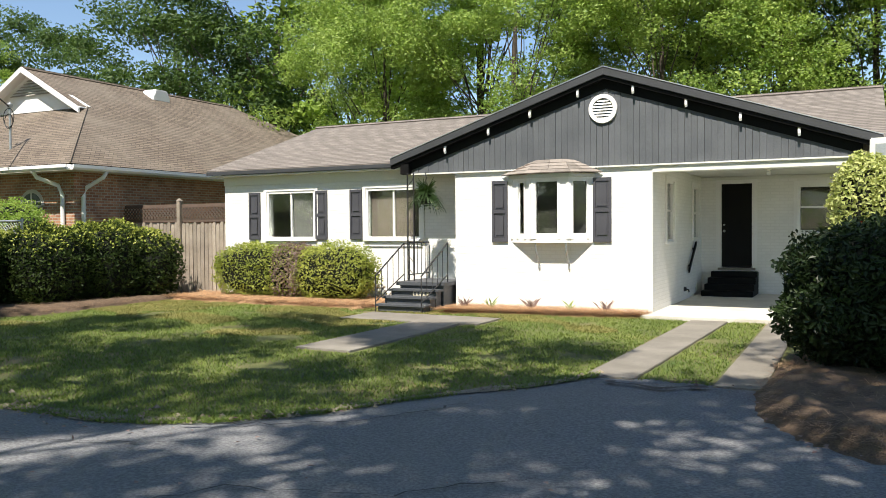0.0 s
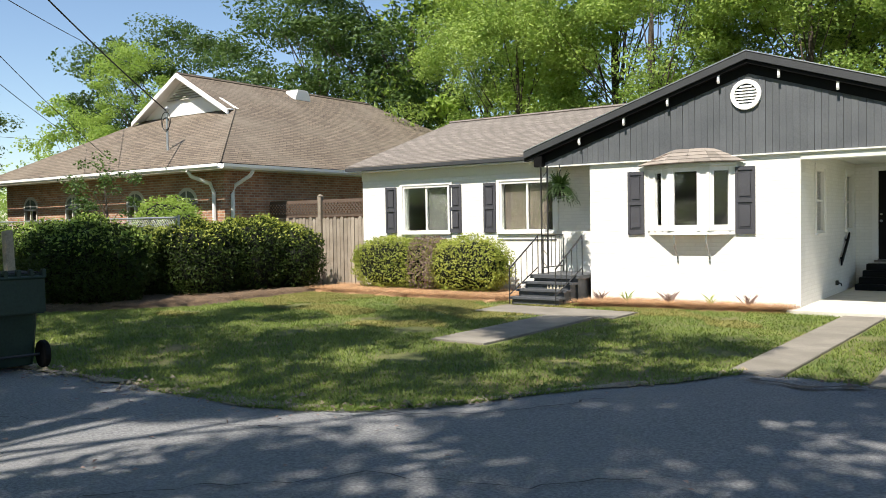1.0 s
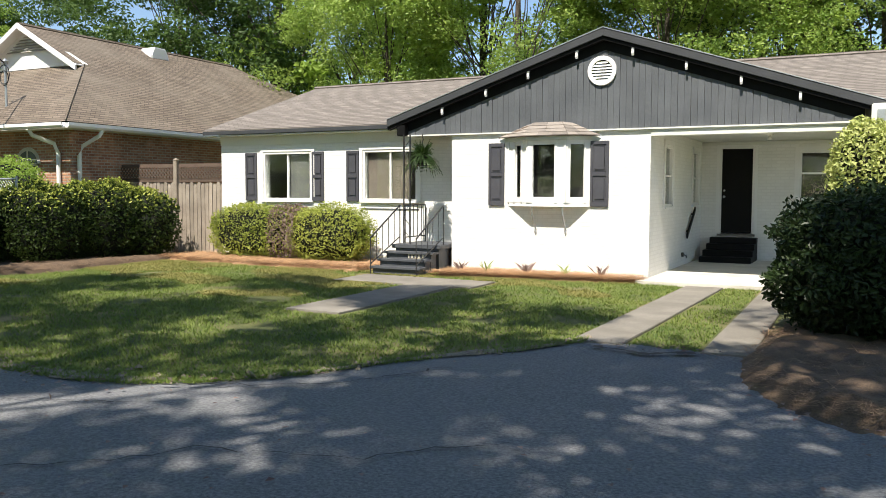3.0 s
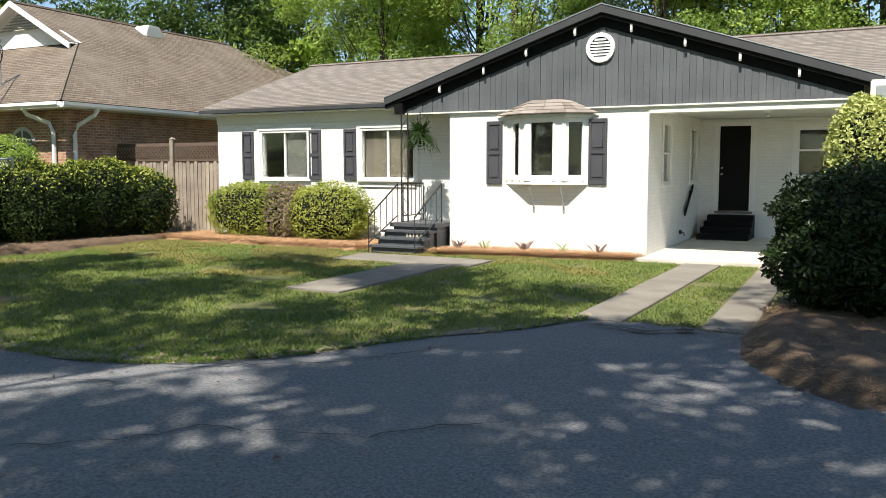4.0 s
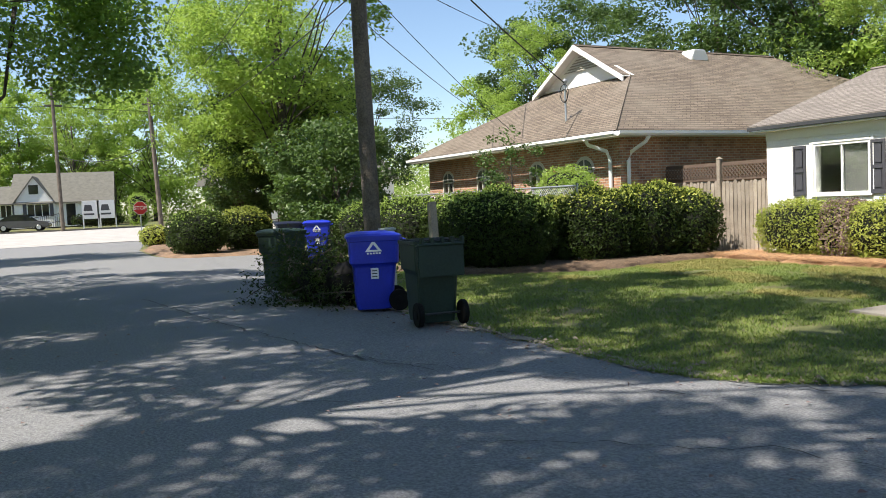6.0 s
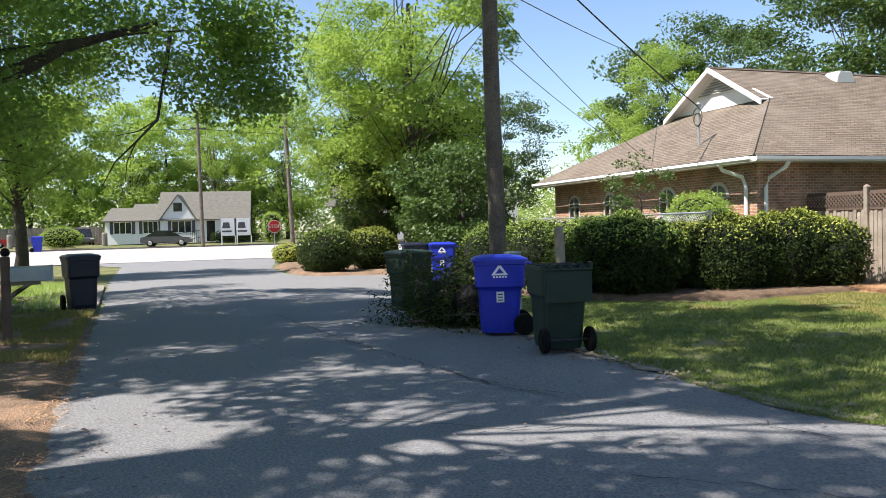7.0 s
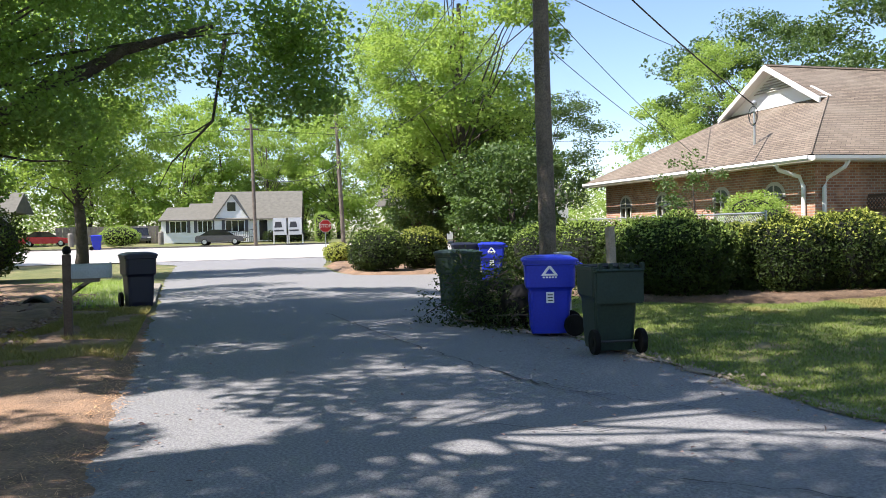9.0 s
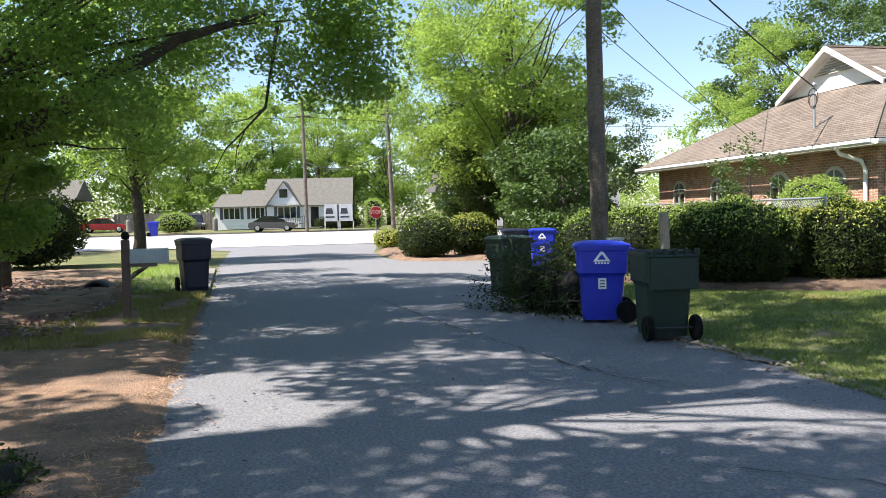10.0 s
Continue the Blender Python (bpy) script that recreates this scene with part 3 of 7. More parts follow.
# ceilings and roof
Geo().box(-14.2, XC, 16.9, 26, 2.92, 2.98).ob("ceiling", DARK, house)
Geo().box(XC + 0.003, 0.1, YG + 0.14, YD - 0.003, 2.86, 2.92).ob("carport_ceiling", OFF_WHITE, house, "off-white boarded carport ceiling")
Geo().box(XC, 0.1, YG - 0.02, YG + 0.13, 2.68, 2.84).ob("carport_beam", OFF_WHITE, house, "white painted carport beam", bevel=0.01)
Geo().box(XC + 0.003, 0.14, YD - 0.06, YD - 0.003, 2.78, 2.85).ob("ceiling_trim", OFF_WHITE, house)
EY = YL - 0.26


def slope_slab(x0, x1, y0, z0, y1, z1, t):
    return Geo().prism([(y0, z0), (y1, z1), (y1, z1 - t), (y0, z0 - t)], "x", x0, x1)


slope_slab(-14.85, 0.45, EY, 3.16, RIDGE_Y, RIDGE_Z, 0.06).ob("roof", SHINGLE, house, "weathered grey-brown asphalt shingle roof")
slope_slab(-14.85, 0.45, 26.5, 3.16, RIDGE_Y, RIDGE_Z, 0.06).ob("roof", SHINGLE, house)
Geo().tube([(-14.87, RIDGE_Y, RIDGE_Z + 0.01), (0.47, RIDGE_Y, RIDGE_Z + 0.01)], 0.06, 6).ob("ridge_cap", SHINGLE, house)
for xg in (-14.5, 0.15):
    Geo().prism([(YL, 3.1), (RIDGE_Y, RIDGE_Z - 0.08), (26.2, 3.1)], "x", xg, xg + 0.2).ob("gable_end", OFF_WHITE, house)
Geo().box(-14.85, -8.9, EY - 0.03, EY, 3.04, 3.13).ob("fascia", CHARCOAL_TRIM, house, "charcoal fascia board", bevel=0.006)
Geo().box(-14.8, -7.5, EY + 0.003, YL, 3.0, 3.03).ob("soffit", OFF_WHITE, house, "off-white soffit")
Geo().box(-14.5, -7.6, YL - 0.03, YL - 0.003, 2.78, 3.0).ob("frieze_board", OFF_WHITE, house, "off-white frieze board under the eave")

# front gable: boards, rakes, brackets, vent
GX, GL, GR, GZ0, GZ1, RY = -4.36, -9.02, 0.345, 3.17, 4.71, 15.56
SL = (GZ1 - GZ0) / (GX - GL)


def rake(x):
    return GZ1 - SL * abs(x - GX)


def gable_slab(side, y0, y1, top, bottom, x_in=0.0):
    xe = (GL if side < 0 else GR) - side * x_in
    return Geo().prism([(GX, GZ1 + top), (xe, rake(xe) + top), (xe, rake(xe) + bottom), (GX, GZ1 + bottom)], "y", y0, y1)


for s in (-1, 1):
    gable_slab(s, RY + 0.03, 21.6, 0.0, -0.05).ob("gable_roof", SHINGLE, house, "grey-brown asphalt shingle roof over the front gable")
    gable_slab(s, RY, RY + 0.04, -0.014, -0.16).ob("rake_board", CHARCOAL_TRIM, house, "charcoal rake board", bevel=0.005)
    gable_slab(s, RY - 0.012, RY + 0.02, 0.008, -0.008).ob("drip_edge", GALVANISED, house, "thin pale metal drip edge")
    # one black band for the dark trim and the shadow below the rake
    gable_slab(s, YG - 0.052, YG - 0.044, -0.2, -0.4, 0.3).ob("rake_frieze", BLACK, house, "black band under the rake, frieze board and cast shadow in one")
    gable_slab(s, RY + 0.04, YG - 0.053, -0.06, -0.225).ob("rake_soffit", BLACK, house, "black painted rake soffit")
board_w = 0.118
bx = GL + 0.35
while bx < GR - 0.32:
    x0, x1 = bx + 0.0025, min(bx + board_w - 0.0025, GR - 0.3)
    prof = [(x0, 2.84), (x1, 2.84), (x1, rake(x1) - 0.23)] + ([(GX, GZ1 - 0.23)] if x0 < GX < x1 else []) + [(x0, rake(x0) - 0.23)]
    Geo().prism(prof, "y", YG - 0.032 - 0.004 * (int(bx * 37) % 3), YG - 0.006).ob("gable_board", CHARCOAL, house, "")
    bx += board_w
Geo().prism([(GL + 0.3, 2.86), (GR - 0.3, 2.86), (GR - 0.3, rake(GR - 0.3) - 0.06), (GX, GZ1 - 0.06), (GL + 0.3, rake(GL + 0.3) - 0.06)], "y", YG - 0.006, YG + 0.12).ob("gable_backing", CHARCOAL_TRIM, house)
Geo().box(GL + 0.25, GR - 0.2, YG - 0.06, YG - 0.002, 2.81, 2.838).ob("gable_drip_trim", OFF_WHITE, house)
Geo().box(GL + 0.1, -7.58, YG + 0.0, YL - 0.04, 2.86, 2.9).ob("porch_ceiling", OFF_WHITE, house)
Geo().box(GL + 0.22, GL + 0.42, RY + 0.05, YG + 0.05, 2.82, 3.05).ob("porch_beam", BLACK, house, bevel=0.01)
Geo().box(GL + 0.3, GL + 0.4, YG + 0.05, YL - 0.04, 2.82, 3.05).ob("porch_beam", OFF_WHITE, house)
for k in range(8):
    xb = GX + (-3.38, -2.4, -1.5, -0.52, 0.55, 1.52, 2.46, 3.42)[k]
    zt = rake(xb) - 0.15
    g = Geo()
    g.prism([(RY + 0.045, zt - 0.02), (RY + 0.12, zt - 0.02), (RY + 0.12, zt - 0.07), (RY + 0.1, zt - 0.12), (RY + 0.11, zt - 0.2), (RY + 0.075, zt - 0.225), (RY + 0.055, zt - 0.18), (RY + 0.06, zt - 0.09)], "x", xb - 0.022, xb + 0.022)
    g.ob("eave_bracket", WHITE, house, "small white wooden eave bracket", bevel=0.004)
vent = Geo().lathe([(0.2, YG - 0.08), (0.275, YG - 0.08), (0.28, YG - 0.03), (0.28, YG), (0.2, YG), (0.2, YG - 0.08)], 40, (GX - 0.05, 0, 3.93), "y").ob("gable_vent", WHITE, house, "round white louvred gable vent", smooth=False)
# black disc over the boards, drawn as the shade behind the slats
Geo().lathe([(0.0, YG - 0.042), (0.2, YG - 0.042), (0.2, YG - 0.04)], 32, (GX - 0.05, 0, 3.93), "y").ob("vent_back", BLACK, vent)
for k in range(-3, 4):
    zz, hw = k * 0.055, math.sqrt(max(0.2 ** 2 - (k * 0.055) ** 2, 0.0001))
    Geo().prism([(YG - 0.076, zz + 3.895), (YG - 0.076, zz + 3.905), (YG - 0.044, zz + 3.94), (YG - 0.044, zz + 3.925)], "x", GX - 0.05 - hw, GX - 0.05 + hw).ob("slat", WHITE, vent)


def window(kind_name, axis, face, u0, u1, z0, z1, out, split, parent, blind=None, meet=None, label="white framed window"):
    """Frame, sash bars, panes and sill in an opening; out is -1 or +1 along the wall's normal axis."""
    def bx(u_0, u_1, d0, d1, z_0, z_1, g):
        a, b = sorted((face + out * d0, face + out * d1))
        return g.box(u_0, u_1, a, b, z_0, z_1) if axis == "y" else g.box(a, b, u_0, u_1, z_0, z_1)
    w = 0.055
    g = Geo()
    for a, b, c, d in ((u0, u0 + w, z0, z1), (u1 - w, u1, z0, z1), (u0 + w, u1 - w, z0, z0 + w), (u0 + w, u1 - w, z1 - w, z1)):
        bx(a, b, -0.1, 0.012, c, d, g)
    top = g.ob(kind_name, WHITE, parent, label, bevel=0.004)
    bars = [(u0 + (u1 - u0) * k / split - 0.022, u0 + (u1 - u0) * k / split + 0.022, z0 + w, z1 - w) for k in range(1, split)]
    if meet:
        bars.append((u0 + w, u1 - w, meet - 0.02, meet + 0.02))
    for a, b, c, d in bars:
        bx(a, b, -0.07, -0.015, c, d, Geo()).ob("sash_bar", WHITE, top, bevel=0.003)
    p = bx(u0 + w - 0.01, u1 - w + 0.01, -0.056, -0.05, z0 + w - 0.01, z1 - w + 0.01, Geo()).ob("pane", GLASS, top)
    p.visible_shadow = False
    if blind:
        for a, b, c, d, mt in blind:
            bx(a, b, -0.13, -0.11, c, d, Geo()).ob("blind", mt, top)
    bx(u0 - 0.06, u1 + 0.06, -0.02, 0.06, z0 - 0.045, z0 - 0.002, Geo()).ob("window_sill", WHITE, top, bevel=0.006)
    bx(u0 - 0.09, u0 - 0.002, 0.002, 0.03, z0, z1 + 0.09, Geo()).ob("casing", WHITE, top, bevel=0.004)
    bx(u1 + 0.002, u1 + 0.09, 0.002, 0.03, z0, z1 + 0.09, Geo()).ob("casing", WHITE, top, bevel=0.004)
    bx(u0 - 0.002, u1 + 0.002, 0.002, 0.03, z1 + 0.002, z1 + 0.09, Geo()).ob("casing", WHITE, top, bevel=0.004)
    return top


GREY_BLIND = material("grey_blind", (0.055, 0.058, 0.055), (0.075, 0.075, 0.07), 0.8, 2, 30, 0.1)
window("front_window", "y", YL, *W1, -1, 2, house, [(-12.44, -11.78, 1.46, 2.56, GREY_BLIND)], label="white framed two-pane sliding window with grey blind")
window("front_window", "y", YL, *W2, -1, 2, house, [(-10.2, -8.9, 1.46, 2.56, BLIND)], label="white framed two-pane sliding window with tan blinds")
window("side_window", "x", XC, *S1, 1, 1, house, meet=1.98, label="white sash window in the carport wall")
window("side_window", "x", XC, *S2, 1, 1, house, meet=1.98, label="white sash window in the carport wall")
window("back_window", "y", YD, *S3, -1, 1, house, meet=2.1, label="white sash window beside the side door")


def shutter(x0, x1, z0, z1, y):
    g = Geo()
    w, m = 0.05, z0 + (z1 - z0) * 0.5
    for a, b, c, d in ((x0, x0 + w, z0, z1), (x1 - w, x1, z0, z1), (x0 + w, x1 - w, z0, z0 + 0.1), (x0 + w, x1 - w, z1 - 0.07, z1), (x0 + w, x1 - w, m - 0.04, m + 0.04)):
        g.box(a, b, y - 0.04, y - 0.003, c, d)
    s = g.ob("shutter", SHUTTER, house, "charcoal two-panel wooden shutter", bevel=0.004)
    for c, d in ((z0 + 0.1, m - 0.04), (m + 0.04, z1 - 0.07)):
        Geo().box(x0 + w, x1 - w, y - 0.022, y - 0.004, c, d).box(x0 + w + 0.03, x1 - w - 0.03, y - 0.036, y - 0.022, c + 0.035, d - 0.035).ob("shutter_panel", SHUTTER, s, bevel=0.008)


for x0, x1, y, z0, z1 in ((-13.71, -13.36, YL, 1.42, 2.59), (-11.7, -11.36, YL, 1.42, 2.59), (-10.72, -10.38, YL, 1.42, 2.59), (-6.74, -6.4, YG, 1.37, 2.62), (-4.62, -4.26, YG, 1.37, 2.62)):
    shutter(x0, x1, z0, z1, y)
Geo().box(-10.34, -8.8, YL - 0.02, YL - 0.003, 1.245, 1.262).ob("sill_course", SHUTTER, house)

# bay window
bay = Geo().prism([(-6.32, YG), (-5.8, 15.52), (-5.02, 15.52), (-4.6, YG)], "z", 1.36, 1.44).ob("bay_window", WHITE, house, "white three-sided bay window with small shingle roof", bevel=0.006)
BAY = [(-6.32, YG - 0.003), (-5.8, 15.52), (-5.02, 15.52), (-4.6, YG - 0.003)]


def facet(p, q, holes_frac, z0, z1):
    """One upright side of the bay from p to q, with a narrow pane."""
    p, q = Vector(p), Vector(q)
    d = q - p
    n = Vector((d.y, -d.x)).normalized()
    a, b = holes_frac
    def quad(g, s0, s1, c0, c1, d0, d1):
        pts = [p + d * s0 + n * d0, p + d * s1 + n * d0, p + d * s1 + n * d1, p + d * s0 + n * d1]
        return g.prism([(v.x, v.y) for v in pts], "z", c0, c1)
    g = Geo()
    quad(g, 0, a, z0, z1, -0.05, 0.0)
    quad(g, b, 1, z0, z1, -0.05, 0.0)
    quad(g, a, b, z0, z0 + 0.11, -0.05, 0.0)
    quad(g, a, b, z1 - 0.08, z1, -0.05, 0.0)
    s = g.ob("bay_side", WHITE, bay)
    quad(Geo(), a, b, z0 + 0.1, z1 - 0.07, -0.035, -0.029).ob("pane", GLASS, s).visible_shadow = False
    f = Geo()
    quad(f, 0.0, 0.06, z0, z1, 0.001, 0.02)
    quad(f, 0.94, 1.0, z0, z1, 0.001, 0.02)
    quad(f, a - 0.07, a, z0, z1, 0.001, 0.015)
    quad(f, b, b + 0.07, z0, z1, 0.001, 0.015)
    f.ob("bay_trim", WHITE, s)


facet(BAY[0], BAY[1], (0.36, 0.66), 1.44, 2.64)
facet(BAY[1], BAY[2], (0.13, 0.7), 1.44, 2.64)
facet(BAY[2], BAY[3], (0.16, 0.7), 1.44, 2.64)
# added dark sheet behind the bay panes, in place of the room's shade
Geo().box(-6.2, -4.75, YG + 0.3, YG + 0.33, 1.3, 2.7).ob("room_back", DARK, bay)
Geo().prism([(-6.4, YG - 0.003), (-5.84, 15.46), (-4.98, 15.46), (-4.58, YG - 0.003)], "z", 2.641, 2.72).ob("bay_cornice", OFF_WHITE, bay, bevel=0.01)
RB = [(-6.52, YG - 0.035, 2.72), (-5.88, 15.38, 2.72), (-4.94, 15.38, 2.72), (-4.42, YG - 0.035, 2.72)]
RT = [(-5.86, YG - 0.035, 2.97), (-5.72, 15.62, 2.985), (-5.14, 15.62, 2.985), (-4.98, YG - 0.035, 2.97)]
roof_rows = 4
for s in range(3):
    for r in range(roof_rows):
        def at(k, i):
            lo, hi = Vector(RB[s + k]), Vector(RT[s + k])
            return lo.lerp(hi, i / roof_rows)
        cols = max(int((3 if s == 1 else 3) * (1 - 0.15 * r)), 2)
        for c in range(cols):
            a0, a1 = at(0, r).lerp(at(1, r), c / cols), at(0, r).lerp(at(1, r), (c + 0.985) / cols)
            b0, b1 = at(0, r + 1.1).lerp(at(1, r + 1.1), c / cols), at(0, r + 1.1).lerp(at(1, r + 1.1), (c + 0.985) / cols)
            up = Vector((0, -0.006, 0.016))
            Geo().add([a0, a1, b1, b0, a0 + up, a1 + up, b1 + up * 0.3, b0 + up * 0.3], [(3, 2, 1, 0), (4, 5, 6, 7), (0, 1, 5, 4), (1, 2, 6, 5), (2, 3, 7, 6), (3, 0, 4, 7)]).ob("shingle", bpy.data.materials.get("bay_shingle") or material("bay_shingle", (0.2, 0.175, 0.155), (0.28, 0.245, 0.215), 0.92, 6, 60, 0.5, per="object", vary=0.25), bay)
Geo().add([*RB, *RT], [(0, 1, 2, 3), (4, 5, 6, 7), (0, 1, 5, 4), (1, 2, 6, 5), (2, 3, 7, 6)]).ob("roof_deck", DARK_WOOD, bay)
for xb in (-5.72, -5.1):
    Geo().tube([(xb, 15.55, 1.36), (xb, 15.57, 1.2), (xb, 15.66, 1.05), (xb, YG - 0.03, 0.95), (xb, YG - 0.03, 0.86)], 0.018, 8).ob("bay_bracket", GALVANISED, bay)

# side door, steps, fittings in the carport
side_door = Geo().box(D1[0] + 0.05, D1[1] - 0.05, YD + 0.03, YD + 0.08, D1[2] + 0.02, D1[3] - 0.05).ob("side_door", BLACK, house, "black painted flush side door", bevel=0.004)
Geo().lathe([(0.0, 0.0), (0.03, 0.0), (0.032, -0.03), (0.02, -0.05), (0.0, -0.055)], 12, (D1[0] + 0.11, YD + 0.03, 1.55), "y").ob("door_knob", GALVANISED, side_door)
Geo().lathe([(0.0, 0.0), (0.025, 0.0), (0.025, -0.015), (0.0, -0.02)], 12, (D1[0] + 0.11, YD + 0.03, 1.7), "y").ob("door_lock", GALVANISED, side_door)
fr = Geo()
for a, b, c, d in ((D1[0], D1[0] + 0.05, D1[2], D1[3]), (D1[1] - 0.05, D1[1], D1[2], D1[3]), (D1[0] + 0.05, D1[1] - 0.05, D1[3] - 0.05, D1[3]), (D1[0] - 0.07, D1[0] - 0.002, D1[2], D1[3] + 0.07), (D1[1] + 0.002, D1[1] + 0.07, D1[2], D1[3] + 0.07), (D1[0] - 0.002, D1[1] + 0.002, D1[3] + 0.002, D1[3] + 0.07)):
    fr.box(a, b, YD - 0.025, YD + 0.05, c, d)
fr.ob("door_frame", WHITE, house, "white door frame", bevel=0.004)
Geo().box(D1[0] - 0.03, D1[1] + 0.03, YD - 0.05, YD + 0.1, D1[2] - 0.05, D1[2] - 0.002).ob("door_sill", CONCRETE, house)
side_steps = thing("side_steps", (-2.7, 20.8, 0.045), "black painted steps below the side door", "steps")
for k in range(4):
    Geo().box(-3.3 + k * 0.03, -2.16, YD - 1.2 + k * 0.29, YD - 0.003, 0.045 + k * 0.135, 0.045 + (k + 1) * 0.135 - 0.003).ob("step", BLACK, side_steps, bevel=0.008)
rail = thing("wall_handrail", (XC + 0.05, 20.4, 0.6), "black sloping handrail on the carport wall", "handrail")
Geo().prism([(19.2, 0.62), (20.1, 1.22), (20.1, 1.32), (19.2, 0.74)], "x", XC + 0.04, XC + 0.075).ob("rail", BLACK, rail, bevel=0.006)
for yy, zz in ((19.4, 0.78), (19.95, 1.15)):
    Geo().box(XC, XC + 0.04, yy - 0.02, yy + 0.02, zz - 0.02, zz + 0.02).ob("rail_bracket", BLACK, rail)
tap = thing("wall_tap", (XC, 18.9, 0.28), "small dark outdoor tap on the carport wall", "tap")
Geo().box(XC, XC + 0.05, 18.87, 18.95, 0.24, 0.33).tube([(XC + 0.05, 18.91, 0.28), (XC + 0.1, 18.91, 0.27), (XC + 0.11, 18.91, 0.21)], 0.014, 8).ob("spout", IRON, tap)
vb = thing("wall_vent", (XC, 20.6, 0.22), "small grey foundation vent in the carport wall", "vent")
Geo().box(XC, XC + 0.012, 20.45, 20.7, 0.14, 0.3).ob("vent_plate", OFF_WHITE, vb)
# added dark sheet that keeps the back window as dark as a shaded room
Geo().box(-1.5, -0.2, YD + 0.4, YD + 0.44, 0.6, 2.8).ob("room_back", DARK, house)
lampc = thing("ceiling_lamp", (-1.7, 18.6, 2.86), "small white carport ceiling lamp", "lamp")
Geo().lathe([(0.07, 2.858), (0.07, 2.83), (0.03, 2.82), (0.02, 2.8), (0.0, 2.8)], 14, (-1.7, 18.6, 0)).ob("lamp_base", OFF_WHITE, lampc)
Geo().lathe([(0.0, 2.72), (0.045, 2.73), (0.05, 2.76), (0.03, 2.8), (0.0, 2.801)], 14, (-1.7, 18.6, 0)).ob("bulb", SIGN_WHITE, lampc, smooth=True)
Geo().box(-0.06, 0.1, YG - 0.02, YG + 0.13, 0.046, 2.68).ob("carport_post", WHITE, house, "white carport corner post", bevel=0.01)
meter = thing("meter_box", (0.28, 15.5, 2.6), "beige metal meter box beside the carport post", "meter box")
Geo().box(0.14, 0.48, 15.3, 15.52, 2.66, 3.08).ob("box_body", OFF_WHITE, meter, bevel=0.02)
Geo().box(0.22, 0.4, 15.27, 15.3, 2.74, 2.98).ob("box_cover", GALVANISED, meter, bevel=0.01)
Geo().tube([(0.3, 15.42, 2.66), (0.3, 15.42, 0.0)], 0.03, 8).ob("conduit", GALVANISED, meter)

# front porch: steps, iron post, railings, fern
porch = thing("front_steps", (-8.2, 14.9, 0.0), "grey painted front steps and stoop with open treads", "steps")
Geo().box(-8.75, -7.6, 15.3, YL - 0.01, 0.47, 0.55).ob("stoop", STEP, porch, "grey painted stoop", bevel=0.01)
Geo().box(-8.68, -7.66, 15.36, YL - 0.02, 0.0, 0.47).ob("stoop_base", STEP, porch)
for k, yy in enumerate((14.5, 14.78, 15.04)):
    Geo().box(-8.8, -7.66 + 0.02, yy, yy + 0.3, 0.1 + k * 0.135, 0.145 + k * 0.135).ob("tread", STEP, porch, "worn grey tread", bevel=0.008)
    Geo().box(-8.74, -7.7, yy + 0.05, yy + 0.28, 0.0, 0.1 + k * 0.135 - 0.002).ob("riser", STEP, porch)
num = Geo().box(-8.22, -7.86, 15.075, 15.085, 0.285, 0.375).ob("number_plate", material("number_plaque", (0.55, 0.5, 0.38), (0.6, 0.55, 0.42), 0.6, 3, 30, 0), porch, "pale plaque on the riser")
for k in range(4):
    Geo().box(-8.19 + k * 0.08, -8.15 + k * 0.08, 15.068, 15.075, 0.3, 0.36).ob("bar", BAR_GREY, num)
post = thing("porch_post", (-8.55, 15.6, 0.55), "black ornamental iron porch post", "post")
PX0, PX1, PY = -8.62, -8.47, 15.6
for px in (PX0, PX1):
    Geo().box(px - 0.012, px + 0.012, PY - 0.012, PY + 0.012, 0.55, 2.84).ob("upright", IRON, post)
zig = 0.62
while zig < 2.75:
    pts = [(PX0 + (PX1 - PX0) * (0.5 - 0.5 * math.cos(a)), PY + 0.0, zig + 0.26 * a / math.pi) for a in np.linspace(0, math.pi, 9)]
    Geo().tube(pts if int(zig * 10) % 2 else [(PX0 + PX1 - p[0], p[1], p[2]) for p in pts], 0.007, 6).ob("scroll", IRON, post)
    zig += 0.27


def railing(p, q, n, top0, top1, low0, low1, label):
    """A sloping or level iron rail from p to q with n balusters."""
    r = thing("iron_railing", (p[0], p[1], low0), label, "railing", "porch railings")
    P, Q = Vector((*p, 0)), Vector((*q, 0))
    for name, a, b, rad in (("top_rail", top0, top1, 0.016), ("bottom_rail", low0, low1, 0.012)):
        Geo().tube([P + Vector((0, 0, a)), Q + Vector((0, 0, b))], rad, 8).ob(name, IRON, r)
    for k in range(n + 1):
        s = k / n
        b = P.lerp(Q, s)
        end = k in (0, n)
        base = (0.0 if s == 0 and low0 < 0.3 else low0 + (low1 - low0) * s) if not end else max(low0 + (low1 - low0) * s - 0.2, 0.0)
        Geo().tube([b + Vector((0, 0, base)), b + Vector((0, 0, top0 + (top1 - top0) * s))], 0.011 if end else 0.007, 6).ob("baluster", IRON, r)
    return r


railing((-8.72, 14.42), (-8.66, 15.5), 5, 0.72, 1.36, 0.2, 0.7, "black iron stair railing beside the hedge")
railing((-7.72, 14.5), (-7.68, 15.6), 5, 0.72, 1.36, 0.2, 0.7, "black iron stair railing beside the wall")
railing((-8.62, 15.66), (-8.62, YL - 0.05), 5, 1.36, 1.36, 0.68, 0.68, "black iron railing of the stoop")
FX, FYY, FZ = -8.24, 15.72, 2.38
fern = thing("hanging_fern", (FX, FYY, FZ - 0.15), "lush dark green fern in a hanging basket", "fern")
rng = np.random.default_rng(5)
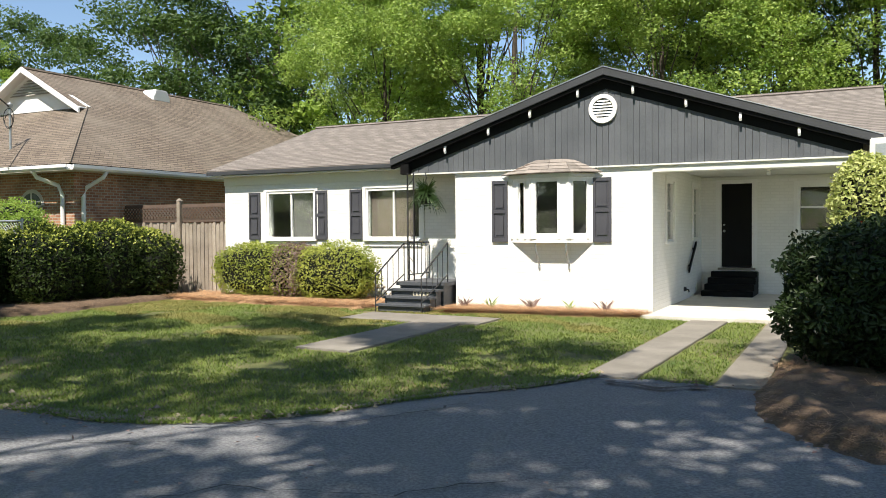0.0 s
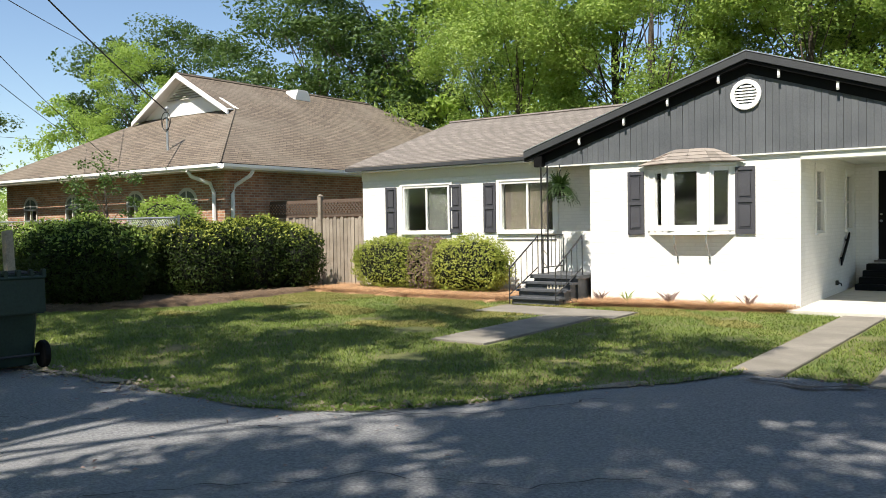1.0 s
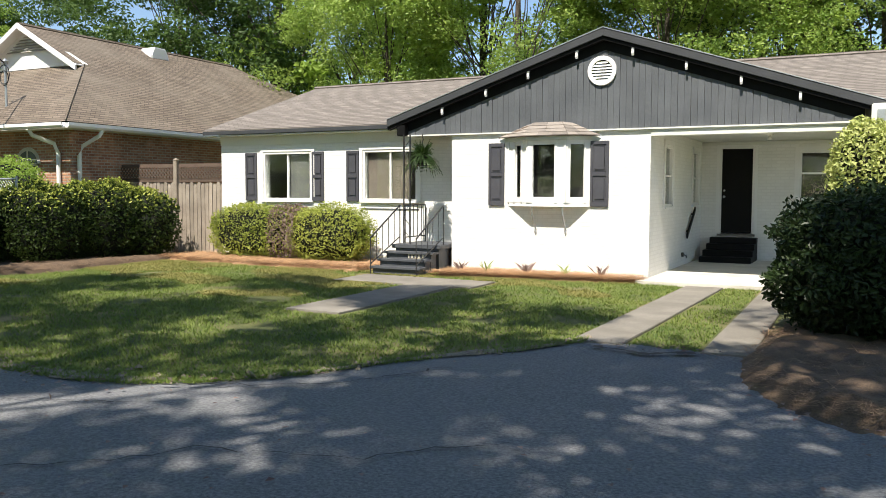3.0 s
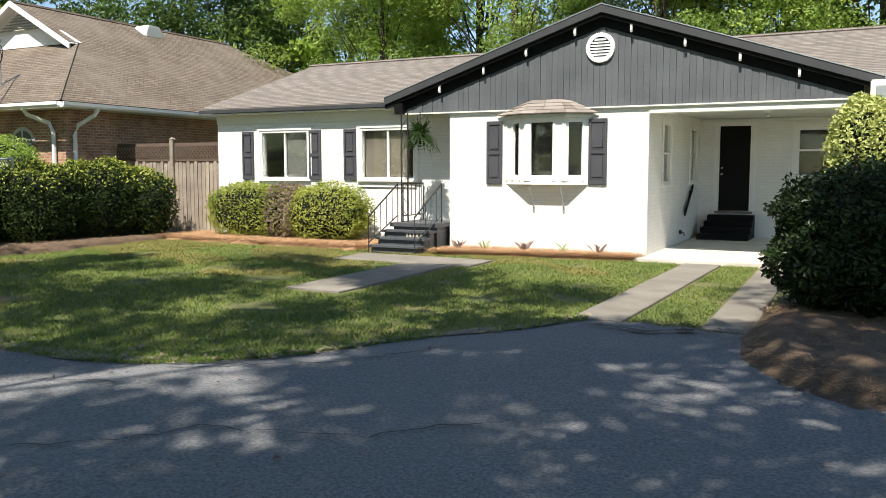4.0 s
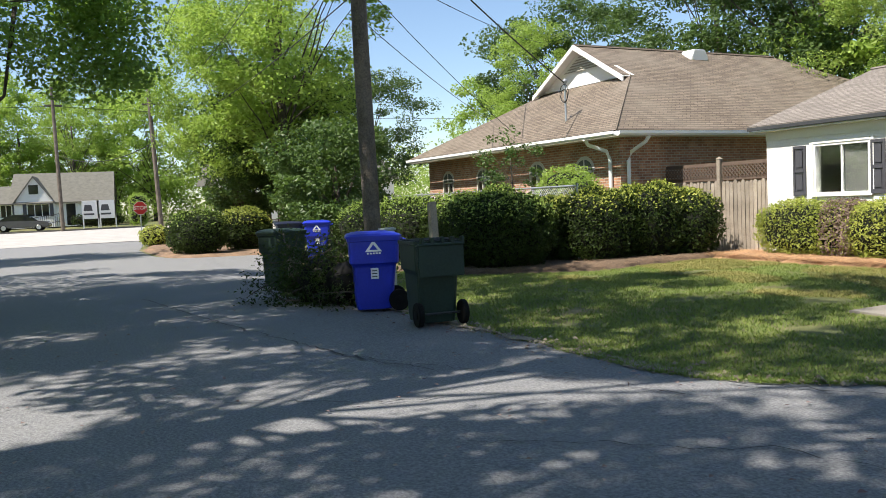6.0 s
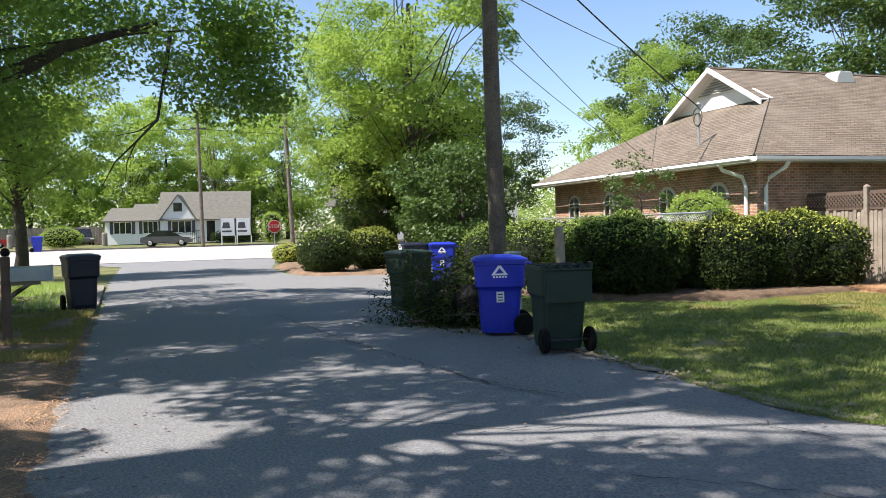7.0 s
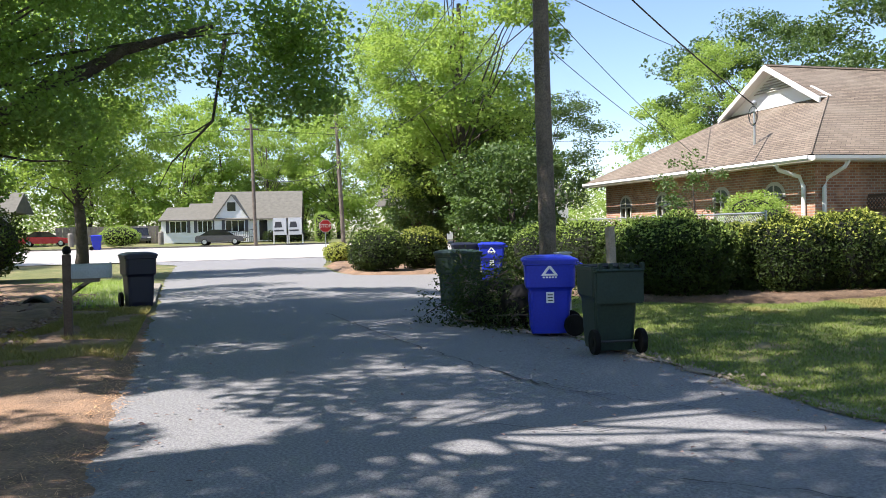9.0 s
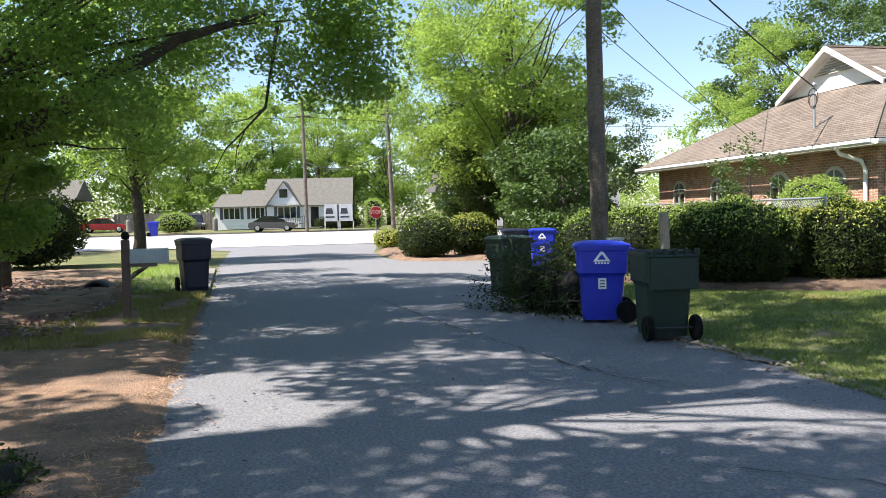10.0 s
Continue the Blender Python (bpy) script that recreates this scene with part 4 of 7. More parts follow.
Geo().tube([(FX, FYY, 2.86), (FX, FYY, 2.78), (FX + 0.03, FYY, 2.74), (FX, FYY, 2.7), (FX, FYY, FZ)], 0.01, 6).ob("hook", IRON, fern)
Geo().lathe([(0.06, FZ - 0.2), (0.13, FZ - 0.16), (0.17, FZ - 0.02), (0.16, FZ), (0.0, FZ - 0.02)], 14, (FX, FYY, 0)).ob("basket", BLACK, fern)
fv, ff = [], []
for k in range(330):
    a, lean, ln = rng.uniform(0, 6.283), rng.uniform(0.1, 1.0), rng.uniform(0.3, 0.54)
    prev = None
    d = np.array((math.cos(a), math.sin(a), 0))
    side = np.array((-math.sin(a), math.cos(a), 0))
    for j in range(11):
        s = j / 10
        c = np.array((FX, FYY, FZ)) + d * ln * s * (0.3 + lean * 0.6) + np.array((0, 0, 1)) * (ln * 0.8 * s * (1.1 - lean) - ln * 1.0 * s * s * lean)
        w = 0.05 * (1 - s) ** 0.6 + 0.004
        if j:
            for sg in (-1, 1):
                i0 = len(fv)
                tip = (c + prev) / 2 + side * sg * w + d * 0.02 - np.array((0, 0, 0.012))
                fv += [tuple(prev), tuple(c), tuple(tip)]
                ff.append((i0, i0 + 1, i0 + 2))
        prev = c
raw_mesh("frond_mass", fv, ff, LEAF_FERN, fern)


# ---- brick house ----
brick_house = thing("brick_house", (-24.4, 15.0, 0.0), "red-brown brick house with brown hipped roof and white gutters", "house")
BX0, BX1, BY0, BY1, BE = -30.4, -17.55, 14.47, 34.0, 3.36
# opaque grey-green for the pale greenish interior seen in the arches
ARCH_PANE = material("dusty_pane", (0.1, 0.11, 0.1), (0.16, 0.17, 0.155), 0.25, 3, 30, 0)
arch_at = [(-19.75, 0.42), (-22.2, 0.42), (-25.6, 0.42), (-28.2, 0.42)]
wall("front_wall", "y", BY0 + 0.6, BY0 + 0.85, BX0 + 0.6, BX1 - 0.6, 0, 3.22, [(x - w, x + w, 0.9, 2.35) for x, w in arch_at], RED_BRICK, brick_house, "red-brown brick front wall")
wall("side_wall", "x", BX1 - 0.85, BX1 - 0.6, BY0 + 0.85, BY1 - 0.6, 0, 3.22, [], RED_BRICK, brick_house, "red-brown brick side wall")
wall("side_wall", "x", BX0 + 0.6, BX0 + 0.85, BY0 + 0.85, BY1 - 0.6, 0, 3.22, [], RED_BRICK, brick_house)
wall("rear_wall", "y", BY1 - 0.85, BY1 - 0.6, BX0 + 0.85, BX1 - 0.85, 0, 3.22, [], RED_BRICK, brick_house)
# added dark sheet behind the arched windows for the unlit inside
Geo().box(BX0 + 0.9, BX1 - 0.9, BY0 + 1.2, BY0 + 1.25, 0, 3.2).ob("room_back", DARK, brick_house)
for x, w in arch_at:
    prof = [(x - w, 0.9), (x + w, 0.9), (x + w, 2.35)] + [(x + w * math.cos(a), 2.35 + w * 0.9 * math.sin(a)) for a in np.linspace(0.15, math.pi - 0.15, 11)] + [(x - w, 2.35)]
    arch = Geo().prism([(x - w - 0.06, 2.35)] + [(x + (w + 0.06) * math.cos(a), 2.35 + (w * 0.9 + 0.06) * math.sin(a)) for a in np.linspace(math.pi, 0, 13)] + [(x + w + 0.06, 2.35)], "y", BY0 + 0.585, BY0 + 0.6 - 0.003).ob("arched_window", PALE_CONCRETE, brick_house, "white arched window")
    Geo().prism([(x - w + 0.03, 2.36)] + [(x + (w - 0.05) * math.cos(a), 2.36 + (w * 0.9 - 0.05) * math.sin(a)) for a in np.linspace(math.pi, 0, 13)] + [(x + w - 0.03, 2.36)], "y", BY0 + 0.575, BY0 + 0.584).ob("pane", ARCH_PANE, arch)
    for a, b, c, d in ((x - w, x - w + 0.06, 0.9, 2.35), (x + w - 0.06, x + w, 0.9, 2.35), (x - w, x + w, 2.3, 2.36), (x - 0.025, x + 0.025, 0.9, 2.7)):
        Geo().box(a, b, BY0 + 0.565, BY0 + 0.66, c, d).ob("window_bar", PALE_CONCRETE, arch)
    Geo().box(x - w + 0.06, x + w - 0.06, BY0 + 0.64, BY0 + 0.65, 0.9, 2.3).ob("pane", GLASS, arch)
    
BS, HIP = 0.55, 3.9
RX, RZ = (BX0 + BX1) / 2, BE + BS * (BX1 - BX0) / 2
hz = BE + BS * HIP
Geo().add([(BX1, BY0, BE), (BX1, BY1, BE), (RX, BY1 - 6, RZ), (RX, BY0 + HIP - 0.35, RZ), (BX1 - HIP - 0.02, BY0 + HIP - 0.35, hz + 0.02), (BX1 - HIP, BY0 + HIP, hz)],
          [(0, 1, 2, 3, 4, 5)]).ob("roof", BROWN_SHINGLE, brick_house, "stained brown asphalt shingle roof")
Geo().add([(BX0, BY0, BE), (BX0, BY1, BE), (RX, BY1 - 6, RZ), (RX, BY0 + HIP - 0.35, RZ), (BX0 + HIP + 0.02, BY0 + HIP - 0.35, hz + 0.02), (BX0 + HIP, BY0 + HIP, hz)], [(5, 4, 3, 2, 1, 0)]).ob("roof", BROWN_SHINGLE, brick_house)
Geo().add([(BX0, BY0, BE), (BX1, BY0, BE), (BX1 - HIP, BY0 + HIP, hz), (BX0 + HIP, BY0 + HIP, hz)], [(0, 1, 2, 3)]).ob("roof", BROWN_SHINGLE, brick_house)
Geo().add([(BX0, BY1, BE), (BX1, BY1, BE), (RX, BY1 - 6, RZ)], [(0, 1, 2)]).ob("roof", BROWN_SHINGLE, brick_house)
Geo().tube([(BX1, BY0, BE + 0.02), (BX1 - HIP, BY0 + HIP, hz + 0.02)], 0.018, 6).ob("hip_cap", BROWN_SHINGLE, brick_house)
Geo().tube([(RX, BY0 + HIP - 0.35, RZ), (RX, BY1 - 6, RZ)], 0.07, 6).ob("ridge_cap", BROWN_SHINGLE, brick_house)
gz0 = hz + 0.02
gab = Geo().prism([(BX0 + HIP, gz0), (BX1 - HIP, gz0), (RX, RZ - 0.04)], "y", BY0 + HIP, BY0 + HIP + 0.15).ob("roof_gablet", WHITE, brick_house, "white gablet with louvred vent")
lw = (BX1 - BX0) / 2 - HIP
for s in (-1, 1):
    Geo().prism([(RX, RZ + 0.03), (RX + s * (lw + 0.08), hz - 0.05), (RX + s * (lw + 0.08), hz - 0.22), (RX, RZ - 0.15)], "y", BY0 + HIP - 0.42, BY0 + HIP - 0.35).ob("rake_board", WHITE, gab, bevel=0.008)
    Geo().prism([(RX, RZ - 0.05), (RX + s * (lw + 0.02), hz - 0.02), (RX + s * (lw + 0.02), hz - 0.05), (RX, RZ - 0.08)], "y", BY0 + HIP - 0.35, BY0 + HIP + 0.02).ob("rake_soffit", WHITE, gab)
VENT_GREY = material("louvre_grey", (0.3, 0.28, 0.25), (0.4, 0.38, 0.34), 0.7, 3, 30, 0)
for k in range(9):
    zz = hz + 0.55 + k * 0.09
    hw = (RZ - 0.15 - zz) / BS - 0.25
    if hw > 0.08:
        Geo().prism([(BY0 + HIP - 0.07, zz), (BY0 + HIP - 0.07, zz + 0.012), (BY0 + HIP - 0.003, zz + 0.06), (BY0 + HIP - 0.003, zz + 0.05)], "x", RX - hw, RX + hw).ob("louvre", VENT_GREY, gab)
Geo().box(BX0 + 0.05, BX1 - 0.05, BY0 + 0.1, BY0 + 0.6, 3.2, 3.23).ob("soffit", OFF_WHITE, brick_house)
Geo().box(BX1 - 0.6, BX1 - 0.1, BY0 + 0.6, BY1, 3.2, 3.23).ob("soffit", OFF_WHITE, brick_house)


def gutter(p, q):
    d = (Vector(q) - Vector(p)).normalized()
    o = Vector((d.y, -d.x, 0))
    P, Q = Vector(p), Vector(q)
    prof = [(0.0, 0.0), (0.09, 0.0), (0.13, 0.05), (0.13, 0.13), (0.1, 0.13), (0.1, 0.06), (0.02, 0.03), (0.0, 0.13)]
    v = [P + o * a + Vector((0, 0, b)) for a, b in prof] + [Q + o * a + Vector((0, 0, b)) for a, b in prof]
    n = len(prof)
    return Geo().add(v, [tuple(range(n)), tuple(range(n, 2 * n))[::-1]] + [(i, (i + 1) % n, (i + 1) % n + n, i + n) for i in range(n)]).ob("gutter", WHITE, brick_house, "white metal gutter")


gutter((BX0, BY0, BE - 0.16), (BX1, BY0, BE - 0.16))
gutter((BX1, BY0, BE - 0.16), (BX1, BY1, BE - 0.16))
for pts in ([(-18.85, BY0 - 0.06, 3.2), (-18.85, BY0 + 0.05, 3.05), (-18.55, BY0 + 0.45, 2.85), (-18.5, BY0 + 0.53, 2.6), (-18.5, BY0 + 0.53, 0.1)],
            [(BX1 + 0.06, 15.55, 3.2), (BX1 - 0.02, 15.5, 3.05), (BX1 - 0.45, 15.35, 2.8), (BX1 - 0.53, 15.3, 2.55), (BX1 - 0.53, 15.3, 0.1)]):
    Geo().tube(pts, 0.055, 8).ob("downspout", WHITE, brick_house, "white metal downspout")
mast = thing("service_mast", (-20.3, 15.4, 3.7), "grey metal service mast with coiled cables on the roof", "mast")
mx, my = -21.3, 15.6
Geo().tube([(mx, my, 3.8), (mx, my, 5.15)], 0.035, 8).ob("mast_pipe", GALVANISED, mast)
Geo().lathe([(0.0, 5.14), (0.07, 5.14), (0.09, 5.22), (0.0, 5.3)], 10, (mx, my, 0)).ob("weather_head", GALVANISED, mast)
for r_, dz in ((0.22, 4.85), (0.17, 4.75)):
    Geo().tube([(mx + r_ * math.cos(a), my - 0.04, dz + r_ * 1.2 * math.sin(a)) for a in np.linspace(0, 6.28, 20)], 0.012, 5).ob("cable_coil", WIRE, mast)
rvent = thing("roof_vent", (-24.0, 24.0, 6.9), "pale metal vent box near the roof ridge", "roof vent")
rvx, rvy = RX + 0.5, 23.2
Geo().prism([(rvy - 0.42, RZ - 0.45), (rvy + 0.42, RZ - 0.45), (rvy + 0.42, RZ - 0.3), (rvy + 0.28, RZ - 0.02), (rvy - 0.28, RZ - 0.02), (rvy - 0.42, RZ - 0.3)], "x", rvx - 0.35, rvx + 0.3).ob("vent_box", SIGN_WHITE, rvent, bevel=0.03)

# ---- fences ----
fence = thing("wooden_fence", (-16.5, 16.7, 0.0), "weathered wooden picket fence with dark lattice top", "fence")
FY = 16.7
for px in (-18.85, -16.12):
    Geo().box(px - 0.06, px + 0.06, FY - 0.06, FY + 0.06, 0, 2.45).ob("post", WEATHERED, fence, "grey weathered post", bevel=0.01)
    Geo().add([(px - 0.07, FY - 0.07, 2.45), (px + 0.07, FY - 0.07, 2.45), (px + 0.07, FY + 0.07, 2.45), (px - 0.07, FY + 0.07, 2.45), (px, FY, 2.52)], [(3, 2, 1, 0), (0, 1, 4), (1, 2, 4), (2, 3, 4), (3, 0, 4)]).ob("post_cap", WEATHERED, fence)
for x0, x1 in ((-18.78, -16.19), (-16.05, -14.55)):
    for zz in (0.4, 1.93, 2.32):
        Geo().box(x0, x1, FY + 0.03, FY + 0.07, zz - 0.04, zz + 0.04).ob("rail", DARK_WOOD, fence)
    k = x0
    i = 0
    while k < x1 - 0.05:
        tp = 1.86 + 0.03 * math.sin(i * 2.7)
        w = min(0.115, x1 - k - 0.01)
        Geo().prism([(k, 0.02), (k + w, 0.02), (k + w, tp - 0.05), (k + w * 0.65, tp), (k + w * 0.35, tp), (k, tp - 0.05)], "y", FY - 0.004 * (i % 3), FY + 0.025).ob("picket", WEATHERED, fence)
        k += 0.13
        i += 1
    g = Geo()
    n = int((x1 - x0) / 0.115)
    for j in range(-2, n):
        for s in (1, -1):
            a, b = x0 + j * 0.115, x0 + j * 0.115 + 0.33
            za, zb = (1.97, 2.3) if s > 0 else (2.3, 1.97)
            if a < x0:
                za += s * (x0 - a); a = x0
            if b > x1:
                zb -= s * (b - x1); b = x1
            if b - a > 0.05:
                g.prism([(a, za - 0.017), (b, zb - 0.017), (b, zb + 0.017), (a, za + 0.017)], "y", FY + 0.01 + 0.01 * s, FY + 0.019 + 0.01 * s)
    g.ob("lattice", DARK_WOOD, fence, "dark diagonal lattice")
link = thing("chain_link_fence", (-21.5, 11.6, 0.0), "grey chain-link fence with metal posts behind the hedge", "fence")
LY, LX0, LX1 = 12.4, -28.0, -16.6
for k in range(5):
    px = LX0 + (LX1 - LX0) * k / 4
    Geo().tube([(px, LY, height(px)), (px, LY, 1.95)], 0.03, 8).ob("post", GALVANISED, link)
Geo().tube([(LX0, LY, 1.9), (LX1, LY, 1.9)], 0.022, 8).ob("top_rail", GALVANISED, link)
g = Geo()
j = LX0 - 1.6
while j < LX1:
    for s in (1, -1):
        a, b = j, j + 1.6
        za, zb = (0.3, 1.9) if s > 0 else (1.9, 0.3)
        if a < LX0:
            za += s * (LX0 - a); a = LX0
        if b > LX1:
            zb -= s * (b - LX1); b = LX1
        if b - a > 0.05:
            g.tube([(a, LY, za), (b, LY, zb)], 0.004, 3)
    j += 0.09
g.ob("wire_mesh", GALVANISED, link, "grey diagonal wire mesh")

# ---- hedges and shrubs ----
def blob(rng, parts, bumps=0.17):
    """Points and normals on the skin of rounded boxes: (cx, cy, cz, rx, ry, rz, power)."""
    pts, nor = [], []
    for cx, cy, cz, rx, ry, rz, pw, n in parts:
        d = rng.normal(size=(n, 3))
        d /= np.linalg.norm(d, axis=1)[:, None]
        r = (np.abs(d) ** pw).sum(1) ** (-1 / pw)
        p = d * r[:, None]
        w = np.array([noise.noise(Vector(q * 2.3 + (cx, cy, 0))) + 0.6 * noise.noise(Vector(q * 5.5 + (cy, cx, 0))) for q in p])
        p = p * (1 + bumps * w)[:, None]
        pts.append(p * (rx, ry, rz) + (cx, cy, cz))
        q = np.sign(p) * np.abs(p) ** (pw - 1) / (rx, ry, rz)
        nor.append(q / (np.linalg.norm(q, axis=1)[:, None] + 1e-9))
    return np.concatenate(pts), np.concatenate(nor)


def hedge(name, at, label, parts, leaf, mat, seed, category="hedge", depth=0.12, extra=None, group="", top=None):
    """A clipped shrub: a near-black filling for the shade inside, and leaves in a thick uneven skin."""
    rng = np.random.default_rng(seed)
    t = thing(name, at, label, category, group)
    pts, nor = blob(rng, parts)
    keep = pts[:, 2] > 0.04
    pts, nor = pts[keep], nor[keep]
    pts = pts - nor * rng.exponential(depth, len(pts))[:, None] * 0.8 + nor * rng.uniform(-0.02, 0.07, len(pts))[:, None]
    v, f = leaf_arrays(rng, pts, leaf, 0.8, 0.5, nor)
    raw_mesh("foliage", v, f, mat, t)
    if extra:
        em, en, box_ = extra
        sel = rng.choice(len(pts), en)
        sel = sel[(pts[sel, 0] > box_[0]) & (pts[sel, 0] < box_[1])]
        v, f = leaf_arrays(rng, pts[sel] + nor[sel] * 0.05, leaf, 0.8, 0.5, nor[sel])
        raw_mesh("russet_foliage", v, f, em, t, "russet and pale new leaves")
    # paler leaves where the skin faces up: new growth with sunlight in its colour
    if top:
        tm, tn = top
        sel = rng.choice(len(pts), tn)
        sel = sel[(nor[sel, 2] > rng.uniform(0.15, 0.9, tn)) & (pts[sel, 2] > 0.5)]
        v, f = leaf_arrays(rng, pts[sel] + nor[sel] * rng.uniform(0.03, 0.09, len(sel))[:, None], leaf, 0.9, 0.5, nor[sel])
        raw_mesh("new_growth", v, f, tm, t, "yellow-green new leaves on top, paler for the sunlight on them")
    # a near-black solid in each part paints the shade between the leaves
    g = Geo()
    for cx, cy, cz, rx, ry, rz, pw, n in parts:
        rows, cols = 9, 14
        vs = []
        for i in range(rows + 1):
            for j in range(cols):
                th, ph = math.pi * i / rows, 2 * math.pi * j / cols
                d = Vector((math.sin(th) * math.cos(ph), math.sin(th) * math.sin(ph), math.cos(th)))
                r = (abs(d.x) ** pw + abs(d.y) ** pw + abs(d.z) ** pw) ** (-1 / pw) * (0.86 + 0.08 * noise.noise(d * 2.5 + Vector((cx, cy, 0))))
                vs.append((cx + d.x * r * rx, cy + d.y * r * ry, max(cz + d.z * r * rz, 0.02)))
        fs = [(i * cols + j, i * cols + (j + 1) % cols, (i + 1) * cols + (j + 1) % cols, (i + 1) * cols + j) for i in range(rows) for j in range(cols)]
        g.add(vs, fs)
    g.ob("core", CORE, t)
    return t


hedge("front_hedge", (-11.8, 16.0, 0), "clipped bright green hedge with a russet patch before the wall",
      [(-13.0, 16.0, 0.7, 1.12, 0.48, 0.6, 3.5, 14000), (-11.95, 15.95, 0.68, 0.7, 0.42, 0.57, 3, 6000), (-10.7, 15.85, 0.68, 1.08, 0.52, 0.62, 2.6, 14000)], 0.058, LEAF_BRIGHT, 11, extra=(LEAF_RUSSET, 52000, (-12.2, -11.35)))
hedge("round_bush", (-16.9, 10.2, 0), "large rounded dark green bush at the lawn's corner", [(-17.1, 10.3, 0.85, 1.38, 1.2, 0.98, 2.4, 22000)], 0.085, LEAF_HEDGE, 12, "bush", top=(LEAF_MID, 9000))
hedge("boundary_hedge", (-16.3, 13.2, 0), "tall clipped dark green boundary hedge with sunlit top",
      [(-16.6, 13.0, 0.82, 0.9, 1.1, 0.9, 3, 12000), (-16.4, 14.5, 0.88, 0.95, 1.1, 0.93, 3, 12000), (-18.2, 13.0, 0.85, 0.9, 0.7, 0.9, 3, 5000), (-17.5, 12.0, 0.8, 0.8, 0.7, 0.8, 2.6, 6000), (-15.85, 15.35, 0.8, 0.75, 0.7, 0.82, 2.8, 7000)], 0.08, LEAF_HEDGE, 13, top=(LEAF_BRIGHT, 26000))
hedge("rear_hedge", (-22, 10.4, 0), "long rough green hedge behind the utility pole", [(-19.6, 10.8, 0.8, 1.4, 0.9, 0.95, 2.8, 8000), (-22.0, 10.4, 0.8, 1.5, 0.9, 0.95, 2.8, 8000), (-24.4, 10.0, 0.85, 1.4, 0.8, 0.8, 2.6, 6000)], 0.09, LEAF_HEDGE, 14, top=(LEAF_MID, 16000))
hedge("yellow_shrub", (-19.8, 13.6, 0), "bright yellow-green shrub before the brick wall", [(-19.0, 13.8, 1.45, 1.15, 0.7, 1.0, 2.4, 6500), (-18.1, 13.6, 1.3, 0.7, 0.6, 0.85, 2.2, 3500)], 0.085, LEAF_LIME, 15, "shrub")
hedge("round_bush", (0.4, 10.6, 0), "dense dark green glossy bush on pine straw beside the driveway", [(0.55, 10.6, 0.82, 1.32, 1.25, 0.86, 2.7, 30000)], 0.085, LEAF_GLOSSY, 16, "bush")
hedge("climbing_shrub", (0.1, 14.4, 0), "tall yellow-green variegated shrub beside the carport post", [(0.1, 14.5, 1.9, 0.5, 0.45, 0.85, 2.2, 9000), (0.55, 14.4, 1.6, 0.5, 0.45, 1.1, 2.2, 8000), (0.2, 14.4, 0.8, 0.5, 0.45, 0.9, 2.2, 4000)], 0.08, LEAF_YELLOW, 17, "shrub", 0.14)
rose = thing("rose_bush", (0.1, 13.4, 0), "small rose bush with red blooms", "rose bush")
rng = np.random.default_rng(21)
pp = rng.normal(size=(1200, 3)) * (0.28, 0.2, 0.3) + (0.15, 13.3, 1.2)
v, f = leaf_arrays(rng, pp, 0.06)
raw_mesh("foliage", v, f, LEAF_HEDGE, rose)
for k in range(9):
    c = rng.normal(size=3) * (0.3, 0.15, 0.1) + (0.1, 13.1, 1.6)
    v, f = leaf_arrays(rng, rng.normal(size=(22, 3)) * 0.014 + c, 0.036)
    raw_mesh("bloom", v, f, FLOWER, rose, "red rose bloom")
Geo().tube([(0.15, 13.3, 0), (0.16, 13.3, 1.4)], 0.02, 6).ob("stem", BARK, rose)

grass_tufts = [(-7.15, 15.3), (-6.6, 15.35), (-5.75, 15.4), (-5.0, 15.45), (-4.3, 15.5)]
for k, (tx, ty) in enumerate(grass_tufts):
    rng = np.random.default_rng(40 + k)
    tuft = thing("grass_plant", (tx, ty, 0.08), "small spiky plant in the pine straw", "plant", "plants along the wall")
    tv, tf = [], []
    for b in range(46 if k % 2 == 0 else 18):
        a, ln, ls = rng.uniform(0, 6.283), rng.uniform(0.09, 0.24), rng.uniform(0.1, 0.9)
        o = np.array((tx, ty, 0.08)) + rng.normal(size=3) * (0.03, 0.03, 0)
        d = np.array((math.cos(a) * ls, math.sin(a) * ls, 1.0)) * ln
        s = np.array((-math.sin(a), math.cos(a), 0)) * 0.0045
        i0 = len(tv)
        tv += [tuple(o - s), tuple(o + s), tuple(o + d * 0.6 + s * 0.8), tuple(o + d * np.array((1.3, 1.3, 0.95)))]
        tf += [(i0, i0 + 1, i0 + 2), (i0, i0 + 2, i0 + 3)]
    raw_mesh("foliage", tv, tf, LEAF_RUSSET if k % 2 == 0 else LEAF_MID, tuft)

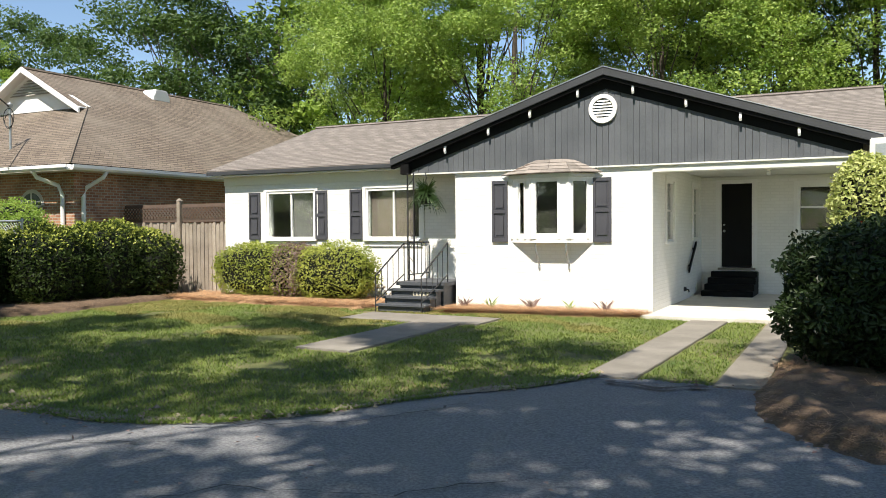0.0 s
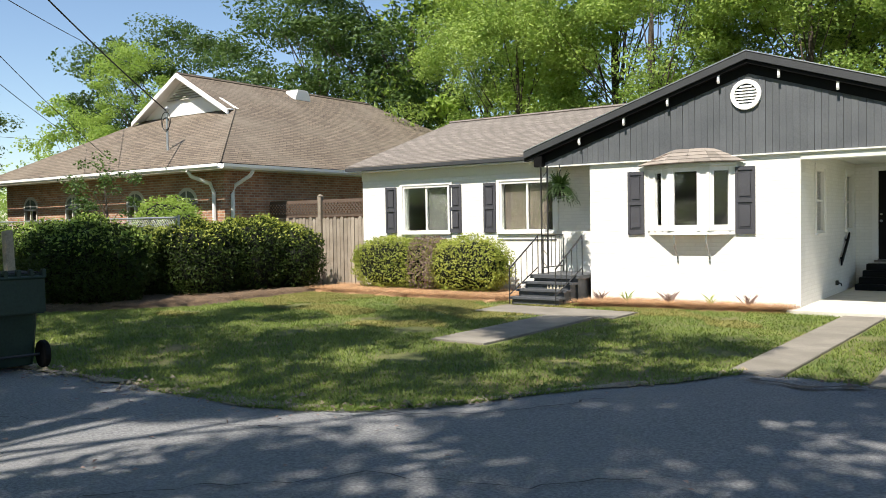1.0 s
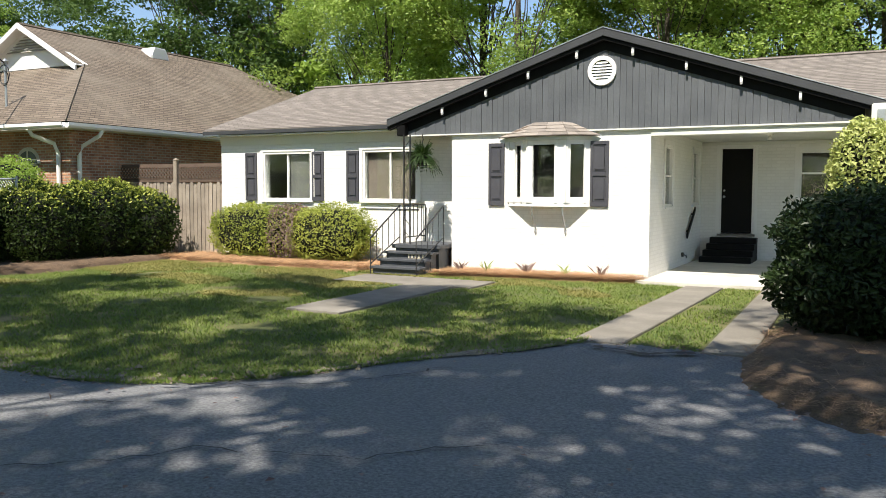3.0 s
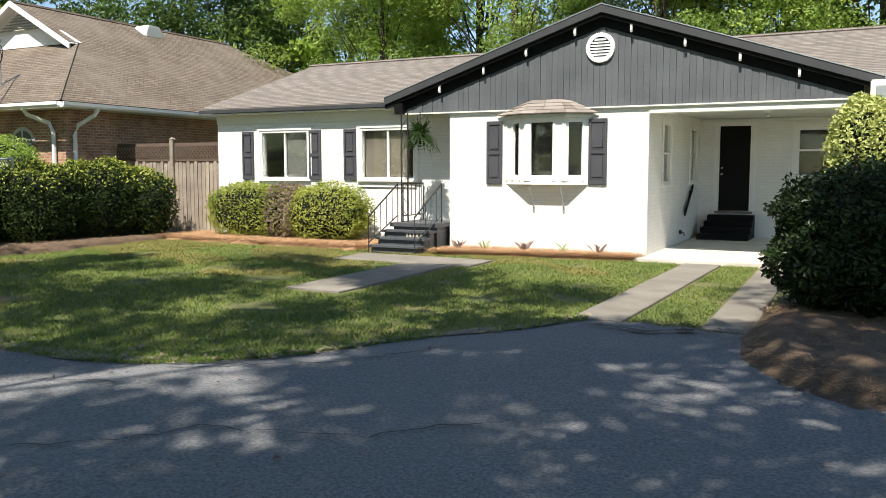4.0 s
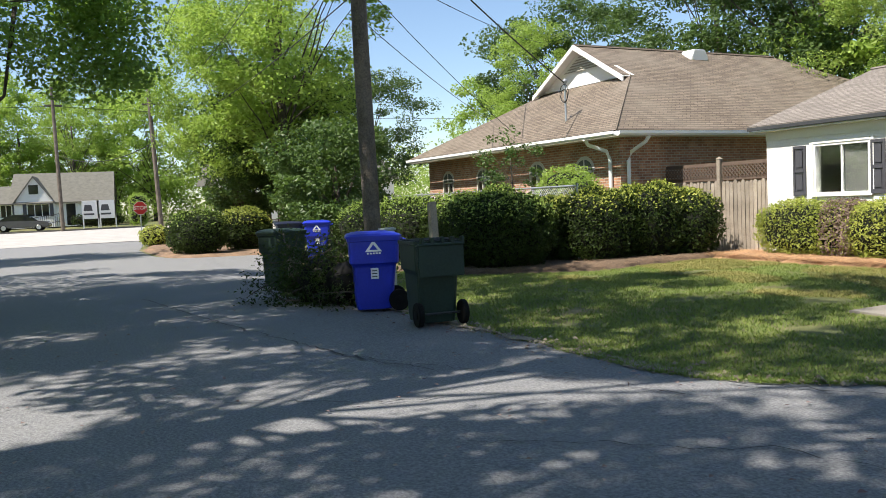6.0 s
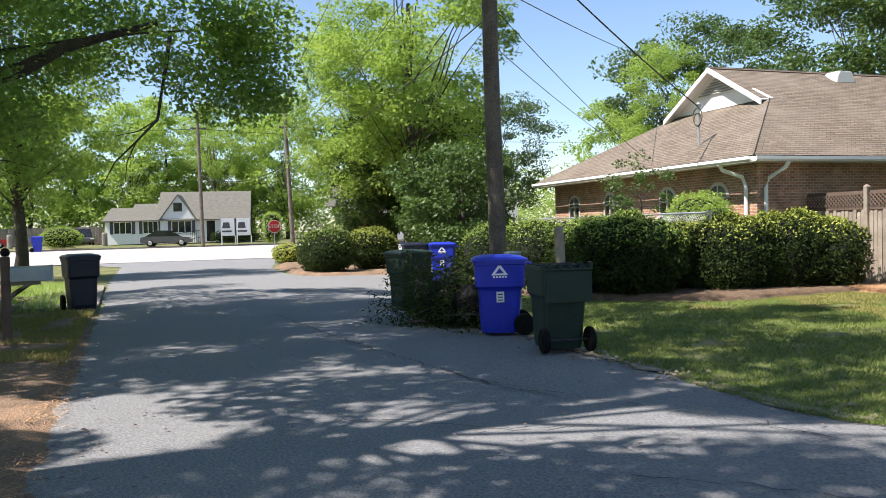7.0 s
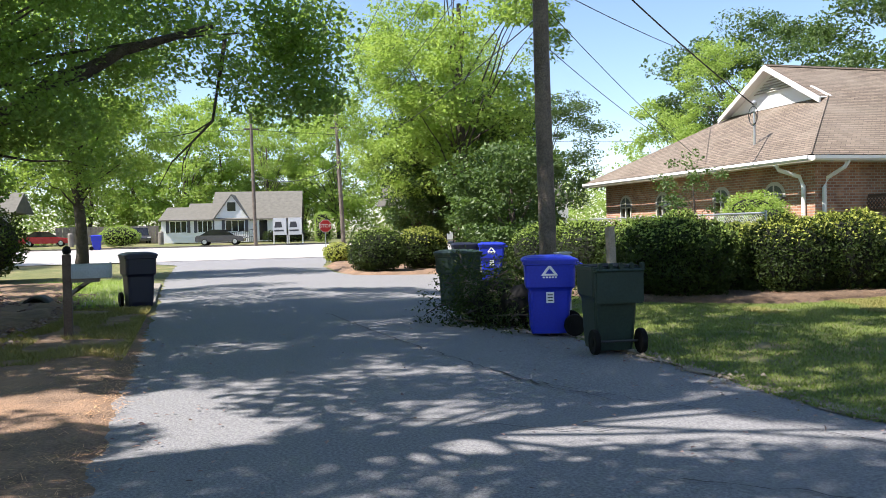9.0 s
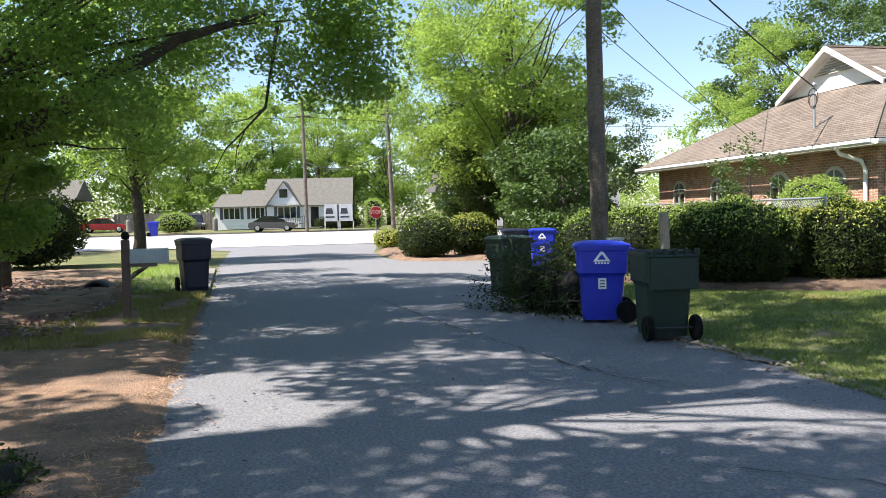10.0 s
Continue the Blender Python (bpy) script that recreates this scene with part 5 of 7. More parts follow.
# ---- trees ----
def tree(name, label, seed, tall, crown, base, n_clumps, n_leaves, leaf, mat, trunk=0.3, group="", lean=0.0, spread=0.75, gap=-0.28, low=None, outward=True):
    """A tree at the origin: tapered trunk, limbs to its clumps, and a crown of single leaves with gaps."""
    rng = np.random.default_rng(seed)
    t = thing(name, (0, 0, 0), label, "tree", group)
    rx, ry = crown
    cz, rz = (tall + base) / 2, (tall - base) / 2
    cs = []
    while len(cs) < n_clumps:
        d = rng.normal(size=3)
        d /= np.linalg.norm(d)
        r = rng.uniform(0.35, 1.0) ** 0.5
        if noise.noise(Vector(d * 1.9 + seed)) < gap:
            continue
        r *= 1 + 0.25 * noise.noise(Vector(d * 2.6 + seed * 1.3))
        cs.append((d[0] * rx * r, d[1] * ry * r, cz + d[2] * rz * r))
    for n, x0, x1, y0, y1, z0, z1 in low or ():
        cs += [(rng.uniform(x0, x1), rng.uniform(y0, y1), z0 + (z1 - z0) * rng.uniform() ** 0.8) for _ in range(n)]
    cs = np.array(cs)
    g = Geo()
    top = base + (tall - base) * 0.6
    g.tube([(lean * z / top, 0.1 * math.sin(z), z) for z in np.linspace(-0.3, top, 9)], [trunk * (1.35 if i == 0 else 1.0 - 0.085 * i) for i in range(9)], 10)
    g.ob("trunk", BARK, t, "rough grey-brown trunk", smooth=True)
    g = Geo()
    for c in cs[rng.choice(len(cs), min(26, len(cs)), replace=False)]:
        z0 = base * 0.75 + (c[2] - base * 0.75) * rng.uniform(0.15, 0.5)
        z0 = min(max(z0, base * 0.7), top)
        a = np.array((lean * z0 / top, 0, z0))
        m = (a + c) / 2 + np.array((0, 0, 0.12 * np.linalg.norm(c - a))) + rng.normal(size=3) * 0.15
        r0 = trunk * 0.2 * (1 - 0.5 * z0 / tall)
        pts = [(1 - s) ** 2 * a + 2 * s * (1 - s) * m + s * s * c for s in np.linspace(0, 1, 7)]
        g.tube([p + rng.normal(size=3) * 0.05 for p in pts], [r0 * (1 - 0.85 * s) for s in np.linspace(0, 1, 7)], 6)
    g.ob("branchwork", BARK, t, "branching limbs", smooth=True)
    who = rng.integers(0, len(cs), n_leaves)
    off = rng.normal(size=(n_leaves, 3))
    off *= (rng.uniform(0, 1, n_leaves) ** 0.33 / np.linalg.norm(off, axis=1))[:, None]
    face = off + np.array((0, 0, 0.5))
    off *= np.array((1.75, 1.75, 0.95)) * spread * rng.uniform(0.5, 1.15, len(cs))[who][:, None]
    v, f = leaf_arrays(rng, cs[who] + off, leaf, 0.7, 0.6, face if outward else None)
    raw_mesh("crown", v, f, mat, t, "leafy crown")
    return t


def place(t, x, y, turn=0.0, size=1.0, z=None):
    return pose(x, y, height(x) if z is None else z, 0, 0, turn) @ Matrix.Diagonal((size, size, size, 1))


oak = tree("oak_tree", "broad street oak with dark green canopy over the road", 101, 12.0, (5.4, 5.4), 4.2, 56, 24000, 0.13, LEAF_OAK, 0.32, "trees along the street", spread=0.55, gap=-0.12, outward=False)
# stands out of view; added only to dapple the road and lawn with shade
shade_oak = tree("oak_tree", "very tall unseen oak added to shade the road and lawn", 108, 22.0, (5.8, 6.6), 8.0, 84, 25000, 0.24, LEAF_OAK, 0.36, "trees along the street", spread=0.7, gap=-0.25)
street_oak = tree("oak_tree", "wide street oak whose low branches hang over the road", 106, 11.0, (5.6, 6.3), 3.9, 75, 68000, 0.105, LEAF_OAK, 0.3, "trees along the street", spread=0.6, gap=-0.35, low=((28, -3.0, 4.4, 3.6, 6.4, 4.9, 6.6), (20, 1.2, 3.2, 6.7, 8.0, 3.95, 5.6), (46, -3.0, 3.0, -0.6, 3.9, 3.0, 5.4)), outward=False)
Geo().tube([(0, 0, 2.9), (0.5, 1.5, 3.4), (0.9, 2.7, 4.03), (0.9, 3.3, 4.54), (0.9, 3.75, 4.7), (0.9, 4.4, 5.1), (1.0, 6.0, 5.6)], [0.2, 0.19, 0.18, 0.16, 0.13, 0.1, 0.05], 10).ob("low_limb", BARK, street_oak, "thick bent limb", smooth=True)
Geo().tube([(1.3, 6.2, 5.3), (1.4, 6.1, 4.66), (1.38, 5.94, 3.77), (1.4, 5.56, 3.36), (1.42, 5.2, 3.0), (1.4, 4.96, 2.55)], [0.04, 0.035, 0.03, 0.022, 0.014, 0.006], 6).tube([(1.38, 5.94, 3.77), (1.4, 5.6, 3.55), (1.45, 5.2, 3.45)], [0.018, 0.012, 0.005], 5).tube([(1.4, 5.56, 3.36), (1.4, 5.4, 3.0), (1.4, 5.35, 2.6)], [0.014, 0.01, 0.004], 5).ob("hanging_branch", BARK, street_oak, "bare hanging branch", smooth=True)
lime = tree("lime_tree", "tall light green street tree", 102, 17.0, (4.6, 4.6), 3.6, 130, 36000, 0.18, LEAF_LIME, 0.3, "trees along the street", spread=0.8, outward=False)
wood = tree("woodland_tree", "tall dense green tree behind the houses", 103, 16.0, (4.8, 4.8), 1.2, 160, 68000, 0.13, LEAF_MID, 0.2, "trees behind the houses", spread=0.62)
wood_lime = tree("woodland_tree", "tall yellow-green tree behind the houses", 104, 17.0, (4.4, 4.4), 2.0, 140, 30000, 0.175, LEAF_LIME, 0.26, "trees behind the houses", spread=0.62)
dark = tree("dark_tree", "dark green spreading tree", 105, 15.0, (5.5, 5.5), 3.0, 110, 26000, 0.2, LEAF_DARK, 0.35, "trees behind the houses", spread=0.8)
far_tree = tree("far_tree", "distant green tree beyond the cross street", 107, 15.0, (5.4, 5.4), 1.2, 110, 13000, 0.34, LEAF_LIME, 0.28, "distant trees", spread=0.9)
copies = [
    # over the street, south side; the tallest oaks, out of view, only cast shade
    (oak, -20.5, -7.5, 300, 1.3), (oak, -29.5, -14.0, 160, 1.0), (shade_oak, -13.4, -4.6, 130, 1.0), (shade_oak, -6.2, -3.9, 250, 1.0), (shade_oak, 2.2, -3.9, 75, 1.0), (shade_oak, -12.6, -10.6, 30, 0.85), (shade_oak, 9.6, -4.0, 200, 1.0),
    (street_oak, -17.4, -5.9, 0, 1.0),
    (lime, -36.0, -4.9, 0, 0.85), (lime, -50.0, -17.0, 90, 0.75), (lime, -60.0, -22.0, 200, 0.8),
    # north side towards the cross street
    (lime, -36.5, 11.2, 120, 1.02), (lime, -41.5, 10.2, 30, 0.8), (wood_lime, -44.0, 14.5, 0, 0.75), (dark, -40.0, 12.0, 60, 0.62), (dark, -49.0, 14.0, 160, 0.6), (dark, -52.0, 18.0, 20, 0.6), (dark, -42.0, 17.6, 200, 0.62), (wood_lime, -45.5, 31.5, 60, 0.8), (dark, -50.0, 37.0, 240, 1.15),
    # behind the houses
    (wood, -18.5, 31.5, 20, 0.95), (wood, -12.0, 30.5, 90, 1.0), (wood_lime, -15.0, 34.0, 140, 1.05), (wood, -6.5, 31.0, 200, 0.95), (wood, 0.5, 32.0, 30, 1.0), (wood, -2.5, 31.0, 310, 0.95),
    (wood, 5.0, 29.0, 80, 1.0), (wood_lime, 7.5, 34.0, 10, 1.0), (far_tree, -25.5, 40.0, 220, 1.1), (dark, -4.0, 37.0, 120, 1.1), (dark, -36.0, 37.5, 0, 1.15), (dark, -30.0, 39.0, 100, 1.3), (far_tree, -47.0, 36.0, 100, 0.75), (far_tree, -56.0, 34.0, 40, 0.7),
    # beyond the cross street
    (far_tree, -98.0, -2.0, 0, 1.0), (wood_lime, -97.0, 7.0, 70, 0.95), (far_tree, -96.0, 15.0, 130, 1.05), (far_tree, -99.0, -12.0, 200, 1.0), (dark, -96.0, -20.0, 20, 0.9), (far_tree, -93.0, 23.0, 250, 0.9), (wood_lime, -90.0, -28.0, 100, 0.9), (far_tree, -92.0, 31.0, 300, 0.95), (dark, -84.0, -38.0, 160, 0.9),
    (far_tree, -104.0, 2.0, 40, 1.1), (far_tree, -105.0, -8.0, 90, 1.1), (far_tree, -104.0, 12.0, 190, 1.1),
]
seen_first = set()
for proto, tx, ty, turn, size in copies:
    m = place(proto, tx, ty, turn, size)
    if proto.name in seen_first:
        copy_thing(proto, m)
    else:
        seen_first.add(proto.name)
        proto["at"] = (tx, ty, turn, size)
for proto in (oak, shade_oak, street_oak, far_tree, lime, wood, wood_lime, dark):
    tx, ty, turn, size = proto["at"]
    del proto["at"]
    proto.matrix_basis = place(proto, tx, ty, turn, size)


# ---- bins, pole, mailbox, brush ----
def wheelie_bin(at, turn, body_mat, lid_mat, label, lid_open=False, badge=False, lid_label="", size=1.08):
    """A two-wheeled household bin, wheels towards its -y side, built at the origin and set in place."""
    t = thing("wheelie_bin", (0, 0, 0), label, "bin", "wheelie bins")
    def ring(w, d, z, oy=0.0, r=0.06):
        pts = []
        for sx, sy in ((1, 1), (-1, 1), (-1, -1), (1, -1)):
            for k in range(4):
                a = {(1, 1): 0, (-1, 1): 90, (-1, -1): 180, (1, -1): 270}[(sx, sy)] + 30 * k
                pts.append((sx * (w / 2 - r) + r * math.cos(radians(a)), oy + sy * (d / 2 - r) + r * math.sin(radians(a)), z))
        return pts
    def shell(rows):
        g = Geo()
        n = 16
        v = [p for r in rows for p in r]
        return g.add(v, [tuple(range(n))[::-1], tuple(range(len(v) - n, len(v)))] + [(i * n + k, i * n + (k + 1) % n, (i + 1) * n + (k + 1) % n, (i + 1) * n + k) for i in range(len(rows) - 1) for k in range(n)])
    body = shell([ring(0.46, 0.5, 0.03, 0.02), ring(0.48, 0.54, 0.12, 0.02), ring(0.53, 0.61, 0.62, 0.0), ring(0.55, 0.64, 0.65, 0.0), ring(0.6, 0.7, 0.68, 0.0), ring(0.612, 0.72, 0.98, 0.0), ring(0.64, 0.76, 0.99, 0.0), ring(0.64, 0.76, 1.03, 0.0)]).ob("body", body_mat, t, smooth=False)
    if lid_open:
        shell([ring(0.6, 0.72, 1.031, 0.0), ring(0.58, 0.7, 1.04, 0.0)]).ob("rim", RUBBER, t)
        for k in range(5):
            Geo().box(-0.26 + k * 0.13, -0.22 + k * 0.13, -0.46, -0.37, 0.98, 1.075).ob("hinge_lug", body_mat, t, bevel=0.008)
        Geo().box(-0.3, 0.3, -0.43, -0.39, 0.6, 1.0).ob("lid", lid_mat, t, "lid hanging open at the back", bevel=0.015)
    else:
        shell([ring(0.67, 0.8, 1.03, 0.0, 0.08), ring(0.67, 0.8, 1.06, 0.0, 0.08), ring(0.6, 0.7, 1.09, 0.02, 0.1), ring(0.4, 0.48, 1.115, 0.05, 0.1)]).ob("lid", lid_mat, t, lid_label or "closed moulded lid")
    Geo().tube([(-0.29, -0.36, 0.97), (-0.29, -0.44, 0.99), (0.29, -0.44, 0.99), (0.29, -0.36, 0.97)], 0.018, 8).ob("handle", body_mat, t)
    Geo().tube([(-0.31, -0.33, 0.15), (0.31, -0.33, 0.15)], 0.015, 8).ob("axle", IRON, t)
    for sx in (-1, 1):
        wheel = Geo().lathe([(0.06, sx * 0.25), (0.14, sx * 0.255), (0.15, sx * 0.27), (0.15, sx * 0.31), (0.14, sx * 0.325), (0.06, sx * 0.32)], 20, (0, -0.33, 0.15), "x").ob("wheel", RUBBER, t, "black wheel")
        Geo().lathe([(0.0, sx * 0.32), (0.065, sx * 0.322), (0.065, sx * 0.328), (0.0, sx * 0.332)], 12, (0, -0.33, 0.15), "x").ob("hub", RUBBER, wheel)
    if badge:
        # white recycling triangle and label on the side, plain bars for the writing
        sx = badge
        def on_side(pts, a0, a1, mat, name):
            g = Geo().prism(pts, "x", sx * (0.308 + a0), sx * (0.308 + a1))
            return g.ob(name, mat, t)
        on_side([(-0.11, 0.84), (0.13, 0.84), (0.03, 0.975), (-0.01, 0.975)], 0.0, 0.004, SIGN_WHITE, "badge")
        on_side([(-0.05, 0.865), (0.07, 0.865), (0.01, 0.94)], 0.004, 0.006, body_mat, "badge_mark")
        for k in range(5):
            on_side([(-0.09 + k * 0.042, 0.805), (-0.062 + k * 0.042, 0.805), (-0.062 + k * 0.042, 0.828), (-0.09 + k * 0.042, 0.828)], 0.0, 0.003, SIGN_WHITE, "bar")
        g = Geo().prism([(-0.05, 0.46), (0.06, 0.46), (0.06, 0.61), (-0.05, 0.61)], "x", sx * 0.25, sx * 0.276).ob("sticker", SIGN_WHITE, t, "white paper sticker")
        for k in range(3):
            Geo().prism([(-0.03, 0.485 + k * 0.04), (0.04, 0.485 + k * 0.04), (0.04, 0.5 + k * 0.04), (-0.03, 0.5 + k * 0.04)], "x", sx * 0.276, sx * 0.279).ob("bar", BAR_GREY, g)
    t.matrix_basis = pose(at[0], at[1], height(at[0]) + 0.015, 0, 0, turn) @ Matrix.Diagonal((size, size, size * 1.02, 1))
    return t


wheelie_bin((-10.12, 5.0), 82, GREEN_PLASTIC, GREEN_PLASTIC, "dark green wheelie bin at the lawn's edge, lid open", True)
wheelie_bin((-12.05, 4.98), 160, BLUE_PLASTIC, BLUE_PLASTIC, "bright blue recycling bin with white badge on the street", badge=-1)
wheelie_bin((-16.95, 5.0), 200, GREEN_PLASTIC, GREEN_PLASTIC, "dark green wheelie bin draped with cut branches")
wheelie_bin((-24.6, 8.45), 160, BLUE_PLASTIC, BLUE_PLASTIC, "blue recycling bin beyond the brush pile", badge=-1)
wheelie_bin((-25.2, 7.75), 170, NAVY_PLASTIC, NAVY_PLASTIC, "dark navy bin beyond the brush pile")
wheelie_bin((-20.6, -1.66), 285, NAVY_PLASTIC, NAVY_PLASTIC, "navy blue wheelie bin across the street", size=1.13)
wheelie_bin((-72.0, -8.4), 0, BLUE_PLASTIC, BLUE_PLASTIC, "blue bin far off by the cross street")

brush = thing("brush_pile", (-14.6, 4.7, 0), "heap of cut leafy branches and dark bags on the street", "brush pile")
rng = np.random.default_rng(77)
lv = []
for k in range(95):
    c = rng.normal(size=2) * (0.5, 0.33) + (-13.9, 4.85)
    d = rng.normal(size=3) * (1, 0.8, 0.35)
    d /= np.linalg.norm(d)
    z0 = abs(rng.normal()) * 0.36 + 0.12
    a = np.array((c[0], c[1], z0)) - d * 0.5
    pts = [a + d * s * rng.uniform(0.8, 1.3) + rng.normal(size=3) * 0.05 for s in np.linspace(0, 1, 5)]
    pts = [(p[0], p[1], max(p[2], 0.03)) for p in pts]
    Geo().tube(pts, [0.018, 0.015, 0.012, 0.009, 0.004], 5).ob("cut_branch", BARK, brush)
    for p in pts[1:]:
        lv += [np.array(p) + rng.normal(size=3) * 0.11 for _ in range(34)]
lv = np.array(lv)
lv[:, 2] = np.maximum(lv[:, 2], 0.02)
v, f = leaf_arrays(rng, lv, 0.075, 0.8, 0.4)
raw_mesh("cut_foliage", v, f, LEAF_HEDGE, brush, "wilting leaves")["kind"] = "stuff"
for bx_, by_, r_ in ((-13.2, 5.0, 0.42), (-13.8, 4.75, 0.45), (-14.5, 4.95, 0.42)):
    rows, cols, vs = 7, 12, []
    for i in range(rows + 1):
        for j in range(cols):
            th, ph = math.pi * i / rows, 2 * math.pi * j / cols
            d = Vector((math.sin(th) * math.cos(ph), math.sin(th) * math.sin(ph), math.cos(th)))
            q = r_ * (1 + 0.3 * noise.noise(d * 2.2 + Vector((bx_, 0, 0))))
            vs.append((bx_ + d.x * q, by_ + d.y * q, max(0.34 + d.z * q * 0.95, 0.02)))
    Geo().add(vs, [(i * cols + j, i * cols + (j + 1) % cols, (i + 1) * cols + (j + 1) % cols, (i + 1) * cols + j) for i in range(rows) for j in range(cols)]).ob("rubbish_bag", RUBBER, brush, "black rubbish bag", smooth=True)
Geo().box(-14.35, -14.3, 4.3, 4.55, 0.35, 0.75).ob("cardboard_scrap", WEATHERED, brush)

PX, PYY = -16.2, 6.75
pole = thing("utility_pole", (PX, PYY, 0), "tall weathered wooden utility pole behind the bins", "utility pole")
Geo().tube([(PX + 0.02 * math.sin(z), PYY - 0.012 * z, z) for z in np.linspace(-0.2, 11.5, 12)], [0.185 - 0.004 * i for i in range(12)], 14).ob("shaft", POLE_WOOD, pole, smooth=True)
Geo().box(PX - 0.06, PX + 0.06, PYY - 1.3, PYY + 1.0, 10.6, 10.72).ob("crossarm", POLE_WOOD, pole)
for k in (-1.15, -0.4, 0.4, 0.85):
    Geo().lathe([(0.02, 10.72), (0.05, 10.76), (0.05, 10.86), (0.0, 10.9)], 8, (PX, PYY + k - 0.12, 0)).ob("insulator", GALVANISED, pole)
Geo().box(PX + 0.14, PX + 0.17, PYY - 0.04, PYY + 0.04, 1.6, 1.75).ob("pole_tag", GALVANISED, pole)
stump = thing("wooden_post", (-13.4, 6.8, 0), "old leaning grey wooden post", "post")
Geo().add([(-13.47, 6.73, -0.1), (-13.33, 6.73, -0.1), (-13.33, 6.87, -0.1), (-13.47, 6.87, -0.1), (-13.49, 6.68, 1.64), (-13.36, 6.68, 1.66), (-13.36, 6.81, 1.67), (-13.49, 6.81, 1.63)], [(3, 2, 1, 0), (4, 5, 6, 7), (0, 1, 5, 4), (1, 2, 6, 5), (2, 3, 7, 6), (3, 0, 4, 7)]).ob("shaft", WEATHERED, stump, bevel=0.01)
ped = thing("cable_pedestal", (-14.9, 6.5, 0), "grey-green metal cable pedestal", "pedestal")
Geo().box(-15.02, -14.78, 6.38, 6.62, 0, 1.15).ob("cabinet", MAILBOX, ped, bevel=0.02)
Geo().box(-15.04, -14.76, 6.36, 6.64, 1.15, 1.19).ob("cap", MAILBOX, ped, bevel=0.01)

mail = thing("mailbox", (-14.9, -2.35, 0), "grey metal mailbox on a weathered wooden post", "mailbox")
Geo().box(-14.96, -14.84, -2.42, -2.29, -0.1, 1.4).ob("post", DARK_WOOD, mail, bevel=0.012)
Geo().lathe([(0.02, 1.4), (0.06, 1.41), (0.075, 1.46), (0.05, 1.52), (0.0, 1.54)], 10, (-14.9, -2.35, 0)).ob("finial", BLACK, mail)
Geo().box(-14.94, -14.86, -2.3, -1.85, 0.93, 0.99).ob("arm", WEATHERED, mail, bevel=0.008)
Geo().prism([(-2.3, 0.7), (-2.3, 0.8), (-1.98, 0.93), (-2.1, 0.93)], "x", -14.93, -14.87).ob("brace", WEATHERED, mail)
mb = Geo().prism([(-15.02, 0.995), (-14.78, 0.995), (-14.78, 1.13), (-14.82, 1.21), (-14.9, 1.24), (-14.98, 1.21), (-15.02, 1.13)], "y", -2.28, -1.7).ob("box", MAILBOX, mail, "dull grey enamelled box", bevel=0.008)
Geo().prism([(-15.03, 0.99), (-14.77, 0.99), (-14.77, 1.135), (-14.81, 1.215), (-14.9, 1.25), (-14.99, 1.215), (-15.03, 1.135)], "y", -1.7, -1.67).ob("door", MAILBOX, mb, bevel=0.005)


def cable(name, a, b, sag, r, label):
    pts = [Vector(a).lerp(Vector(b), s) - Vector((0, 0, sag * 4 * s * (1 - s))) for s in np.linspace(0, 1, 20)]
    return tagged(Geo().tube(pts, r, 5).ob(name, WIRE), label, "cable", "overhead cables")


TOPY = PYY - 0.12
cable("overhead_cable", (PX, TOPY, 8.3), (-21.3, 15.6, 5.15), 0.15, 0.02, "thick black service cable from the pole to the roof mast")
cable("overhead_cable", (PX, TOPY + 0.2, 5.4), (-27.0, 16.4, 4.55), 0.12, 0.009, "thin black cable from the pole to the brick house")
cable("overhead_cable", (PX, TOPY + 0.2, 6.2), (-23.5, 15.0, 3.87), 0.12, 0.009, "thin black cable crossing to a house")
cable("overhead_cable", (PX, TOPY + 0.2, 6.7), (-43, 30, 11.1), 0.25, 0.012, "black power cable running back between the houses")
for k, z in ((-1.2, 10.85), (0.3, 10.85), (-0.1, 8.8)):
    cable("overhead_cable", (PX, TOPY + k, z), (-58, 8.9 + k, z * 0.93), 0.9, 0.012, "black power cable along the street")
cable("overhead_cable", (PX, TOPY, 6.05), (-45, 9.4, 6.8), 0.2, 0.014, "black telephone cable dropping away along the street")
cable("overhead_cable", (-72.6, 4.0, 10.4), (-72, 60, 10.4), 0.8, 0.018, "black power cable along the cross street")
cable("overhead_cable", (-72.6, 4.0, 10.4), (-72, -60, 10.4), 0.8, 0.018, "black power cable along the cross street")
cable("overhead_cable", (-72.6, 4.0, 6.6), (-58, 9.1, 6.4), 0.9, 0.025, "black telephone cable along the cross street")
for px_, py_, z_, ln in ((-72.6, 3.8, 11.9, -0.15), (-58, 8.95, 10.3, -0.35)):
    fp = thing("utility_pole", (px_, py_, height(px_)), "distant wooden utility pole by the cross street", "utility pole")
    Geo().tube([(px_, py_ + 0.3, height(px_) - 0.1), (px_, py_ + 0.3 + ln, z_)], [0.16, 0.12], 10).ob("shaft", POLE_WOOD, fp)
    Geo().box(px_ - 0.05, px_ + 0.05, py_ - 0.45, py_ + 0.85, z_ - 1.5, z_ - 1.38).ob("crossarm", POLE_WOOD, fp)

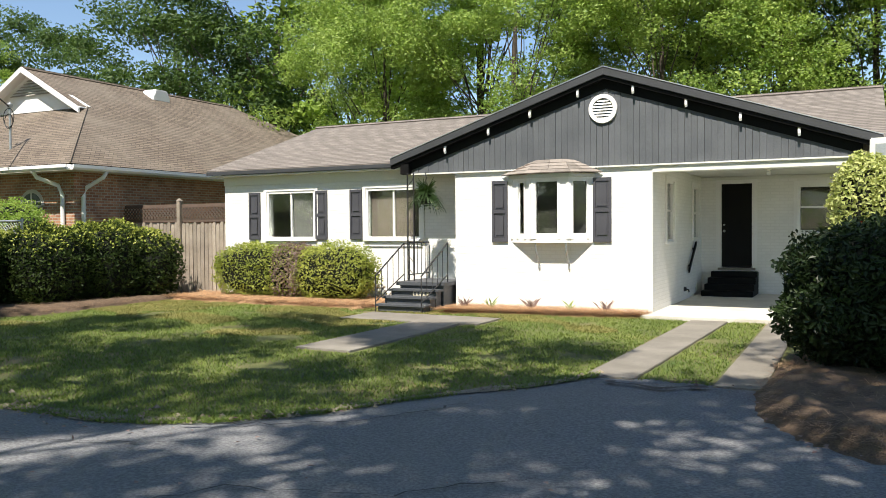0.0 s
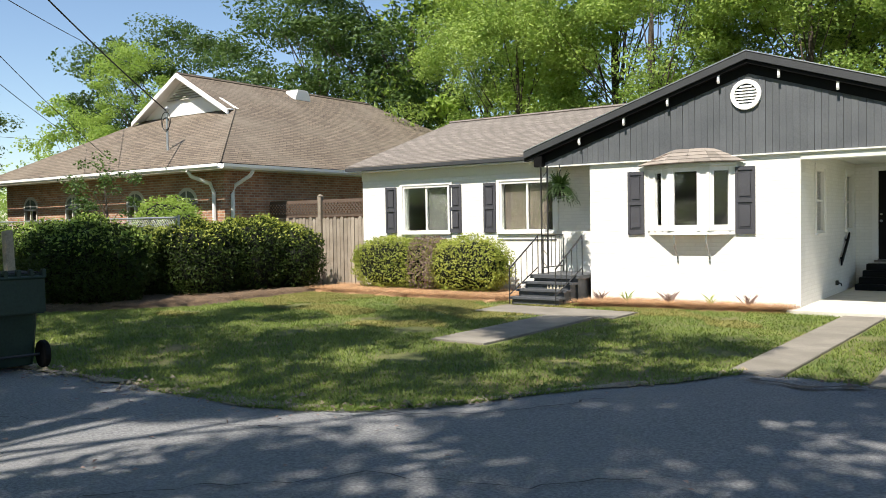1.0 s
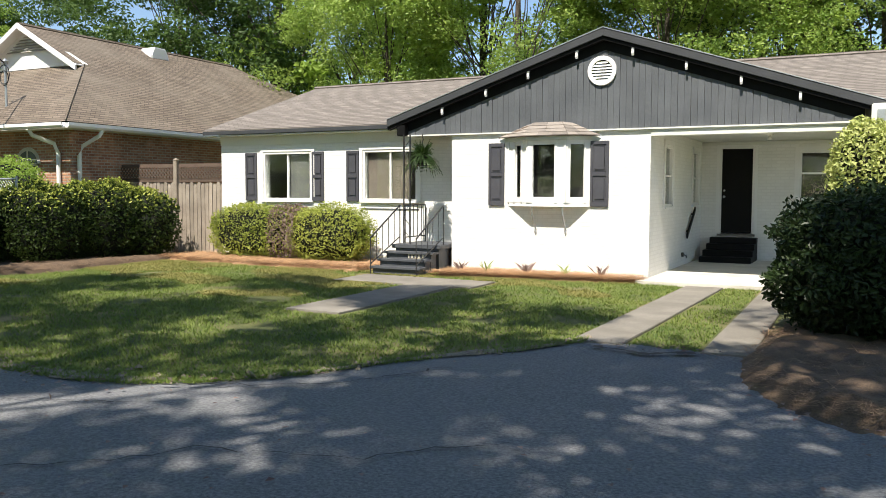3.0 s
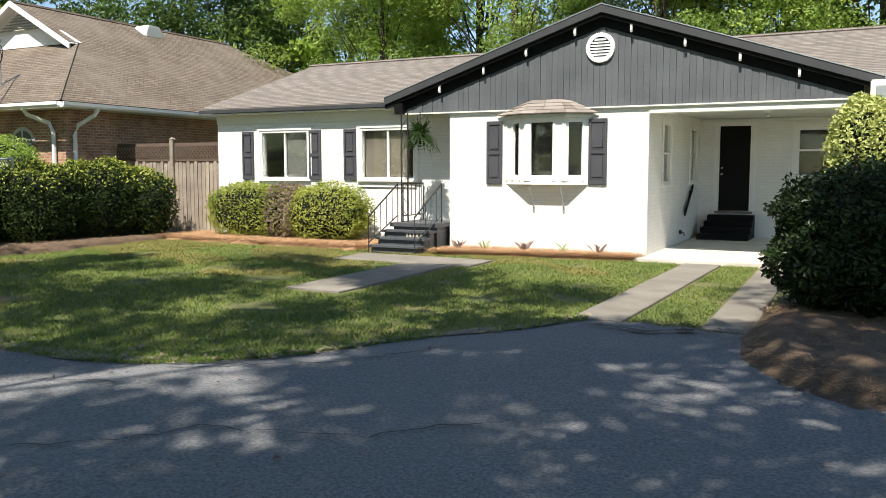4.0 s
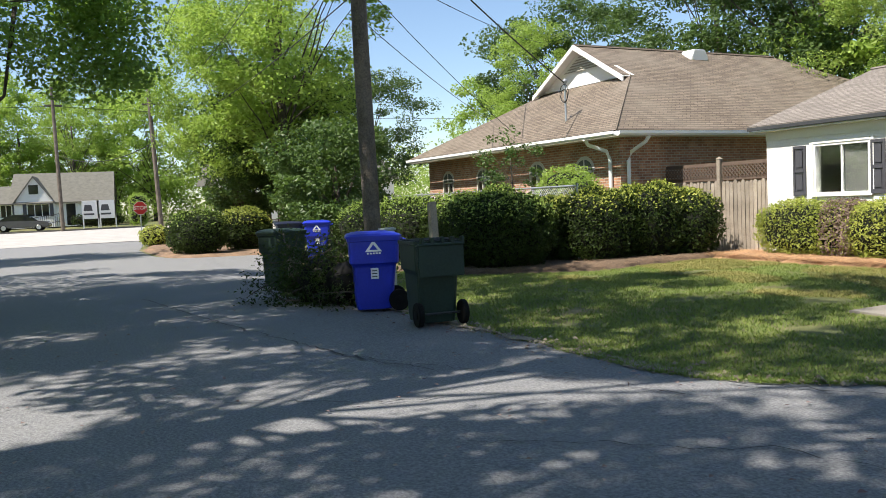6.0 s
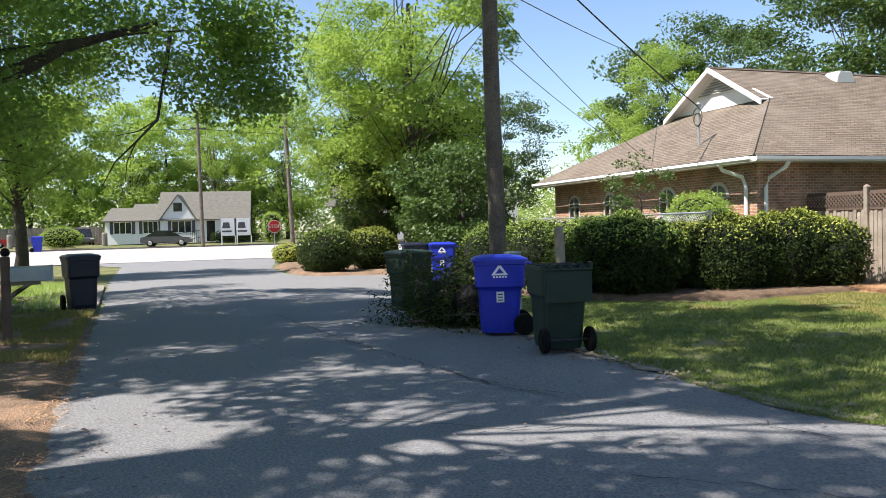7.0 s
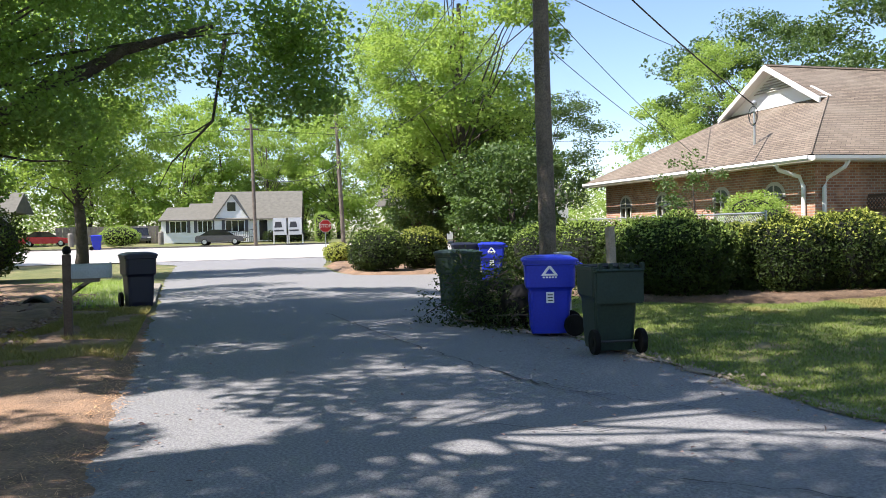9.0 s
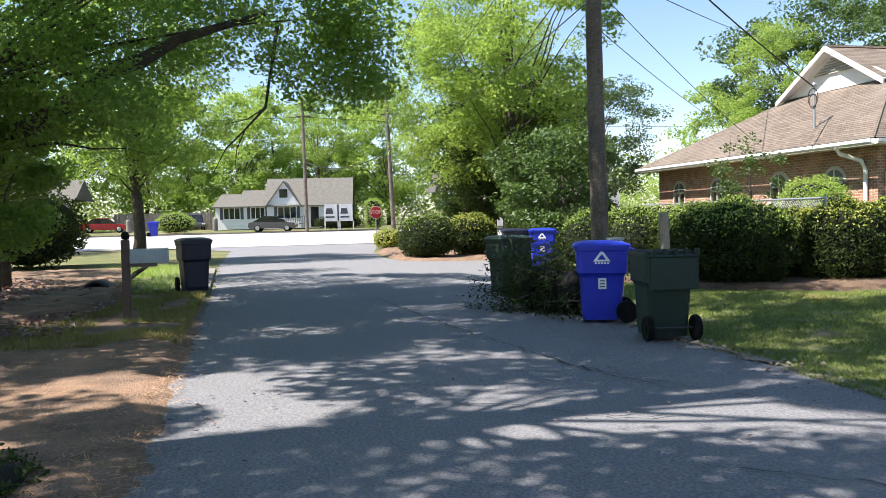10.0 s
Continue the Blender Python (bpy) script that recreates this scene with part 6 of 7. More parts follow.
stop = thing("stop_sign", (-45, 6.15, height(-45)), "red octagonal stop sign on a metal post", "sign")
Geo().tube([(-45, 6.15, height(-45)), (-45, 6.15, 2.25)], 0.03, 8).ob("post", GALVANISED, stop)
def octagon(r):
    return [(6.15 + r * math.cos(radians(22.5 + 45 * k)), 1.97 + r * math.sin(radians(22.5 + 45 * k))) for k in range(8)]
Geo().prism(octagon(0.36), "x", -44.955, -44.945).ob("border", SIGN_WHITE, stop)
Geo().prism(octagon(0.335), "x", -44.945, -44.94).ob("plate", SIGN_RED, stop)
tc = bpy.data.curves.new("stop_text", "FONT")
tc.body, tc.size, tc.align_x, tc.align_y, tc.extrude = "STOP", 0.26, "CENTER", "CENTER", 0.002
tmp = bpy.data.objects.new("letters", tc)
scene.collection.objects.link(tmp)
letters = bpy.data.meshes.new_from_object(tmp.evaluated_get(bpy.context.evaluated_depsgraph_get()))
bpy.data.objects.remove(tmp)
letters.materials.append(SIGN_WHITE)
lt = new("letters", letters)
lt.parent = stop
lt.matrix_parent_inverse = stop.matrix_basis.inverted()
lt.matrix_basis = pose(-44.935, 6.15, 1.97, 90, 0, 90)

# ---- beyond the cross street ----
office = thing("white_office", (-84, 2.0, 0.87), "white single-storey office with grey gabled roof and dark shutters", "building")
OX, OZ = -80.0, 0.87
def oy(px):
    return -4.1 + (px - 384) / 18.73
wins = [(oy(398), oy(426)), (oy(445), oy(469)), (oy(492), oy(524))]
wall("front_wall", "x", OX - 0.25, OX, oy(384), oy(619), OZ, 3.05, [(a, b, 1.85, 2.85) for a, b in wins] + [(oy(549), oy(563), OZ + 0.1, 2.85)], WHITE, office, "white painted front wall")
wall("rear_wall", "x", OX - 9, OX - 8.75, oy(384), oy(619), OZ, 3.05, [], WHITE, office)
for yy in (oy(384), oy(619) - 0.25):
    wall("end_wall", "y", yy, yy + 0.25, OX - 8.75, OX - 0.25, OZ, 3.05, [], WHITE, office)
Geo().box(OX - 8.7, OX - 0.3, oy(384) + 0.3, oy(619) - 0.3, OZ, OZ + 0.1).ob("office_floor", DARK, office)
def roof_x(y0, y1, zt, name, dx=0.3):
    return Geo().prism([(OX + dx, 3.0), (OX - 4.5, zt), (OX - 9.3, 3.0), (OX - 9.3, 2.9), (OX - 4.5, zt - 0.12), (OX + dx, 2.9)], "y", y0, y1).ob(name, GREY_ROOF, office, "grey shingle roof")
roof_x(oy(465), oy(623), 5.75, "roof")
roof_x(oy(420), oy(465) - 0.01, 4.65, "roof")
roof_x(oy(380), oy(420) - 0.01, 4.3, "roof")
for y0, y1, zt in ((oy(465), oy(623), 5.75), (oy(420), oy(465), 4.65), (oy(380), oy(420), 4.3)):
    for yy in (y0 + 0.2, y1 - 0.4):
        Geo().prism([(OX - 0.1, 2.97), (OX - 4.5, zt - 0.14), (OX - 8.9, 2.97)], "y", yy, yy + 0.2).ob("gable_end", WHITE, office, "white gable end")
GA, GB, GC = oy(473), oy(532), oy(503)
Geo().prism([(GA, 3.0), (GB, 3.0), (GC, 5.2)], "x", OX - 0.05, OX + 0.12).ob("front_gable", WHITE, office, "white front gable")
wall("gable_wall", "x", OX + 0.002, OX + 0.12, GA, GB, OZ, 3.0, [(wins[2][0], wins[2][1], 1.85, 2.85)], WHITE, office)
for s, e in ((GA, -1), (GB, 1)):
    Geo().prism([(GC, 5.32), (s + e * 0.15, 2.95), (s + e * 0.15, 2.8), (GC, 5.2)], "x", OX - 4.0, OX + 0.3).ob("gable_roof", GREY_ROOF, office)
Geo().box(OX + 0.12, OX + 0.15, GC - 0.4, GC + 0.35, 3.75, 4.55).ob("gable_window", CAR_GLASS, office, "small dark gable window")
for a, b in wins:
    off = 0.13 if a == wins[2][0] else 0.0
    w = Geo().box(OX + off - 0.1, OX + off - 0.06, a, b, 1.85, 2.85).ob("window", CAR_GLASS, office, "dark office window")
    for k in range(4):
        yy = a + (b - a) * k / 3
        Geo().box(OX + off - 0.06, OX + off + 0.02, yy - 0.03, yy + 0.03, 1.85, 2.85).ob("bar", WHITE, w)
    for yy in (a - 0.34, b + 0.06):
        Geo().box(OX + off + 0.003, OX + off + 0.04, yy, yy + 0.28, 1.8, 2.9).ob("shutter", SHUTTER, w, "dark blue-grey shutter")
Geo().box(OX - 0.1, OX - 0.05, oy(549), oy(563), OZ + 0.1, 2.85).ob("door", CAR_GLASS, office, "dark glazed door")
Geo().box(OX + 0.003, OX + 0.04, oy(575), oy(580), 1.8, 2.9).ob("shutter", SHUTTER, office)
office.matrix_basis = Matrix.Translation((-84, 2.75, 0.87)) @ pose(0, 0, 0, 0, 0, -8)
ramp = thing("ramp_railing", (-78.8, oy(525), OZ), "dark metal railing of the entrance ramp", "railing")
for z in (1.35, 2.0):
    Geo().tube([(-78.8, oy(500), z - 0.3), (-78.8, oy(540), z)], 0.03, 6).ob("rail", IRON, ramp)
for k in range(14):
    s = k / 13
    yy = oy(500) + (oy(540) - oy(500)) * s
    Geo().tube([(-78.8, yy, OZ), (-78.8, yy, 1.7 + 0.3 * s)], 0.018, 5).ob("baluster", IRON, ramp)
for k, (pa, pb) in enumerate(((582, 607), (608, 634))):
    sg = thing("roadside_sign", (-74.5, oy(pa), OZ), "white roadside sign board with dark panels on posts", "sign", "roadside signs")
    y0, y1 = oy(pa) * 0.94 - 0.35, oy(pb) * 0.94 - 0.35
    Geo().box(-74.52, -74.46, y0, y1, 1.45, 2.95).ob("board", SIGN_WHITE, sg)
    for yy in (y0, y1 - 0.1):
        Geo().box(-74.56, -74.46, yy, yy + 0.1, 0.5, 1.45 if yy == y0 else 2.95).ob("post", SIGN_WHITE, sg)
    Geo().prism([(y0 + 0.1, 2.1), (y0 + 0.8, 2.1), (y0 + 0.7, 2.6), (y0 + 0.2, 2.6)], "x", -74.46, -74.455).ob("panel", BAR_GREY, sg)
    Geo().box(-74.46, -74.455, y0 + 0.1, y0 + 0.9, 1.75, 1.9).ob("bar", BAR_GREY, sg)


def car(at, turn, paint, label, tall=1.0):
    """A saloon or estate car along x, built at the origin."""
    t = thing("parked_car", (0, 0, 0), label, "car", "parked cars")
    Geo().prism([(-2.25, 0.3), (2.2, 0.3), (2.28, 0.55), (2.15, 0.75), (1.1, 0.88), (-1.7, 0.92), (-2.25, 0.85), (-2.3, 0.6)], "y", -0.88, 0.88).ob("body", paint, t, bevel=0.06)
    h = 1.42 * tall
    Geo().prism([(1.15, 0.88), (0.4, h - 0.04), (-0.9, h), (-1.85, 0.92 if tall < 1.1 else h - 0.1), (-1.85, 0.9)], "y", -0.76, 0.76).ob("cabin", CAR_GLASS, t, "dark glass cabin", bevel=0.04)
    Geo().prism([(0.42, h - 0.05), (-0.92, h - 0.01), (-0.95, h + 0.03), (0.35, h + 0.01)], "y", -0.72, 0.72).ob("car_roof", paint, t, bevel=0.01)
    for x in (-1.4, 1.4):
        for s in (-1, 1):
            w = Geo().lathe([(0.2, s * 0.72), (0.32, s * 0.74), (0.33, s * 0.86), (0.2, s * 0.9)], 18, (x, 0, 0.33), "y").ob("wheel", RUBBER, t)
            Geo().lathe([(0.0, s * 0.9), (0.2, s * 0.905), (0.19, s * 0.915), (0.0, s * 0.9)], 14, (x, 0, 0.33), "y").ob("rim", GALVANISED, w)
    for s in (-0.65, 0.65):
        Geo().box(2.2, 2.27, s - 0.18, s + 0.18, 0.6, 0.72).ob("headlight", SIGN_WHITE, t, bevel=0.02)
    t.matrix_basis = pose(at[0], at[1], height(at[0]), 0, 0, turn) @ Matrix.Diagonal((0.92, 0.92, 0.95, 1))
    return t


car((-76.0, oy(485) * 0.95 + 0.1), 80, CAR_GREY, "grey saloon car parked before the office")
car((-82, -13.8), 95, CAR_RED, "red car parked beyond the cross street")
car((-90, -6.3), 10, CAR_GREY, "grey estate car parked beside the office", 1.2)
ff_ = thing("board_fence", (-92, -7, 0.87), "brown board fence beside the office", "fence")
for k in range(30):
    yy = -14.5 + k * 0.33
    Geo().box(-92.0, -91.95, yy, yy + 0.31, 0.87, 2.6 + 0.02 * (k % 3)).ob("board", WEATHERED, ff_)
far = thing("pale_building", (-66, 22, 0.87), "pale building beyond the trees with a red sign", "building")
wall("front_wall", "x", -66.25, -66, 15, 30, 0.8, 3.8, [(17, 18.5, 1.9, 3.0), (21, 22.5, 1.9, 3.0), (25, 26.5, 1.9, 3.0)], OFF_WHITE, far)
Geo().prism([(-65.6, 3.75), (-69, 5.6), (-72.5, 3.75)], "y", 14.6, 30.4).ob("roof", GREY_ROOF, far)
for yy in (17, 21, 25):
    Geo().box(-66.2, -66.15, yy, yy + 1.5, 1.9, 3.0).ob("window", CAR_GLASS, far)
Geo().box(-65.99, -65.9, 15.6, 16.2, 2.2, 3.2).ob("red_sign", SIGN_RED, far)
beige = thing("beige_house", (-84, -22, 0.87), "beige house half hidden by trees", "house")
wall("front_wall", "x", -84.25, -84, -32, -17, 0.8, 4.0, [(-29, -27.5, 1.9, 3.2), (-23, -21.5, 1.9, 3.2)], OFF_WHITE, beige)
Geo().prism([(-83.5, 4.0), (-88, 6.0), (-92.5, 4.0)], "y", -32.5, -16.5).ob("roof", GREY_ROOF, beige)
for k, (yy, xx) in enumerate(((-10.5, -73.4), (-3.6, -74.2))):
    bl = thing("concrete_bollard", (xx, yy, 0.87), "short pale concrete bollard", "bollard", "bollards")
    Geo().lathe([(0.22, 0.85), (0.22, 1.85), (0.16, 1.95), (0.0, 1.97)], 12, (xx, yy, 0)).ob("shaft", CONCRETE, bl)

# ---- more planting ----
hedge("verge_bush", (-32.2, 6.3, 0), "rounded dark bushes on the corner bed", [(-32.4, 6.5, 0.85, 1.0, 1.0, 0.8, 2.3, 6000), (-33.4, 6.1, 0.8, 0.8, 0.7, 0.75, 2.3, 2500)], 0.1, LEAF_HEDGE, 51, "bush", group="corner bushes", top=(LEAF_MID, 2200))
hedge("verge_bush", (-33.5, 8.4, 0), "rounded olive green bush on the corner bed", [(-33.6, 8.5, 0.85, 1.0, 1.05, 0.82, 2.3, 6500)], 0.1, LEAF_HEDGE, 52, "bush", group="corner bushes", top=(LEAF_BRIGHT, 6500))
patch("corner_bed", [(-31.2, 5.5), (-30.9, 6.6), (-30.4, 8.4), (-33.0, 10.4), (-42.0, 10.5), (-45.5, 6.6), (-40, 5.5), (-34, 5.2)], DIRT, "bare brown earth bed at the street corner", "dirt", 0.02, 0.15, 0.06)
hedge("verge_bush", (-43.5, 6.9, 0.6), "low light green bush below the stop sign", [(-44.6, 6.75, 0.5, 0.85, 0.75, 0.55, 2.2, 2500)], 0.12, LEAF_BRIGHT, 53, "bush", group="corner bushes")
hedge("tall_hedge", (-62.5, 12.5, 0.87), "tall clipped yellow-green hedge by the cross street", [(-75.0, 10.2, 2.1, 0.8, 0.75, 1.3, 4, 2500)], 0.14, LEAF_LIME, 54)
magnolia = tree("evergreen_shrub", "large loose dark green evergreen beyond the pole", 130, 4.9, (2.5, 2.2), 0.4, 60, 13000, 0.17, LEAF_DARK, 0.12, "", spread=0.5, gap=-0.5)
magnolia.matrix_basis = pose(-28.5, 10.6, 0)
copy_thing(magnolia, pose(-32.5, 12.0, 0.1, 0, 0, 100))
copy_thing(magnolia, pose(-41.5, 10.6, 0.5, 0, 0, 200))
ivy = tree("ivy_tree", "loose ivy-grown green shrub on the shaded bank", 131, 5.4, (1.5, 1.4), 0.9, 48, 14000, 0.11, LEAF_OAK, 0.12, "", spread=0.35, gap=-0.5)
ivy.matrix_basis = pose(-17.6, -5.2, 0)
copy_thing(ivy, pose(-20.0, -5.8, 0.1, 0, 0, 100))
copy_thing(ivy, pose(-12.0, -6.4, 0.1, 0, 0, 200))
hedge("bank_shrub", (-30, -8, 0), "loose shrub behind the far driveway", [(-32.0, -8.0, 1.5, 2.2, 1.8, 1.4, 2.2, 7000)], 0.14, LEAF_HEDGE, 57, "shrub", 0.3)
hedge("office_shrub", (-76, 5.0, 0.87), "clipped low shrubs before the office", [(-76.0, oy(600) * 0.95, 1.35, 0.5, 2.0, 0.5, 4, 2200)], 0.14, LEAF_HEDGE, 58, "shrub")
hedge("far_shrub", (-78, -8.5, 0.87), "bright green shrub by the far bin", [(-76.0, -7.0, 1.6, 1.0, 1.6, 0.9, 2.2, 2500)], 0.15, LEAF_LIME, 59, "shrub")
crape = tree("young_tree", "thin young tree with sparse leaves before the brick house", 120, 3.7, (1.3, 0.9), 1.7, 26, 1500, 0.09, LEAF_DARK, 0.05, "", spread=0.2)
crape.matrix_basis = pose(-20.6, 13.0, 0)


def foliage_band(name, label, x0, x1, y0, y1, z_top, n, leaf, mat, seed):
    """Far undergrowth and tree crowns that close the gaps between the trunks."""
    rng = np.random.default_rng(seed)
    p = np.stack([rng.uniform(x0, x1, n), rng.uniform(y0, y1, n), rng.uniform(0, 1, n)], 1)
    top = np.array([0.62 + 0.6 * noise.noise(Vector((a * 0.13, b * 0.13, seed))) + 0.25 * noise.noise(Vector((a * 0.5, b * 0.5, seed))) for a, b in p[:, :2]])
    p[:, 2] = (p[:, 2] ** 0.8) * top * z_top + np.array([height(a) for a in p[:, 0]])
    keep = np.array([noise.noise(Vector((a * 0.45, b * 0.45, c * 0.55 + seed))) > -0.08 for a, b, c in p])
    v, f = leaf_arrays(rng, p[keep], leaf, 0.6, 0.6)
    return tagged(raw_mesh(name, v, f, mat), label, "woods", kind="stuff")


foliage_band("undergrowth", "dense green undergrowth behind the white house", -22, 14, 30.5, 38, 12.5, 70000, 0.15, LEAF_MID, 61)
foliage_band("undergrowth", "dark green undergrowth behind the brick house", -60, -22, 38, 46, 8.0, 16000, 0.32, LEAF_DARK, 62)
foliage_band("far_woods", "distant green woods beyond the cross street", -118, -100, -50, 60, 12.0, 30000, 0.5, LEAF_LIME, 63)
foliage_band("far_woods", "dense green undergrowth beyond the office", -101, -92, -50, 48, 6.0, 30000, 0.36, LEAF_MID, 68)
foliage_band("far_woods", "sunlit green woods beyond the pale buildings", -92, -82, 20, 60, 6.5, 16000, 0.34, LEAF_MID, 64)
foliage_band("far_woods", "green thicket across the street", -75, -30, -34, -22, 9.0, 14000, 0.34, LEAF_MID, 65)

foliage_band("south_woods", "green woods and gardens south of the street", -75, 60, -46, -26, 13.0, 42000, 0.45, LEAF_MID, 66)
foliage_band("east_woods", "green woods at the far end of the street", 45, 60, -30, 45, 12.0, 16000, 0.45, LEAF_MID, 67)

# ---- grass, needles, litter ----
WALK = [(-7.2, 9.5), (-6.1, 9.45), (-6.1, 13.05), (-5.8, 13.05), (-5.8, 14.3), (-8.8, 14.4), (-8.8, 13.05), (-7.2, 13.05)]
STRIP_A, STRIP_B = [(-2.82, 9.0), (-2.16, 9.0), (-2.0, 15.3), (-2.72, 15.3)], [(-1.4, 8.9), (-0.82, 8.9), (-0.88, 15.3), (-1.44, 15.3)]


def blades(n, region, avoid, tall, mat, name, label, category, seed, lie=0.5, wide=0.006, z0=0.0, clump=0.0, pile=0.0):
    rng = np.random.default_rng(seed)
    x0, x1, y0, y1, test = region
    pts = []
    while len(pts) < n:
        x, y = rng.uniform(x0, x1), rng.uniform(y0, y1)
        if test(x, y) and not any(inside(x, y, p) for p in avoid) and noise.noise(Vector((x * 1.3, y * 1.3, 5))) > clump - 0.55 + 0.4 * rng.uniform():
            pts.append((x, y, height(x) + z0))
    p = np.array(pts)
    p[:, 2] += rng.uniform(0, 1, n) ** 2 * pile
    a = rng.uniform(0, 6.283, n)
    ln = tall * rng.uniform(0.5, 1.4, n)
    d = np.stack([np.cos(a) * lie, np.sin(a) * lie, rng.uniform(0.5, 1.0, n)], 1)
    if lie > 5:
        d = np.stack([np.cos(a), np.sin(a), rng.uniform(-0.1, 0.25, n)], 1)
    d = d / np.linalg.norm(d, axis=1)[:, None] * ln[:, None]
    s = np.stack([-np.sin(a), np.cos(a), np.zeros(n)], 1) * wide
    v = np.stack([p - s, p + s, p + d], 1).reshape(-1, 3)
    return tagged(raw_mesh(name, v, np.arange(3 * n).reshape(n, 3), mat), label, category, kind="stuff")


beds = [FRONT_BED, WALL_BED, HEDGE_BED, BUSH_BED, WALK, STRIP_A, STRIP_B]
blades(150000, (-19, -0.9, 5.0, 15.6, lambda x, y: y > interp(x, NORTH_EDGE) - 0.06), beds, 0.045, GRASS, "lawn_grass", "short patchy green lawn grass", "grass", 71, 0.7, 0.008, -0.02)
blades(7000, (-7.5, -2.6, 5.1, 9.2, lambda x, y: abs(y - interp(x, NORTH_EDGE)) < 0.22), [], 0.05, GRASS, "edge_grass", "thin grass creeping over the asphalt edge", "grass", 72, 1.0, 0.008, 0.0)
blades(24000, (-20, -11.8, -4.0, -1.1, lambda x, y: y < interp(x, SOUTH_EDGE) - 0.12 and noise.noise(Vector((x * 0.9, y * 1.4, 8))) > -0.15), [LEAF_LITTER], 0.11, DRY_GRASS, "verge_grass", "thin yellowing weeds on the shaded verge", "grass", 73, 0.7, 0.007, 0.02)
blades(38000, (-17.5, -3.0, 6.5, 15.2, lambda x, y: noise.noise(Vector((x * 0.55, y * 0.8, 3))) + (y - 12.0) * 0.13 - max(x + 9, 0) * 0.07 > 0.06), beds, 0.05, DRY_GRASS, "dry_grass", "sun-dried yellow grass in the lawn", "grass", 75, 0.9, 0.01, -0.01)
blades(9000, (-32, -21, -5.5, -2.0, lambda x, y: True), [], 0.22, LEAF_MID, "liriope", "arching grassy border plants along the far driveway", "grass", 74, 0.7, 0.014, 0.0)
for k, (bed, n) in enumerate(((FRONT_BED, 26000), (WALL_BED, 16000), (HEDGE_BED, 24000), (BUSH_BED, 30000))):
    bxs, bys = [p[0] for p in bed], [p[1] for p in bed]
    blades(n, (min(bxs), max(bxs), min(bys), max(bys), lambda x, y, b=bed: inside(x, y, b)), [], 0.16, STRAW_NEEDLE if k < 2 else BROWN_NEEDLE, "pine_needles", "loose orange-brown pine needles on the bed", "pine straw", 80 + k, 9, 0.004, (0.06, 0.05, 0.05, 0.08)[k], -0.6, 0.07)
blades(16000, (-12.5, 1.5, -4.2, -0.9, lambda x, y: inside(x, y, VERGE)), [], 0.1, STRAW_NEEDLE, "pine_needles", "scattered needles on the bare dirt", "pine straw", 90, 9, 0.004, 0.035, 0.0)
rng = np.random.default_rng(95)
pp = np.stack([rng.uniform(-14, 2, 900), np.zeros(900), np.full(900, 0.026)], 1)
pp[:, 1] = [rng.uniform(-1.0, 5.2) if rng.uniform() < 0.35 else (interp(x, NORTH_EDGE) - abs(rng.normal()) * 0.35 if rng.uniform() < 0.7 else interp(x, SOUTH_EDGE) + abs(rng.normal()) * 0.4) for x in pp[:, 0]]
v, f = leaf_arrays(rng, pp, 0.05, 0.05, 0.6, np.tile((0.0, 0.0, 2.5), (900, 1)))
tagged(raw_mesh("fallen_leaves", v, f, LEAF_RUSSET), "small dry leaves scattered on the asphalt", "leaves", kind="stuff")
rng = np.random.default_rng(97)
pp = np.stack([rng.uniform(-24, -12.6, 5000), rng.uniform(-8.5, -3.0, 5000), np.zeros(5000)], 1)
pp[:, 2] = [0.09 + 0.14 * min(max((-2.8 - y) / 3, 0), 1) + 0.08 * noise.noise(Vector((x, y, 0))) for x, y in pp[:, :2]]
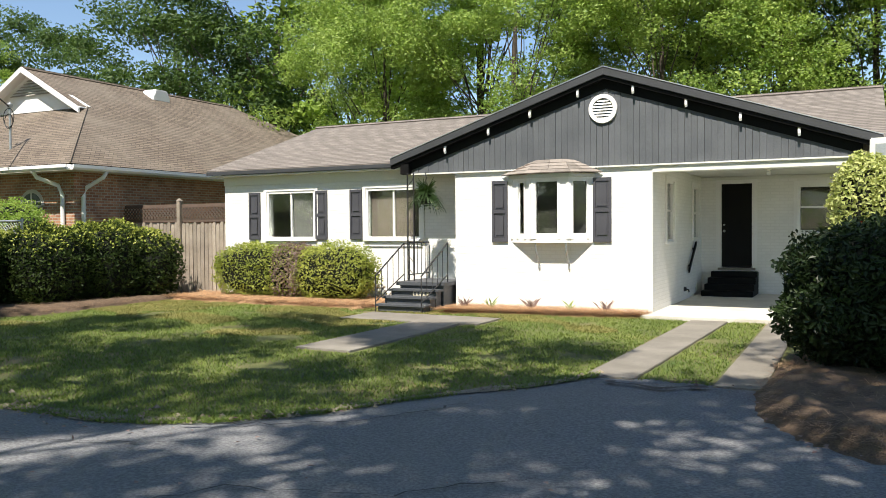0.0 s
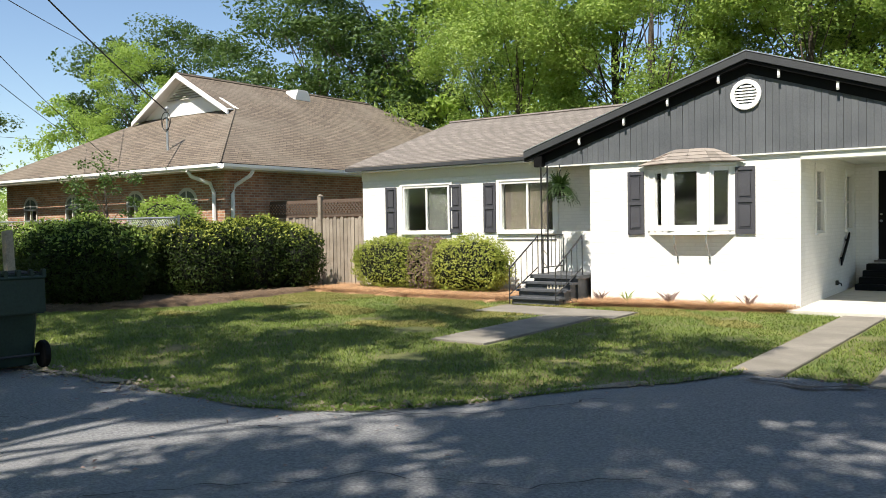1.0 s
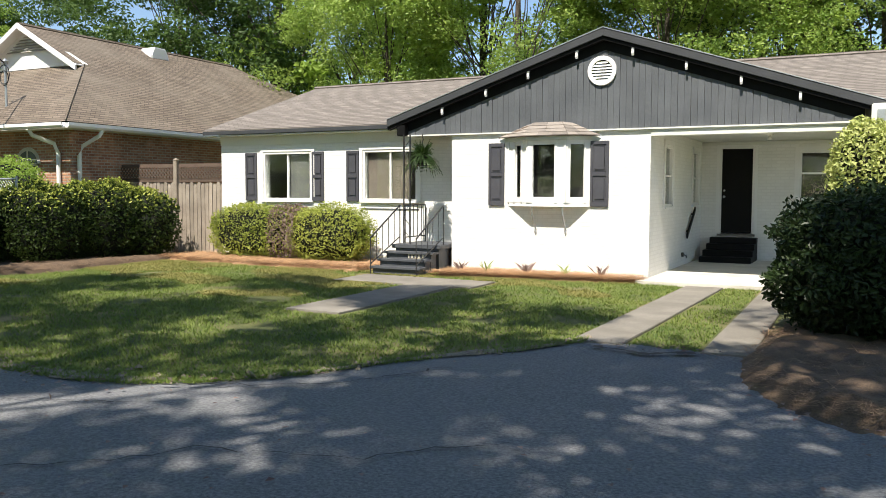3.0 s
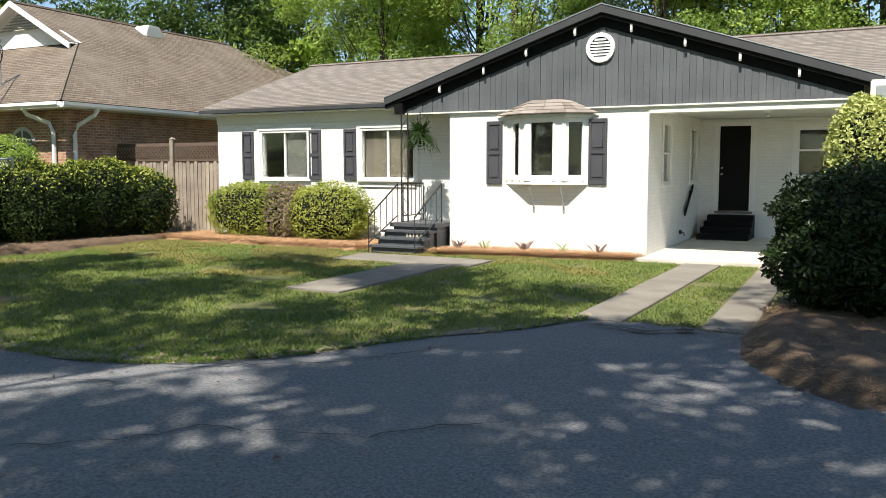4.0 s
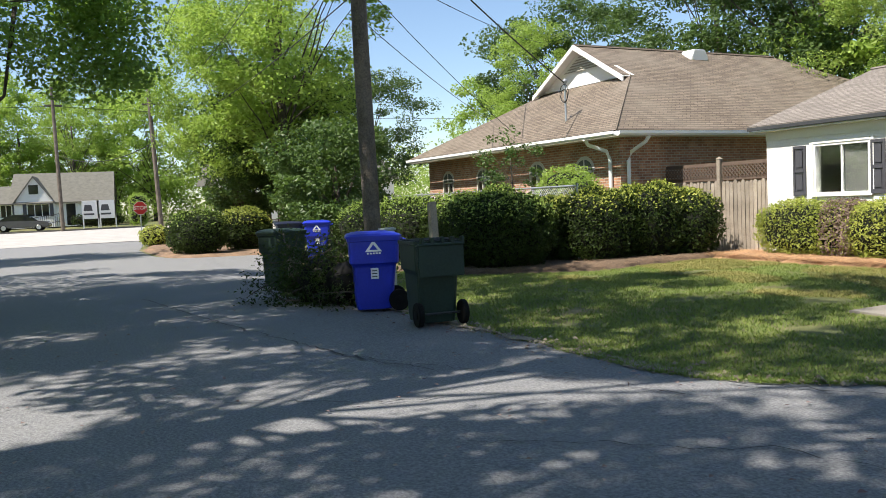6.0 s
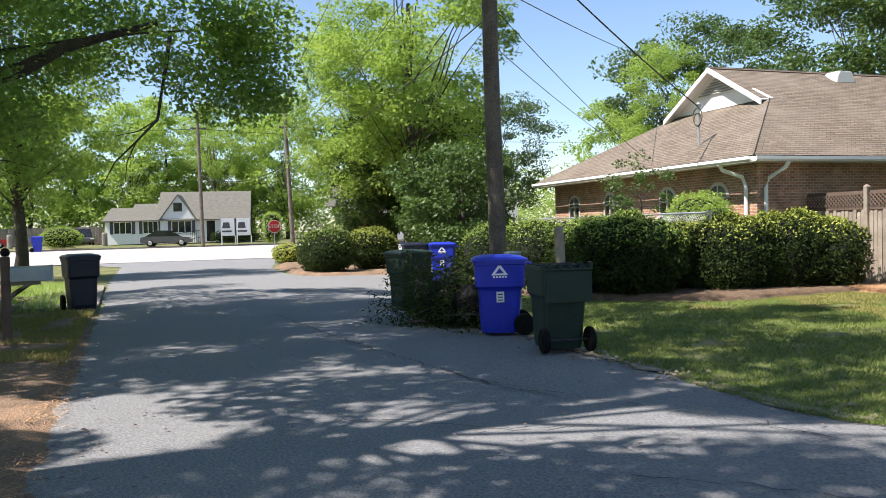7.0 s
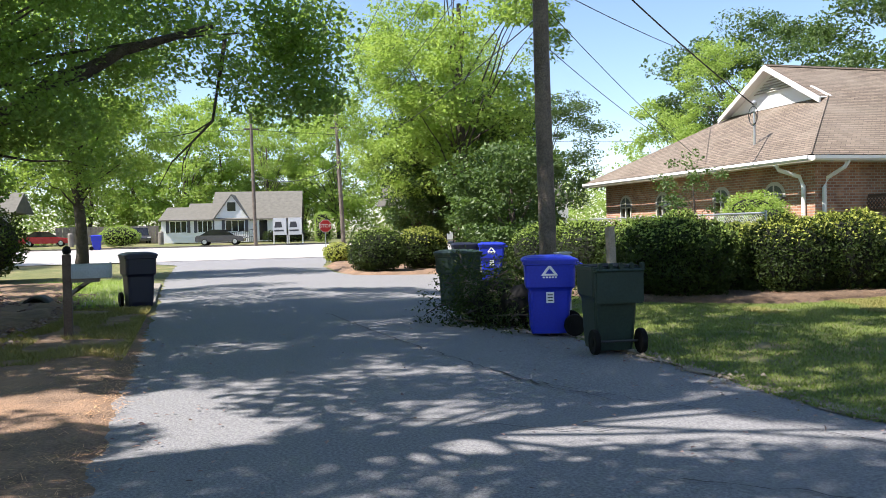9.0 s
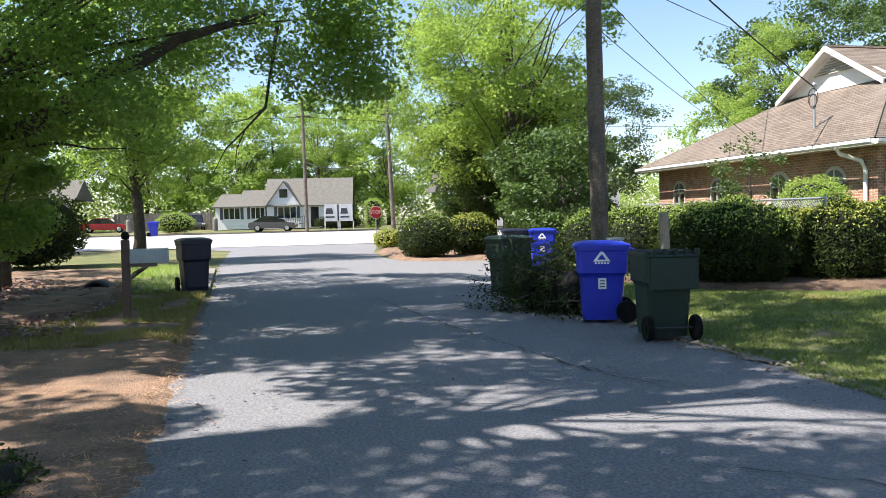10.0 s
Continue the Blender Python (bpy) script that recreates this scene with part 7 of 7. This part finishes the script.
v, f = leaf_arrays(rng, pp, 0.11, 0.2, 0.6, np.tile((0.0, 0.0, 1.2), (5000, 1)))
tagged(raw_mesh("bank_leaves", v, f, LEAF_RUSSET), "brown dead leaves on the shaded bank", "leaves", kind="stuff")
culvert = thing("culvert_pipe", (-20.6, -3.8, 0.1), "dark concrete culvert pipe under the driveway bank", "pipe")
Geo().lathe([(0.26, -21.6), (0.31, -21.6), (0.32, -20.7), (0.27, -20.7), (0.26, -21.6)], 20, (0, -3.9, 0.02), "x").ob("pipe_ring", TAR, culvert, smooth=True)
# black disc closes the pipe in place of the shade inside it
Geo().lathe([(0.0, -20.95), (0.265, -20.95), (0.265, -20.93), (0.0, -20.93)], 20, (0, -3.9, 0.02), "x").ob("pipe_mouth", BLACK, culvert)
old_post = thing("wooden_post", (-21.4, -6.0, 0), "dark old wooden post among the ivy", "post")
Geo().tube([(-21.4, -6.0, -0.1), (-21.42, -5.98, 1.4), (-21.4, -6.02, 3.2)], [0.15, 0.14, 0.13], 10).ob("shaft", BARK, old_post, smooth=True)
patch_weed = hedge("weed_patch", (-5.6, -1.6, 0), "low patch of leafy green weeds on the dirt", [(-5.75, -2.05, 0.06, 0.5, 0.42, 0.12, 2, 1100)], 0.05, LEAF_HEDGE, 96, "weeds", 0.02)

# crumbs of asphalt and soil along the broken lawn edge
rng = np.random.default_rng(98)
cv, cf = [], []
for _ in range(700):
    cx = rng.uniform(-12.5, -2.6)
    cy = interp(cx, NORTH_EDGE) + rng.normal() * 0.16
    r_ = 0.008 + 0.03 * rng.uniform() ** 4
    k = len(cv)
    for a in np.linspace(0, 6.283, 6)[:5]:
        cv.append((cx + r_ * 1.3 * math.cos(a) * rng.uniform(0.7, 1.2), cy + r_ * math.sin(a) * rng.uniform(0.7, 1.2), height(cx) + 0.004))
    cv.append((cx, cy, height(cx) + 0.012 + r_ * 0.7))
    cf += [(k + i, k + (i + 1) % 5, k + 5) for i in range(5)]
tagged(raw_mesh("edge_crumbs", cv, cf, EDGE_DIRT), "loose crumbs of asphalt and soil at the lawn's edge", "gravel", kind="stuff")
